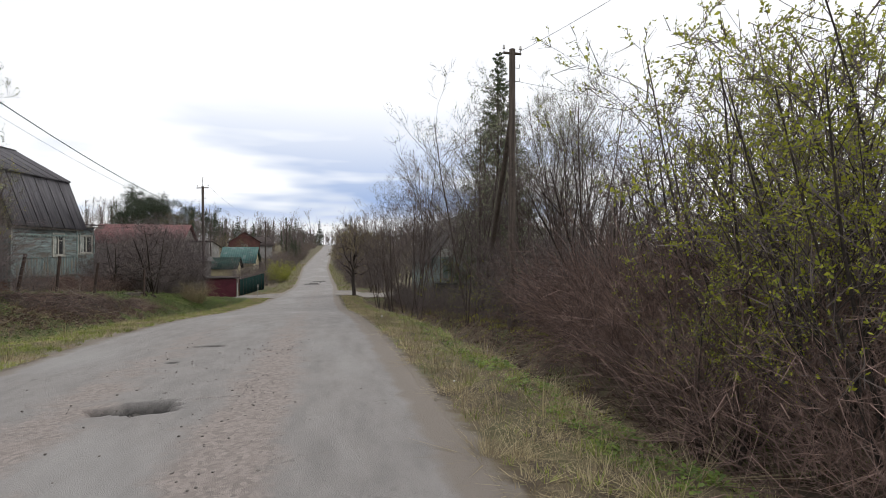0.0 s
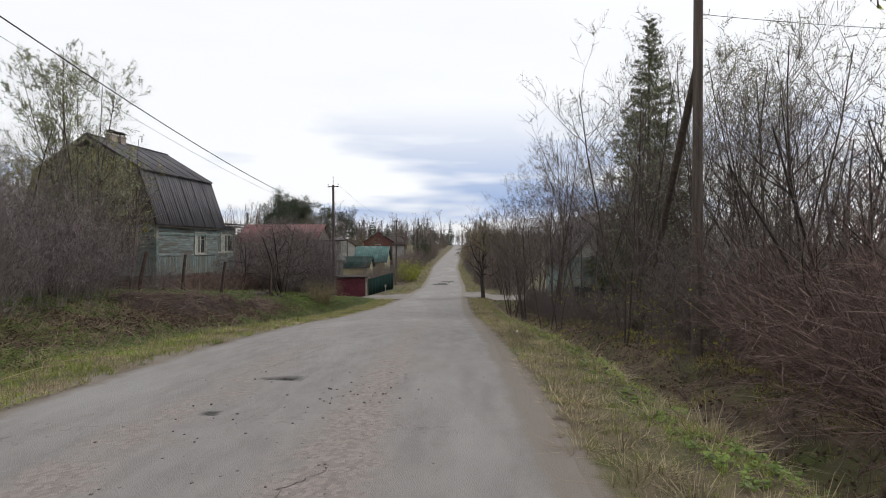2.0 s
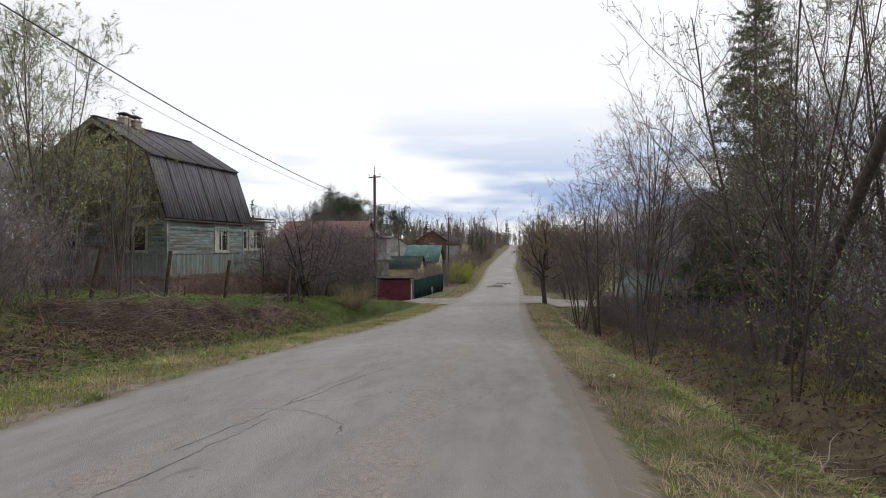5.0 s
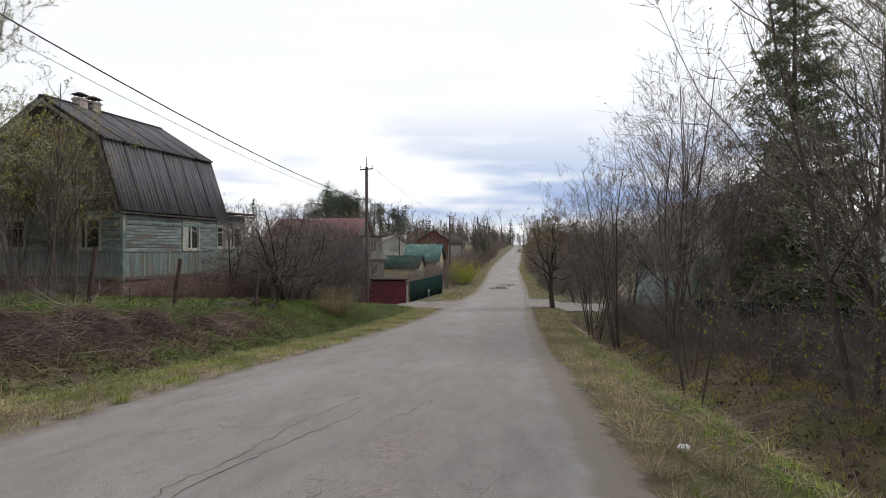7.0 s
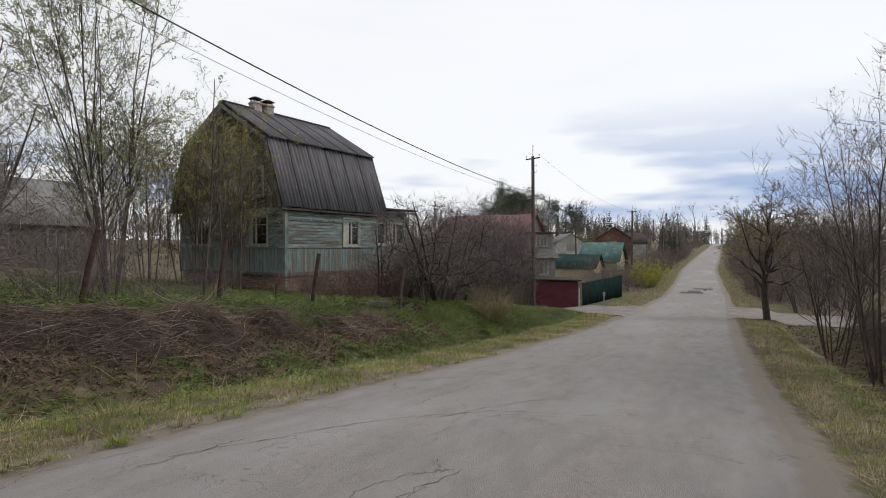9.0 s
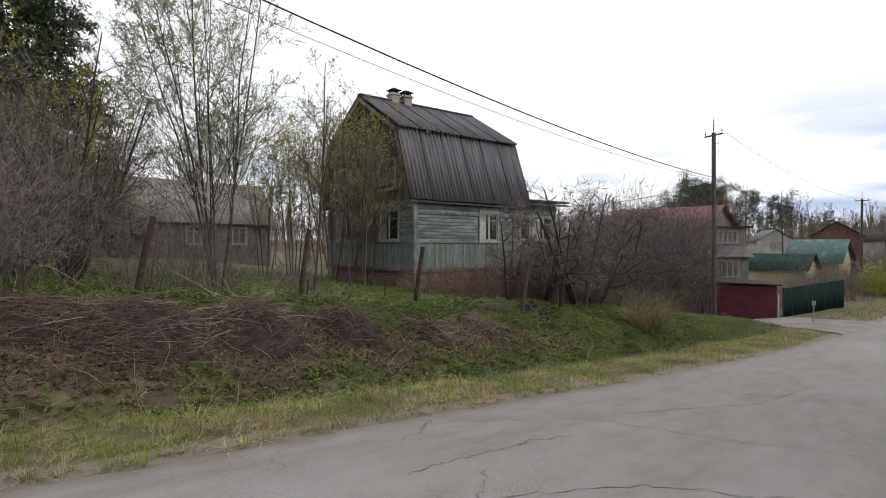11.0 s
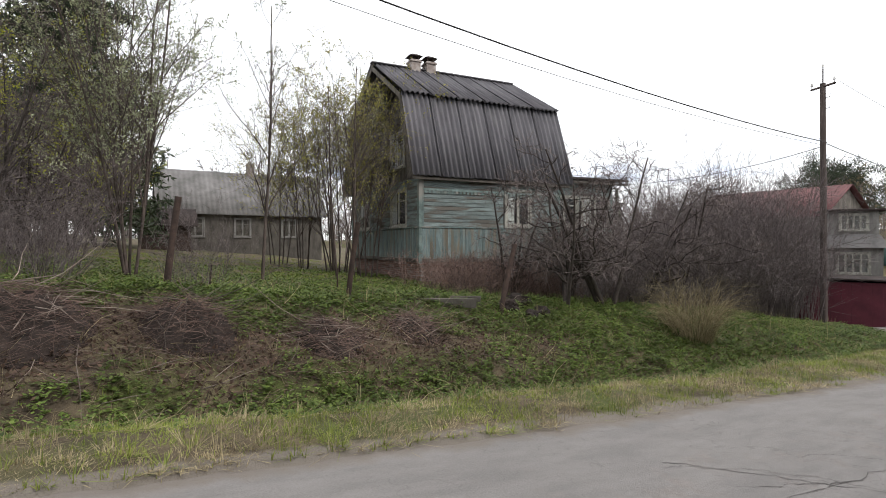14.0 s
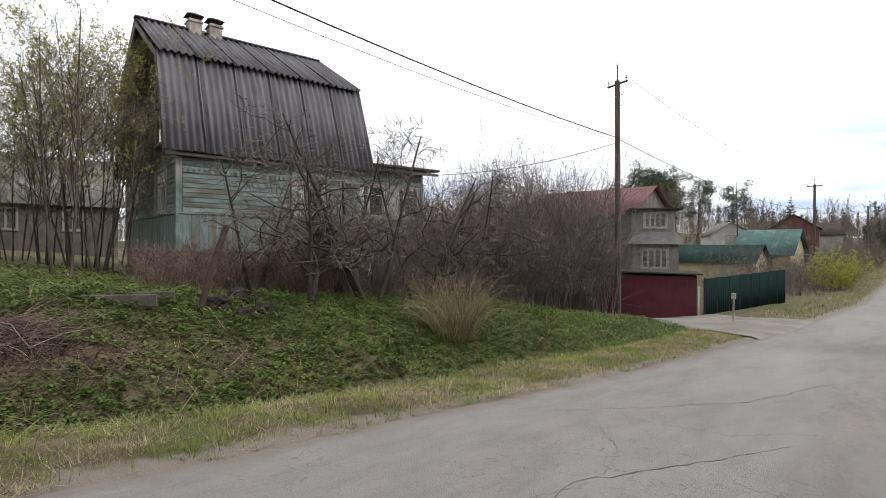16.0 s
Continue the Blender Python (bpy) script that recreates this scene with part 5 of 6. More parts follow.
# grey two-storey neighbour with a red roof, its ridge across
gable_house("red_roofed_house", pose(-14.3, 59.2, 0, 0, 0, 90), 6.2, 7.8, -3.3, 2.2, 3.95, BOARD_LIGHT, RED_ROOF, "grey plank house with a faded red metal roof beyond the bushes",
            [("f", 0.8, 0.6, 0.9, 1.1)], gable=BOARD_GREY)
annex = thing("two_storey_veranda", pose(-11.4, 55.8, 0, 0, 0, 32), "two-storey grey plank veranda with small-paned windows and a skirt roof", "house")
part("lower_wall", box_bm((-2.4, 0, -3.4, 0, 3.0, 0.35)), BOARD_LIGHT, annex)
part("upper_wall", box_bm((-2.25, 0.15, 0.95, -0.15, 2.9, 2.2)), BOARD_LIGHT, annex)
bm = bmesh.new()
q = [bm.verts.new(c) for c in ((-2.7, -0.3, 0.3), (0.3, -0.3, 0.3), (0.3, 3.2, 0.3), (-2.7, 3.2, 0.3), (-2.26, 0.14, 1.0), (-0.14, 0.14, 1.0), (-0.14, 2.92, 1.0), (-2.26, 2.92, 1.0))]
for f in ((0, 1, 5, 4), (1, 2, 6, 5), (2, 3, 7, 6), (3, 0, 4, 7), (3, 2, 1, 0), (4, 5, 6, 7)):
    bm.faces.new([q[i] for i in f])
part("skirt_roof", bm, SLATE_OLD, annex)
part("top_roof", box_bm((-2.6, -0.2, 2.2, 0.2, 3.2, 2.3), bevel=0.01), SHEET_DARK, annex)
window_unit(annex, Matrix.Translation((-1.75, 0.135, 1.25)), 1.1, 0.75, 4, curtain=False)
window_unit(annex, Matrix.Translation((-0.135, 0.7, 1.25)) @ pose(0, 0, 0, 0, 0, 90), 1.3, 0.75, 4, curtain=False)
window_unit(annex, Matrix.Translation((-1.9, -0.015, -1.0)), 1.3, 1.0, 4, curtain=False)
window_unit(annex, Matrix.Translation((0.015, 0.6, -1.0)) @ pose(0, 0, 0, 0, 0, 90), 1.5, 1.0, 4, curtain=False)

# maroon garage and the green fence beside it
garage = thing("garage", pose(-7.7, 47.5, -2.95, 0, 0, 21), "maroon painted sheet-metal garage beside the driveway", "garage")
part("wall", box_bm((-3.6, 0.0, 0, 0, 5, 1.95)), MAROON, garage)
gp = mesh_of("panel_rib", box_bm((0, -0.010, 0.02, 0.03, 0.0, 1.93)), MAROON)
for i in range(12):
    share("panel_rib", gp, garage, Matrix.Translation((-3.55 + i * 0.32, 0, 0)))
    if i < 11:
        share("panel_rib", gp, garage, Matrix.Translation((0.0, 0.15 + i * 0.45, 0)) @ pose(0, 0, 0, 0, 0, 90))
rf = part("roof", box_bm((-3.8, -0.2, 0, 0.2, 5.2, 0.06), bevel=0.01), SHEET_DARK, garage)
rf.matrix_basis = Matrix.Translation((0, 0, 2.0)) @ pose(0, 0, 0, -1.0, 1.0, 0)
part("corner_post", box_bm((0.04, -0.09, -0.1, 0.09, -0.04, 1.6), bevel=0.008), WHITE_WALL, garage, "pale corner post")
fence = thing("green_fence", pose(-7.45, 47.6, -2.85, 0, 0, 0), "dark green profiled sheet-metal fence along the verge", "fence")
fx, fy = -6.5 + 7.45, 56.3 - 47.6
flen, fturn = math.hypot(fx, fy), math.degrees(math.atan2(fy, fx))
sheet_f = mesh_of("fence_sheet", corrugated(1.1, 1.75, 0.2, 0.018, 0.006, 4), FENCE_GREEN)
for i in range(8):
    share("fence_sheet", sheet_f, fence, pose(0, 0, 0, 0, 0, fturn) @ Matrix.Translation((i * flen / 8, -0.02, 0.02 + 0.02 * i)) @ pose(0, 0, 0, 90, 0, 0))
    part("post", box_bm((i * fx / 8 - 0.03, i * fy / 8 - 0.03, -0.4, i * fx / 8 + 0.03, i * fy / 8 + 0.03, 1.8)), RUST, fence)
# houses further down the road
gable_house("yellow_house", pose(-18.8, 75.4, 0, 0, 0, -90), 4.6, 6.8, -3.2, -0.95, 0.35, YELLOW_WALL, GREEN_ROOF, "small yellow house with a dark green roof and a roof hatch", [("l", 1.2, -1.9, 0.8, 0.9), ("l", 3.2, -1.9, 0.8, 0.9)], gable=WHITE_WALL)
gable_house("teal_roofed_house", pose(-14.6, 81.0, 0, 0, 0, -90), 6.0, 4.2, -2.8, -0.3, 1.75, YELLOW_WALL, TEAL_ROOF, "yellow house with a worn teal metal roof", [("l", 3.6, -1.6, 1.0, 1.1)])
gable_house("dark_red_house", pose(-17.2, 116, 0, 0, 0, 8), 6.0, 7.0, -2.5, 3.0, 5.0, BRICK_RED, SHEET_DARK, "dark red two-storey house with a brown roof", [("f", -0.5, 1.2, 1.0, 1.1)])
gable_house("white_house", pose(-22.4, 105, 0, 0, 0, 30), 5.0, 6.0, -2.5, 2.0, 3.6, WHITE_WALL, SLATE_OLD, "distant dirty-white house with a grey roof", [("f", -0.6, 0.8, 1.2, 1.0)])
gable_house("distant_house", pose(-19.5, 128, 0, 0, 0, -60), 5.0, 6.0, -2.0, 2.4, 4.2, GREY_WALL, SHEET_DARK, "distant grey house with a dark roof among trees", [("f", -0.6, 0.8, 1.2, 1.0)])
# on the other side, behind the wood
gable_house("white_gabled_house", pose(9.6, 38.5, 0, 0, 0, 4), 4.4, 7.0, -2.6, 0.9, 3.9, PALE_TURQ, SLATE_OLD, "pale turquoise house with a steep white gable behind the roadside trees", [("f", -1.5, -0.7, 1.0, 1.1), ("f", 0.4, -0.7, 1.0, 1.1)], gable=WHITE_WALL)
gable_house("turquoise_shed", pose(20.5, 43.0, 0, 0, 0, 20), 6.0, 7.0, -2.6, 0.9, 2.6, PALE_TURQ, SLATE_OLD, "pale turquoise shed seen through the thicket", category="shed")
dark_fence = thing("plank_fence", pose(6.2, 31.6, float(ground_z(6.2, 31.6))), "dark green plank fence behind the roadside trees", "fence")
plank = mesh_of("plank", box_bm((0, -0.012, -0.1, 0.115, 0.012, 1.5), bevel=0.004), FENCE_GREEN)
for i in range(44):
    share("plank", plank, dark_fence, pose(0, 0, 0, 0, 0, -32) @ Matrix.Translation((i * 0.125, 0, 0.03 * math.sin(i * 1.9))))
part("rail", box_bm((0, 0.014, 0.35, 5.5, 0.055, 0.42), (0, 0.014, 1.1, 5.5, 0.055, 1.17)), FENCE_GREEN, dark_fence).matrix_basis = pose(0, 0, 0, 0, 0, -32)


# ---- poles, wires, fence posts ----
def rod(points, radius, sides=6, taper=1.0):
    P = np.array([points], float)
    return tube((P, np.array([np.linspace(radius, radius * taper, len(points))])), sides)


def insulator(parent, x, y, z):
    """A hooked pin with a ceramic bell."""
    part("pin", rod([(x, y, z), (x, y, z + 0.13)], 0.009, 5), RUST, parent)
    bm = bmesh.new()
    bmesh.ops.create_cone(bm, cap_ends=True, segments=10, radius1=0.045, radius2=0.025, depth=0.10, matrix=Matrix.Translation((x, y, z + 0.15)))
    part("insulator", bm, CERAMIC, parent)


def utility_pole(x, y, base, top, label, mat=POLE_WOOD, lean=(0, 0), arm=0.55, turn=0, brace=None, stub=False):
    ob = thing("utility_pole", pose(x, y, base), label, "utility pole", "utility poles along the road")
    h = top - base
    o = part("pole", rod([(lean[0] * t, lean[1] * t, -0.5 + (h + 0.5) * t) for t in np.linspace(0, 1, 7)], 0.122, 12, 0.75), mat, ob)
    o.data.polygons.foreach_set("use_smooth", np.ones(len(o.data.polygons), bool))
    c, s = math.cos(radians(turn)), math.sin(radians(turn))
    zt = h - 0.12
    part("crossarm", rod([(lean[0] - arm * c, lean[1] - arm * s, zt), (lean[0] + arm * c, lean[1] + arm * s, zt)], 0.04, 4), mat, ob)
    for a in (-0.92, 0.92):
        insulator(ob, lean[0] + a * arm * c, lean[1] + a * arm * s, zt + 0.03)
    for dz in (-0.55, -0.95):
        part("hook", rod([(lean[0] + 0.1, lean[1], h + dz), (lean[0] + 0.22, lean[1], h + dz), (lean[0] + 0.24, lean[1], h + dz + 0.12)], 0.011, 5), RUST, ob)
    if stub:
        part("top_rod", rod([(lean[0], lean[1], h - 0.1), (lean[0], lean[1], h + 0.55)], 0.02, 6), RUST, ob)
        insulator(ob, lean[0], lean[1], h + 0.5)
    if brace:
        b = part("brace", rod([(brace[0], brace[1], brace[2]), (brace[0] * 0.5, brace[1] * 0.5, (brace[2] + brace[3]) / 2), (0.0, 0.0, brace[3])], 0.10, 10, 0.85), mat, ob)
        b.data.polygons.foreach_set("use_smooth", np.ones(len(b.data.polygons), bool))
    return ob


utility_pole(-9.7, 45.0, -2.7, 6.45, "dark weathered wooden utility pole with a crossarm and insulators", POLE_DARK, (-0.12, 0.1), 0.5, -20, stub=True)
utility_pole(5.3, 15.1, -0.95, 7.45, "weathered wooden utility pole with a leaning brace in the thicket", POLE_WOOD, (0.02, 0), 0.28, 0, brace=(0.95, 6.6, -0.6, 6.35))
utility_pole(-8.9, 79, -2.6, 5.4, "dark wooden utility pole further down the road", POLE_DARK, (0, 0), 0.55, -10, stub=True)
utility_pole(-9.0, 118, -1.2, 5.9, "dark wooden utility pole further down the road", POLE_DARK, (0, 0), 0.55, -10)
utility_pole(-9.0, 160, 0.2, 7.6, "dark wooden utility pole further down the road", POLE_DARK, (0, 0), 0.55, -10)
utility_pole(-9.2, -8, 1.0, 10.9, "dark wooden utility pole behind the start of the walk", POLE_DARK, (0, 0), 0.5, -10)


def wire(a, b, sag, r=0.009, label="black overhead wire between utility poles"):
    a, b = Vector(a), Vector(b)
    pts = [a.lerp(b, t) - Vector((0, 0, sag * 4 * t * (1 - t))) for t in np.linspace(0, 1, 25)]
    return tagged(part("wire", rod([tuple(p) for p in pts], r, 5), WIRE), label, "wire", "overhead wires")


wire((-9.0, -8, 10.5), (-9.72, 45.2, 4.25), 1.72, 0.016, "thick twisted black cable hung between utility poles")
wire((-9.6, -8, 10.5), (-9.9, 45.2, 4.2), 1.85, 0.006)
wire((-9.72, 45.2, 4.2), (-8.9, 79, 3.4), 0.7, 0.014, "thick twisted black cable hung between utility poles")
wire((-9.3, 45.2, 6.4), (-8.4, 79, 5.4), 0.8, 0.006)
wire((-8.9, 79, 3.4), (-9.0, 118, 4.2), 0.8, 0.014, "thick twisted black cable hung between utility poles")
wire((-9.0, 118, 4.2), (-9.0, 160, 6.0), 0.8, 0.014, "thick twisted black cable hung between utility poles")
wire((-9.75, 45.2, 4.15), (-16.3, 40.2, 2.95), 0.35, 0.012, "black service cable from the pole to the house")
wire((5.55, 15.1, 7.4), (9.5, -6, 8.3), 0.6, 0.006)
wire((5.5, 15.1, 6.5), (22, 13, 5.6), 0.5, 0.006, "thin wire from the pole over the thicket")


def fence_post(x, y, h, dx, dy, r=0.056):
    z = float(ground_z(x, y))
    ob = part("fence_post", rod([(x, y, z - 0.2), (x + dx * 0.5, y + dy * 0.5, z + h * 0.5), (x + dx, y + dy, z + h)], r, 8, 0.95), RUST)
    return tagged(ob, "rusty leaning steel fence post standing in the yard grass", "fence post", "old fence posts along the yard")


for row in ((-10.16, 20.2, 1.35, 0.15, 0.25), (-10.4, 23.35, 1.5, 0.05, 0.2), (-10.3, 26.45, 1.45, 0.12, 0.18), (-9.1, 29.2, 1.4, -0.15, 0.55), (-10.5, 17.0, 1.3, 0.1, -0.1), (-10.8, 14.2, 1.3, 0.2, 0.1)):
    fence_post(*row)
for row in ((-12.2, 27.0, 0.5, 0.02, 0, 0.02), (-11.6, 24.2, 0.45, 0, 0.05, 0.02)):
    fence_post(*row)
# marker post and sign by the fence
mk = thing("marker_post", put(-5.6, 44.5), "thin pale marker post in the verge grass", "post")
part("post", rod([(0, 0, -0.2), (0.01, 0, 0.75)], 0.03, 8), CONCRETE, mk)
part("cap", box_bm((-0.05, -0.05, 0.72, 0.07, 0.05, 0.9), bevel=0.01), TRIM, mk)
# plank over the ditch near the side road
tagged(part("concrete_kerb", box_bm((-0.12, -2.2, -0.1, 0.12, 2.2, 0.12), bevel=0.03), CONCRETE), "old concrete beam lying along the ditch", "kerb").matrix_basis = pose(2.9, 40.0, float(ground_z(2.9, 40.0)) + 0.02, 0, 0, 8)


# driveway to the garage and the side road opposite
def apron(name, xs, ys0, ys1, label):
    n, k = len(xs), 9
    X, Y = np.zeros((k, n)), np.zeros((k, n))
    for j in range(k):
        f = j / (k - 1)
        X[j] = xs
        Y[j] = np.array(ys0) * (1 - f) + np.array(ys1) * f
    Z = ground_z(X, Y) + 0.035
    Z = np.where((X > edge_left(Y)) & (X < edge_right(Y)), road_z(Y) - 0.03, Z)
    return tagged(new(name, grid_mesh(name, X, Y, Z, GRAVEL)), label, "driveway", kind="structure")


GRAVEL = material("pale_gravel", (0.24, 0.215, 0.195), (0.17, 0.155, 0.14), 1.2, 70, 0.95, 0.4, vary=0)
apron("driveway", list(np.linspace(-11, -3.75, 39)), list(np.linspace(45.2, 40.5, 39) - 0.4 * np.sin(np.linspace(0, 3.1, 39))), list(np.linspace(47.8, 46.5, 39)), "pale gravel driveway leading to the garage")
apron("side_track", list(np.linspace(0.35, 14, 60)), list(np.linspace(43.0, 47.6, 60)), list(np.linspace(50.0, 51.0, 60)), "pale gravel side track leaving the road")


# ---- ground cover: grass, herbs, dead stalks, brush heaps, stones ----
def scatter(rng, n, x0, x1, y0, y1, keep=None):
    x, y = rng.uniform(x0, x1, n), rng.uniform(y0, y1, n)
    off = ~on_drive(x, y)
    x, y, n = x[off], y[off], int(off.sum())
    if keep is not None:
        k = keep(x, y, rng.uniform(0, 1, n))
        x, y = x[k], y[k]
    return np.stack([x, y, ground_z(x, y)], -1)


def grass_blades(rng, at, h, lean=0.6, w=0.005):
    """Leaning tapered blades."""
    n = len(at)
    a = rng.uniform(0, 6.28, n)
    hh = h * rng.uniform(0.4, 1.35, n)
    ln = rng.uniform(0.15, lean, n) * hh
    d = np.stack([np.cos(a), np.sin(a), 0 * a], -1)
    s = np.stack([-np.sin(a), np.cos(a), 0 * a], -1) * (w * rng.uniform(0.7, 1.5, n))[:, None]
    up = np.array([0, 0, 1.0])
    tip = at + d * ln[:, None] + up * (hh / np.sqrt(1 + (ln / hh) ** 2) * np.clip(1.2 - 0.3 * ln / hh, 0.2, 1))[:, None]
    base = at - up * 0.02
    V = np.stack([base - s, base + s, tip + s * 0.2, tip - s * 0.2], 1).reshape(-1, 3)
    return V, np.arange(n * 4).reshape(n, 4)


def on_drive(x, y):
    """The gravel of the driveway and of the side track."""
    f = (x + 11) / 7.6
    drive = (f > -0.05) & (f < 1.05) & (y > 45.2 - 4.7 * f - 0.4 * np.sin(3.1 * np.clip(f, 0, 1)) - 0.1) & (y < 47.9 - 1.3 * f)
    g = (x - 0.1) / 13.9
    return drive | ((g > 0) & (y > 43.0 + 4.6 * g) & (y < 50.0 + g))


def patchy(x, y, size, seed):
    return 0.5 + 0.5 * np.clip(bumps(x, y, size, seed) * 1.3, -1, 1)


cover = np.random.default_rng(77)


def stuff(name, data, mat, label, category):
    return tagged(part(name, data, mat), label, category, kind="stuff")


def verge_l(x, y, u):
    d = edge_left(y) - x
    return (d > -0.03 + 0.14 * patchy(x, y, 0.4, 1)) & (u < np.interp(d, (0, 0.1, 1.7, 2.5, 4.5), (0.4, 1.0, 1.0, 0.16, 0.04)))


def verge_r(x, y, u):
    e = x - edge_right(y)
    return (e > 0.24 + 0.14 * patchy(x, y, 0.4, 2)) & (u < np.interp(e, (0.3, 0.5, 1.5, 2.0, 2.6, 4.5), (0.5, 1.0, 1.0, 0.45, 0.04, 0.10)))


def at_split(pts, share_, size, seed, rng):
    m = rng.uniform(0, 1, len(pts)) < share_ * 2 * patchy(pts[:, 0], pts[:, 1], size, seed)
    return pts[m], pts[~m]


def tufts(rng, centres, per, h, lean, w, spread=0.035):
    """Tufts of drooping blades: every tuft its own height, its blades leaning outwards."""
    n = len(centres)
    a = rng.uniform(0, 6.28, (n, per))
    q = np.abs(rng.normal(0, spread, (n, per)))
    d = np.stack([np.cos(a), np.sin(a), 0 * a], -1)
    at = centres[:, None, :] + d * q[..., None]
    hh = (h * rng.gamma(4, 0.25, n))[:, None] * rng.uniform(0.5, 1.15, (n, per))
    ln = hh * rng.uniform(0.1, lean, (n, per))
    side = np.stack([-np.sin(a), np.cos(a), 0 * a], -1) * (w * rng.uniform(0.7, 1.4, (n, per)))[..., None]
    up = np.array([0, 0, 1.0])
    tip = at + d * ln[..., None] + up * (hh * np.clip(1.1 - 0.55 * ln / hh, 0.12, 1))[..., None]
    base = at - up * 0.015
    V = np.stack([base - side, base + side, tip + side * 0.25, tip - side * 0.25], 2).reshape(-1, 3)
    return V, np.arange(n * per * 4).reshape(-1, 4)


pl = scatter(cover, 30000, -9.0, -4.3, 5, 46, lambda x, y, u: verge_l(x, y, u * (1.5 - patchy(x, y, 0.33, 4))))
g, dry = at_split(pl, 0.74, 0.7, 3, cover)
stuff("verge_grass", tufts(cover, g, 12, 0.062, 2.2, 0.004), GRASS, "short green tufted grass on the verge", "grass")
stuff("dry_verge_grass", tufts(cover, dry, 14, 0.075, 2.8, 0.0035, 0.05), GRASS_DRY, "drooping dry straw-coloured grass on the verge", "grass")
pr = scatter(cover, 17000, 0.9, 5.0, 1.5, 44, lambda x, y, u: verge_r(x, y, u * (1.5 - patchy(x, y, 0.3, 14))))
g, dry = at_split(pr, 0.42, 0.6, 6, cover)
g2, dry2 = at_split(dry, 0.55, 0.5, 11, cover)
m = g2[:, 0] - edge_right(g2[:, 1]) > 1.05          # greener towards the ditch
g, dry = np.concatenate([g, g2[m]]), np.concatenate([dry2, g2[~m]])
stuff("verge_grass", tufts(cover, g, 13, 0.06, 2.2, 0.004), GRASS, "short green tufted grass beside the ditch", "grass")
stuff("dry_verge_grass", tufts(cover, dry, 15, 0.11, 2.6, 0.0035, 0.05), GRASS_DRY, "matted dry grass beside the ditch", "grass")
big = scatter(cover, 420, 1.2, 3.2, 3, 42)
stuff("dry_tussock_grass", tufts(cover, big, 60, 0.13, 3.2, 0.0035, 0.09), GRASS_DRY, "drooping tussocks of dry grass beside the ditch", "grass")
big = scatter(cover, 260, -6.9, -5.0, 8, 44)
stuff("dry_tussock_grass", tufts(cover, big, 50, 0.12, 2.8, 0.0035, 0.08), GRASS_DRY, "drooping tussocks of dry grass on the verge", "grass")
pt = scatter(cover, 22000, -9.0, -4.3, 5, 46, verge_l)
stuff("verge_thatch", grass_blades(cover, pt, 0.05, 3.5, 0.004), GRASS_DRY, "flat thatch of old grass on the verge", "grass")
pt = scatter(cover, 46000, 0.9, 5.0, 1.5, 44, lambda x, y, u: verge_r(x, y, u * (1.6 - patchy(x, y, 0.3, 14))))
stuff("verge_thatch", grass_blades(cover, pt, 0.05, 3.5, 0.004), GRASS_DRY, "flat thatch of old grass beside the ditch", "grass")
pf = scatter(cover, 36000, -9.5, 6, 46, 110, lambda x, y, u: ((edge_left(y) - x > 0.1) & (edge_left(y) - x < 2.0)) | ((x - edge_right(y) > 0.2) & (x - edge_right(y) < 2.0)))
g, dry = at_split(pf, 0.45, 2.5, 7, cover)
stuff("dry_verge_grass", grass_blades(cover, dry, 0.12, 1.4, 0.015), GRASS_DRY, "dry grass along the far verge", "grass")
stuff("verge_grass", grass_blades(cover, g, 0.13, 0.8, 0.015), GRASS, "green grass along the far verge", "grass")

# herbs on the bank and in the yard
HEAPS = ((-8.8, 20.0, 1.0, 0.85, 0.42), (-8.7, 21.6, 0.85, 0.8, 0.46), (-8.7, 23.5, 0.62, 0.6, 0.44), (-8.4, 25.4, 0.5, 0.5, 0.28), (-8.6, 27.0, 0.45, 0.45, 0.22), (-9.2, 18.6, 0.9, 0.7, 0.32))


def bare(x, y):
    """How brown the bank is: the strip of old brush in the middle of it."""
    d = edge_left(y) - x
    t = np.exp(-((d - 3.6) / 0.72) ** 2) * np.interp(y, (10, 15, 18.5, 22, 27, 30), (0.15, 0.25, 0.95, 1, 0.8, 0))
    return np.clip(t * 1.15 + 0.7 * bumps(x, y, 1.1, 5) * (t > 0.1), 0, 1)


def herbs(rng, at, size, per=7, tall=0.10):
    """Low leafy plants: every one a few tiers of broad, nearly level leaves about a stem, taller in clumps."""
    n = len(at)
    lump = 0.25 + 1.1 * patchy(at[:, 0], at[:, 1], 0.42, 21) * patchy(at[:, 0], at[:, 1], 0.19, 8) + 0.25 * rng.uniform(0, 1, n)
    a = rng.uniform(0, 6.28, (n, per))
    z = (tall * lump)[:, None] * rng.uniform(0.25, 1.0, (n, per))
    base = at[:, None, :] + np.stack([rng.normal(0, 0.02, (n, per)), rng.normal(0, 0.02, (n, per)), z], -1)
    d = np.stack([np.cos(a), np.sin(a), rng.normal(0.12, 0.28, (n, per))], -1)
    w = np.stack([-np.sin(a), np.cos(a), rng.normal(0, 0.25, (n, per))], -1)
    L = (size * rng.uniform(0.55, 1.3, (n, per)))[..., None]
    V = np.stack([base, base + d * L * 0.45 + w * L * 0.36, base + d * L, base + d * L * 0.45 - w * L * 0.36], 2)
    return V.reshape(-1, 3), np.arange(n * per * 4).reshape(-1, 4)


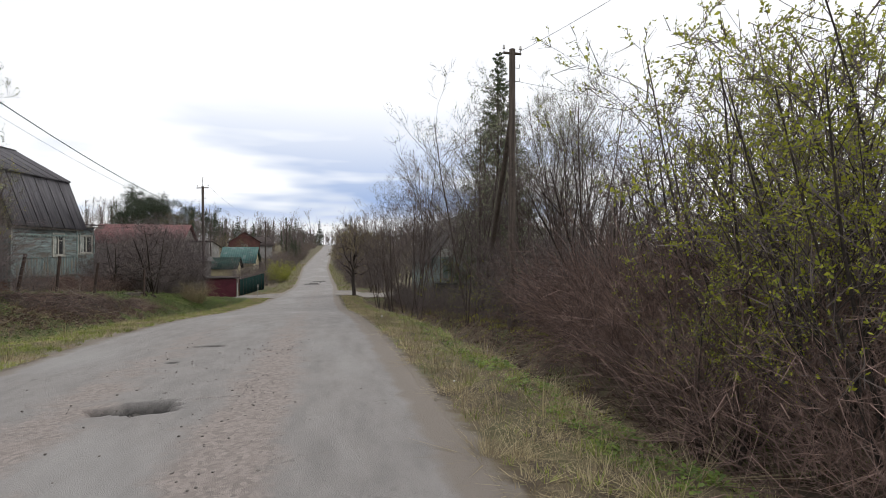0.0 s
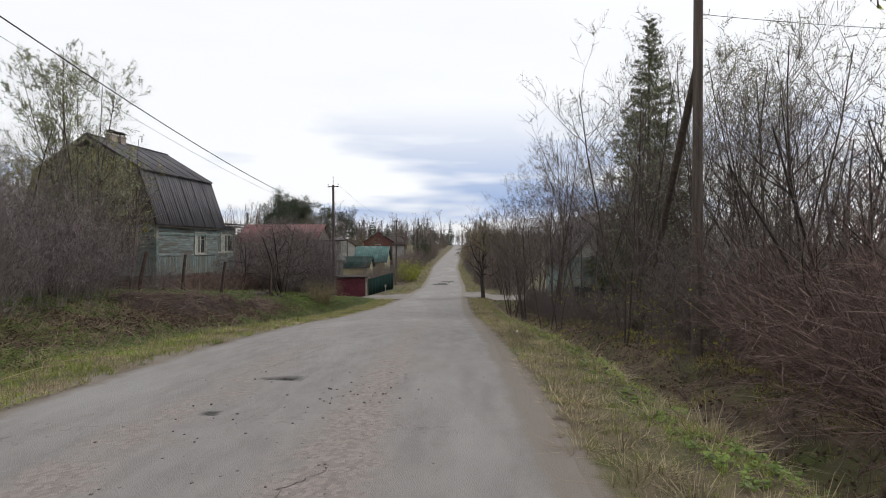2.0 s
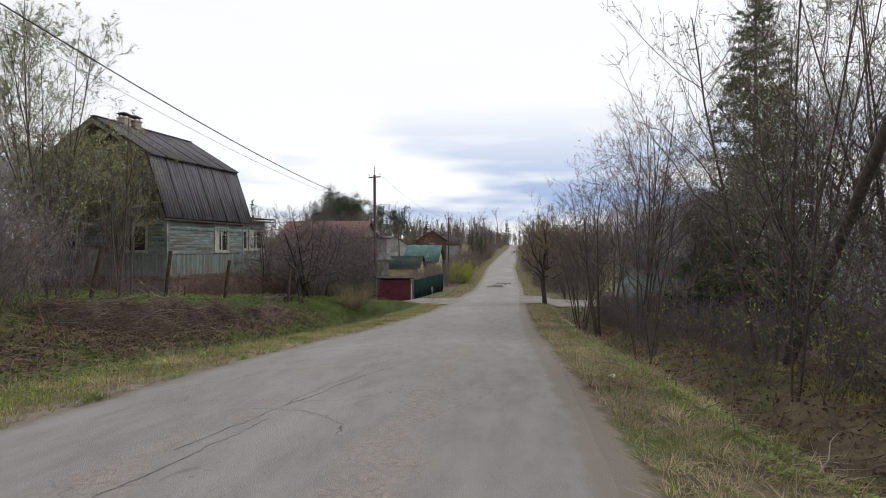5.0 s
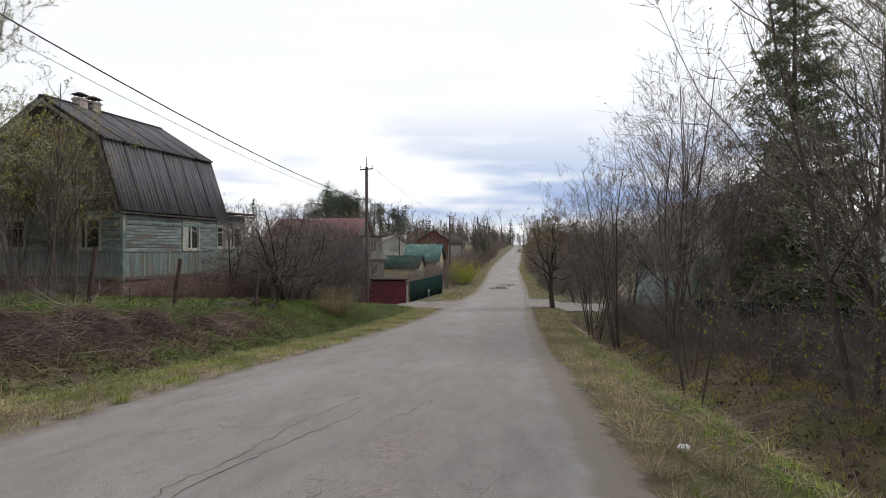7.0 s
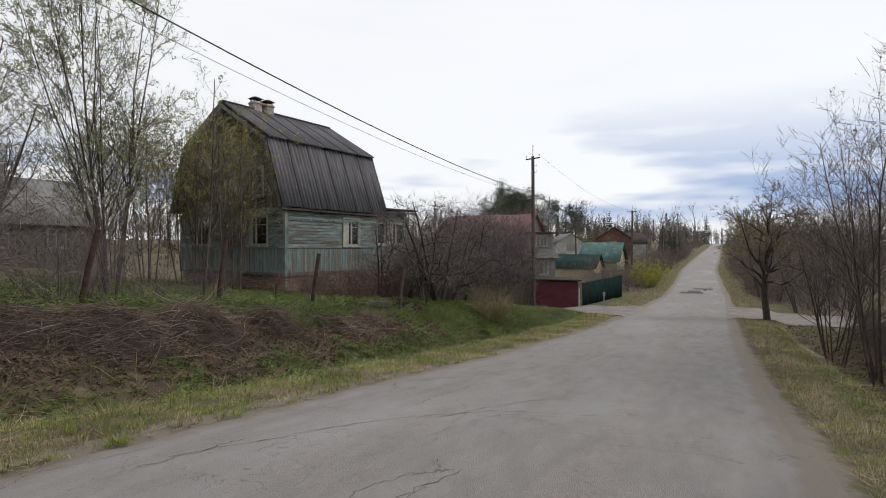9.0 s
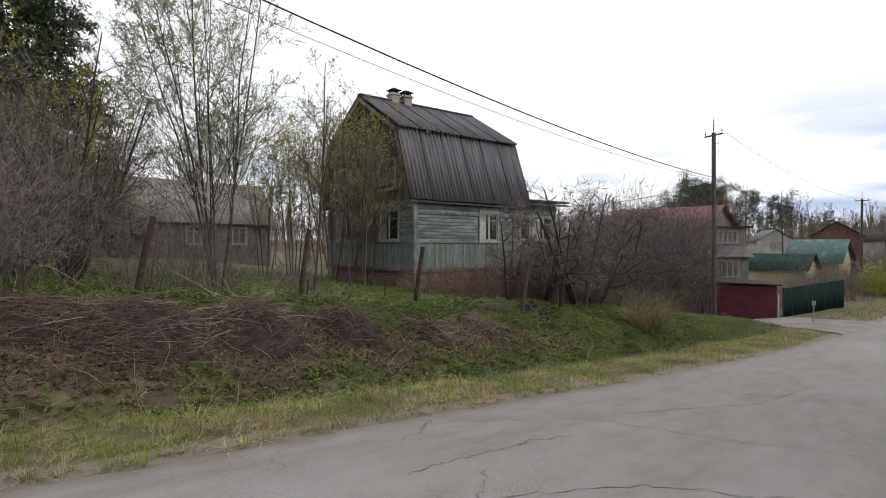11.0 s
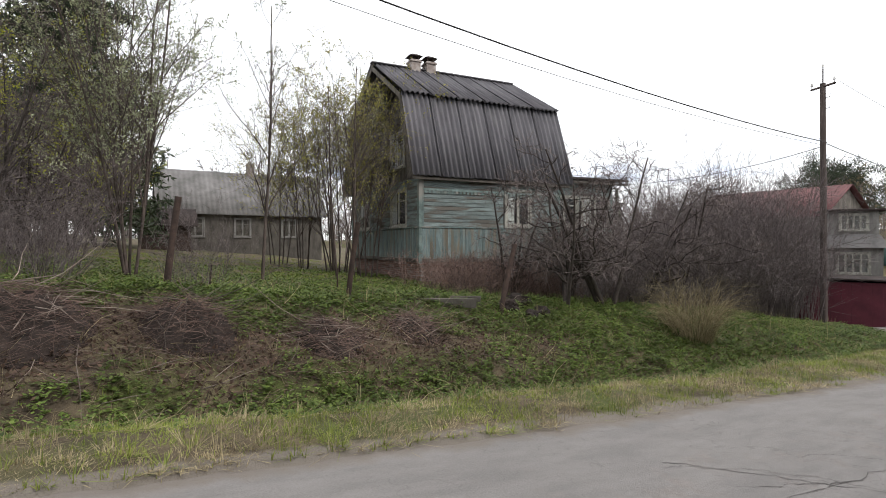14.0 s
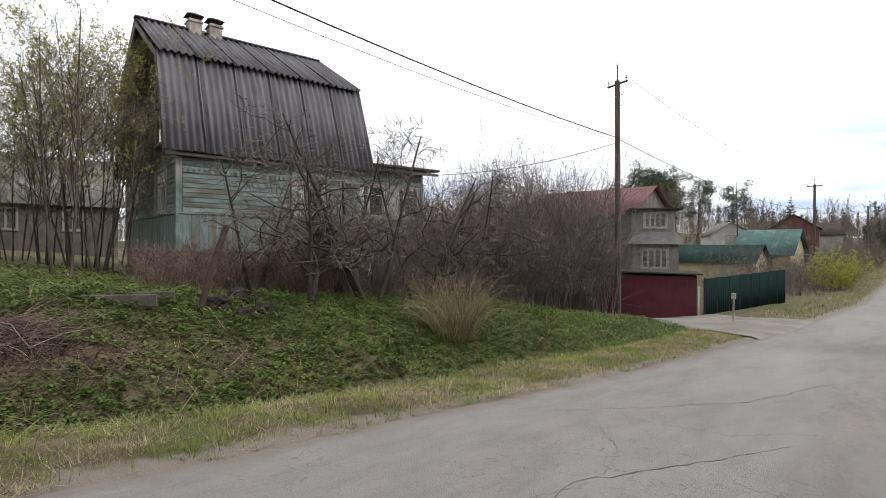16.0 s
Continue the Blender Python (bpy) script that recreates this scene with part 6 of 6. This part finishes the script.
pb = scatter(cover, 30000, -15, -5.8, 9, 45, lambda x, y, u: (u > bare(x, y) * 0.97) & (u < np.interp(edge_left(y) - x, (1.3, 2.4, 5.0, 7.5, 10), (0.15, 1, 1, 0.8, 0.5))))
stuff("bank_herbs", herbs(cover, pb, 0.046, 9, 0.13), HERB, "low dark green nettles and ground elder on the bank", "herbs")
pe = scatter(cover, 26000, -11, -6.0, 20, 44, lambda x, y, u: (u > bare(x, y) * 1.2) & (edge_left(y) - x > 1.9) & (u < np.interp(y, (20, 24, 34, 44), (0.3, 1, 1, 0.5))))
stuff("bank_herbs", herbs(cover, pe, 0.048, 9, 0.17), HERB, "dense low green nettles covering the bank", "herbs")
py = scatter(cover, 9000, -32, -10, 14, 40, lambda x, y, u: u < np.interp(-x, (10, 14, 32), (0.8, 1, 0.35)))
stuff("yard_grass", tufts(cover, py, 9, 0.07, 1.3, 0.006, 0.05), GRASS, "short green grass in the yard", "grass")
ph = scatter(cover, 15000, -20, -9.6, 14, 34, lambda x, y, u: u < 0.25 + 0.75 * patchy(x, y, 1.4, 9))
stuff("yard_herbs", herbs(cover, ph, 0.06, 6, 0.08), HERB, "low green herbs in the yard grass", "herbs")
pw = scatter(cover, 700, -13, -6.3, 10, 42)
stuff("bank_weeds", tufts(cover, pw, 16, 0.20, 1.6, 0.004, 0.07), GRASS_DRY, "pale dry tufts among the nettles", "grass")

pg = scatter(cover, 9000, 1.6, 3.4, 3, 30, lambda x, y, u: (x - edge_right(y) > 1.2) & (x - edge_right(y) < 2.0) & (u < np.interp(y, (3, 8, 13, 30), (1, 0.8, 0.35, 0.3)) * (0.1 + 0.9 * patchy(x, y, 0.8, 17))))
stuff("ditch_herbs", herbs(cover, pg, 0.045, 7, 0.09), HERB_FRESH, "fresh green weeds along the lip of the ditch", "herbs")

# mossy clumps on the far side of the ditch
pm = scatter(cover, 52000, 3.2, 6.2, 7, 34, lambda x, y, u: (x - edge_right(y) > 2.5) & (u < np.clip(bumps(x, y, 0.55, 12) * 1.6, 0, 1)))
stuff("ditch_moss_grass", grass_blades(cover, pm, 0.14, 1.6, 0.006), LEAF_OLIVE, "olive tufts of moss and grass on the ditch bank", "grass")

# dead leaves and litter in the ditch and on the brown bank
pd = scatter(cover, 26000, 2.2, 9, 2, 46, lambda x, y, u: u < np.interp(x - edge_right(y), (1.75, 2.3, 4, 9), (0, 1, 0.9, 0.5)))
stuff("ditch_leaves", blades(cover, pd + np.array([0, 0, 0.015]), 0.075, 0.65, 0.0), DEAD_LEAF, "dead brown leaves in the ditch", "leaves")
pd = scatter(cover, 52000, -11, -6.4, 8, 31, lambda x, y, u: u < bare(x, y))
stuff("bank_leaves", blades(cover, pd + np.array([0, 0, 0.02]), 0.07, 0.5, 0.0), DEAD_LEAF, "dead brown leaves on the bank", "leaves")


def stalks(rng, at, length, r, flat=0.25, k=4):
    """Dead stalks lying and leaning at random."""
    n = len(at)
    a = rng.uniform(0, 6.28, n)
    way = np.stack([np.cos(a), np.sin(a), np.abs(rng.normal(0, flat, n))], -1)
    P, R = shoots(rng, at, way, length * rng.uniform(0.4, 1.3, n), r * rng.uniform(0.6, 1.5, n), k, 0.5, 0.0, flat * 1.2)
    P[:, :, 2] = np.maximum(P[:, :, 2], ground_z(P[:, :, 0], P[:, :, 1]) + 0.01)
    return tube((P, R), 3)


ps = scatter(cover, 22000, -11, -6.2, 8, 31, lambda x, y, u: u < bare(x, y) * 0.9)
stuff("bank_stalks", stalks(cover, ps, 0.45, 0.0042, 0.22, 3), TWIG_DRY, "dead brown stalks and canes on the bank", "stalks")
ps = scatter(cover, 2600, -11, -5.9, 9, 40)
stuff("bank_straw", stalks(cover, ps, 0.5, 0.004, 0.6), GRASS_DRY, "pale dry stalks leaning over the bank", "stalks")
ps = scatter(cover, 600, -10.5, -6.4, 9, 31, lambda x, y, u: u < bare(x, y) + 0.15)
stuff("bank_sticks", stalks(cover, ps, 0.8, 0.006, 0.3), TWIG_PALE, "pale dead sticks strewn over the bank", "stalks")
ps = scatter(cover, 260, 2.0, 4.6, 8, 34)
stuff("ditch_sticks", stalks(cover, ps, 0.9, 0.007, 0.2), TWIG_PALE, "pale dead sticks lying along the ditch", "stalks")
ps = scatter(cover, 6500, 2.4, 7.5, 2, 40, lambda x, y, u: (x - edge_right(y) > 3.1) | (u < 0.25))
stuff("ditch_stalks", stalks(cover, ps, 0.6, 0.0045, 0.35, 3), TWIG_RED, "dead stalks and twigs over the ditch", "stalks")


def heap(x, y, rx, ry, h, seed):
    """A heap of cut brush: crossing sticks over a rounded mound, near-black for the shade between them."""
    rng = np.random.default_rng(seed)
    z0 = float(ground_z(x, y))

    def layer(n, lo, hi, length, r, tilt, droop):
        a, q = rng.uniform(0, 6.28, n), np.sqrt(rng.uniform(0, 1, n))
        px, py_ = np.cos(a) * q * ry, np.sin(a) * q * rx
        st = np.stack([px, py_, ground_z(x + px, y + py_) - z0 + h * (1 - q ** 2) * rng.uniform(lo, hi, n)], -1)
        b = rng.uniform(0, 6.28, n)
        way = np.stack([np.cos(b) * 0.8, np.sin(b), rng.normal(tilt, 0.2, n)], -1)
        P, R = shoots(rng, st, way, length * rng.uniform(0.3, 1.2, n), r * rng.uniform(0.5, 1.5, n), 4, 0.45, 0, droop)
        P[:, :, 2] = np.maximum(P[:, :, 2], ground_z(x + P[:, :, 0], y + P[:, :, 1]) - z0 + 0.005)
        return tube((P, R), 3)

    ob = thing("brush_heap", pose(x, y, z0), "heap of cut grey-brown brushwood on the bank", "brushwood", "brush heaps on the bank")
    part("stick_tangle", layer(int(800 * rx), 0.3, 1.0, 0.55, 0.0042, -0.05, 0.5), TWIG_DRY, ob, kind="stuff")
    part("stick_layer", layer(int(70 * rx), 0.7, 1.12, 1.25, 0.0065, 0.03, 0.35), TWIG_PALE, ob, kind="stuff")
    part("cane_layer", layer(int(300 * rx), 0.8, 1.1, 0.5, 0.0036, 0.05, 1.6), TWIG_RED, ob, kind="stuff")
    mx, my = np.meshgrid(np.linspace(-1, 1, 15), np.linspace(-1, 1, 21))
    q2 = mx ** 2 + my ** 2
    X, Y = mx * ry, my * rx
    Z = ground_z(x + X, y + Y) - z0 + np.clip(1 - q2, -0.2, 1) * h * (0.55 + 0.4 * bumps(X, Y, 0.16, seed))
    part("mound", grid_mesh("mound", X, Y, Z, SHADED_LITTER), SHADED_LITTER, ob)
    return ob


# dark litter, its colour blackened to paint shade into gaps between the sticks
SHADED_LITTER = material("shaded_brush_litter", (0.05, 0.036, 0.03), (0.02, 0.015, 0.013), 5, 45, 0.95, 0.9, vary=0)
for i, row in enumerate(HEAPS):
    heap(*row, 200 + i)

# pale tussock of dry stems on the bank
tuss = np.random.default_rng(91)
n = 420
az = tuss.uniform(0, 6.28, n)
q = np.sqrt(tuss.uniform(0, 1, n)) * 0.45
P, R = shoots(tuss, np.stack([np.cos(az) * q, np.sin(az) * q, 0 * q - 0.05], -1), np.stack([np.cos(az) * 0.3, np.sin(az) * 0.3, 1 + 0 * az], -1), tuss.uniform(0.6, 1.9, n), np.full(n, 0.005), 6, 0.4, 0, 2.6)
tus = thing("dry_tussock", put(-7.75, 33.7, 0, 0.92), "tall pale tussock of drooping dry stems on the bank", "tussock")
part("stem_tuft", tube((P, R), 3), GRASS_DRY, tus, kind="stuff")
part("twig_tuft", tube(offspring(tuss, (P, R), 4, (0.3, 1), 30, 0.35, 0.7, 3, 0.4, 0, 0.9), 3), GRASS_DRY, tus, kind="stuff")

# loose stones on the asphalt
pst = np.random.default_rng(17)
bm0 = bmesh.new()
bmesh.ops.create_icosphere(bm0, subdivisions=1, radius=1)
for v in bm0.verts:
    v.co *= pst.uniform(0.75, 1.2)
    v.co.z *= 0.65
stone_me = mesh_of("stone", bm0, STONE)
stones = thing("loose_stones", pose(0, 0, 0), "scattered small dark stones lying on the worn asphalt", "stones")
for i in range(290):
    y = pst.uniform(2.6, 11)
    x = pst.normal(-0.85, 0.35) if pst.uniform() < 0.62 else (pst.normal(-2.2, 0.5) if pst.uniform() < 0.6 else pst.uniform(-4.2, 0.8))
    s = pst.uniform(0.006, 0.017)
    u = (x - edge_left(y) + 0.06) / (edge_right(y) - edge_left(y) + 0.16)
    share("stone", stone_me, stones, pose(x, y, float(road_z(y)) - 0.04 + 0.05 * (1 - (2 * u - 1) ** 2) + s * 0.3, 0, 0, pst.uniform(0, 360)) @ Matrix.Scale(s, 4))


def crack(pts, w=0.012, seed=0):
    """A crack: a thin dark strip that wanders along its points."""
    rng = np.random.default_rng(seed)
    pts = np.array(pts, float)
    t = np.linspace(0, len(pts) - 1, 14 * len(pts))
    x = np.interp(t, range(len(pts)), pts[:, 0]) + np.cumsum(rng.normal(0, 0.014, len(t))) + rng.normal(0, 0.012, len(t))
    y = np.interp(t, range(len(pts)), pts[:, 1]) + rng.normal(0, 0.02, len(t))
    d = np.stack([np.gradient(x), np.gradient(y)], -1)
    d /= np.linalg.norm(d, axis=1, keepdims=True) + 1e-9
    ww = w * rng.uniform(0.3, 1.4, len(t))
    rows = []
    for s in (-1, 1):
        xx, yy = x - d[:, 1] * ww * s, y + d[:, 0] * ww * s
        u = (xx - edge_left(yy) + 0.06) / (edge_right(yy) - edge_left(yy) + 0.16)
        rows.append(np.stack([xx, yy, road_z(yy) - 0.04 + 0.05 * (1 - (2 * u - 1) ** 2) + bumps(xx, yy, 1.7, 4) * 0.010 + 0.004], -1))
    return grid_mesh("crack", *[np.stack([r[:, i] for r in rows]) for i in range(3)], CRACK)


CRACK = material("crack_filled_with_dirt", (0.145, 0.134, 0.127), (0.09, 0.083, 0.079), 9, 60, 0.95, 0.2, vary=0)
for i, c in enumerate((((-1.5, 6.2), (-1.2, 6.25), (-0.95, 6.3), (-0.9, 6.9), (-0.75, 7.3)), ((-2.4, 14.2), (-2.1, 15.6), (-2.0, 17.0), (-1.7, 18.6)), ((-1.25, 17.2), (-1.0, 18.4)), ((-2.6, 12.6), (-2.0, 15.8), (-1.6, 17.6)), ((-3.4, 24.0), (-2.6, 26.5), (-2.4, 29.2), (-1.6, 31.5)),
                       ((-3.5, 26.5), (-2.2, 27.6), (-1.0, 28.0)), ((-4.0, 17.6), (-3.3, 19.5), (-2.6, 20.6), (-1.6, 21.2)), ((-2.8, 20.0), (-2.2, 21.8), (-1.4, 22.6)), ((-3.6, 31), (-2.4, 33), (-1.6, 36)), ((-4.2, 22.0), (-3.4, 23.4), (-2.2, 23.9), (-1.2, 24.6)), ((-2.9, 10.6), (-2.4, 12.4), (-2.3, 13.6)))):
    tagged(new("crack", crack(c, 0.005, 300 + i)), "thin dark crack in the asphalt", "crack", "cracks in the road")

cr = random.Random(64)
for i in range(34):            # shorter cracks that branch and cross over the left half of the road
    x, y = cr.uniform(-4.3, -0.6), cr.uniform(12, 38)
    a = cr.choice((0.3, 1.2, 1.5, 1.9)) + cr.uniform(-0.35, 0.35)
    pts = [(x, y)]
    for k in range(cr.randint(2, 4)):
        a += cr.uniform(-0.6, 0.6)
        step = cr.uniform(0.3, 0.8)
        x, y = min(0.2, max(-4.5, x + math.cos(a) * step)), y + math.sin(a) * step
        pts.append((x, y))
    tagged(new("crack", crack(pts, cr.uniform(0.002, 0.004), 400 + i)), "thin dark crack in the asphalt", "crack", "cracks in the road")

# litter
lit = thing("crumpled_bag", put(1.6, 16.85, 0, 0.6), "crumpled white plastic bag on the dry grass", "litter", "litter on the verge")
bm = bmesh.new()
bmesh.ops.create_icosphere(bm, subdivisions=3, radius=0.09)
for v in bm.verts:
    v.co *= 1 + 0.35 * noise.noise(v.co * 22)
    v.co.z = v.co.z * 0.6 + 0.06
part("bag", bm, WHITE_PLASTIC, lit)
c2 = copy_thing(lit, Matrix.Identity(4))
c2.matrix_basis = put(1.55, 6.6, 40, 0.2)
can = thing("drink_can", put(3.0, 10.9, 30, 1.0, -0.04), "crushed blue drink can lying in the ditch", "litter", "litter on the verge")
bm = bmesh.new()
bmesh.ops.create_cone(bm, cap_ends=True, segments=14, radius1=0.033, radius2=0.033, depth=0.115, matrix=Matrix.Rotation(radians(90), 4, "Y"))
bmesh.ops.bevel(bm, geom=[e for e in bm.edges if len(e.link_faces) == 2 and abs(e.calc_face_angle(0)) > 1], offset=0.006, segments=2, affect="EDGES")
part("can_body", bm, BLUE_CAN, can)

# edge boards of an old garden bed, and clods beside the leaning post
bed = thing("garden_bed_edge", pose(-9.55, 28.05, float(ground_z(-9.55, 28.05)), 0, 0, 50), "rotten dark boards edging an old garden bed", "garden bed")
for i, (x, y, a) in enumerate(((0.0, 0.0, 0), (0.05, 0.5, 4), (-0.7, 0.26, 92))):
    part("board", box_bm((-0.75, -0.02, -0.05, 0.75, 0.02, 0.13), bevel=0.008), BOARD_GREY, bed).matrix_basis = pose(x, y, 0, 3, 0, a)
for x, y, s in ((-9.35, 29.6, 0.26), (-9.1, 30.3, 0.2), (-9.7, 30.2, 0.3), (-8.9, 29.9, 0.18)):
    bm = bmesh.new()
    bmesh.ops.create_icosphere(bm, subdivisions=3, radius=s)
    for v in bm.verts:
        v.co *= 1 + 0.5 * noise.noise(v.co * 9 + Vector((x * 5, y, 0)))
        v.co.z *= 0.6
    o = tagged(part("earth_clod", bm, SHADED_LITTER), "dark clod of dug earth with roots in the grass", "earth clod", "earth clods by the post")
    o.matrix_basis = put(x, y, 0, 1.0, -0.03)

# pale plastic sheeting heaped behind the thicket
sheeting = thing("plastic_sheeting", put(9.4, 20.3), "crumpled heap of pale plastic sheeting behind the thicket", "sheeting")
bm = bmesh.new()
bmesh.ops.create_icosphere(bm, subdivisions=4, radius=0.8)
for v in bm.verts:
    k = 1 + 0.3 * noise.noise(v.co * 2.6) + 0.12 * noise.noise(v.co * 8)
    v.co = Vector((v.co.x * 1.3 * k, v.co.y * 0.9 * k, max(v.co.z * 0.75 * k, -0.1)))
part("sheet", bm, WHITE_PLASTIC, sheeting)
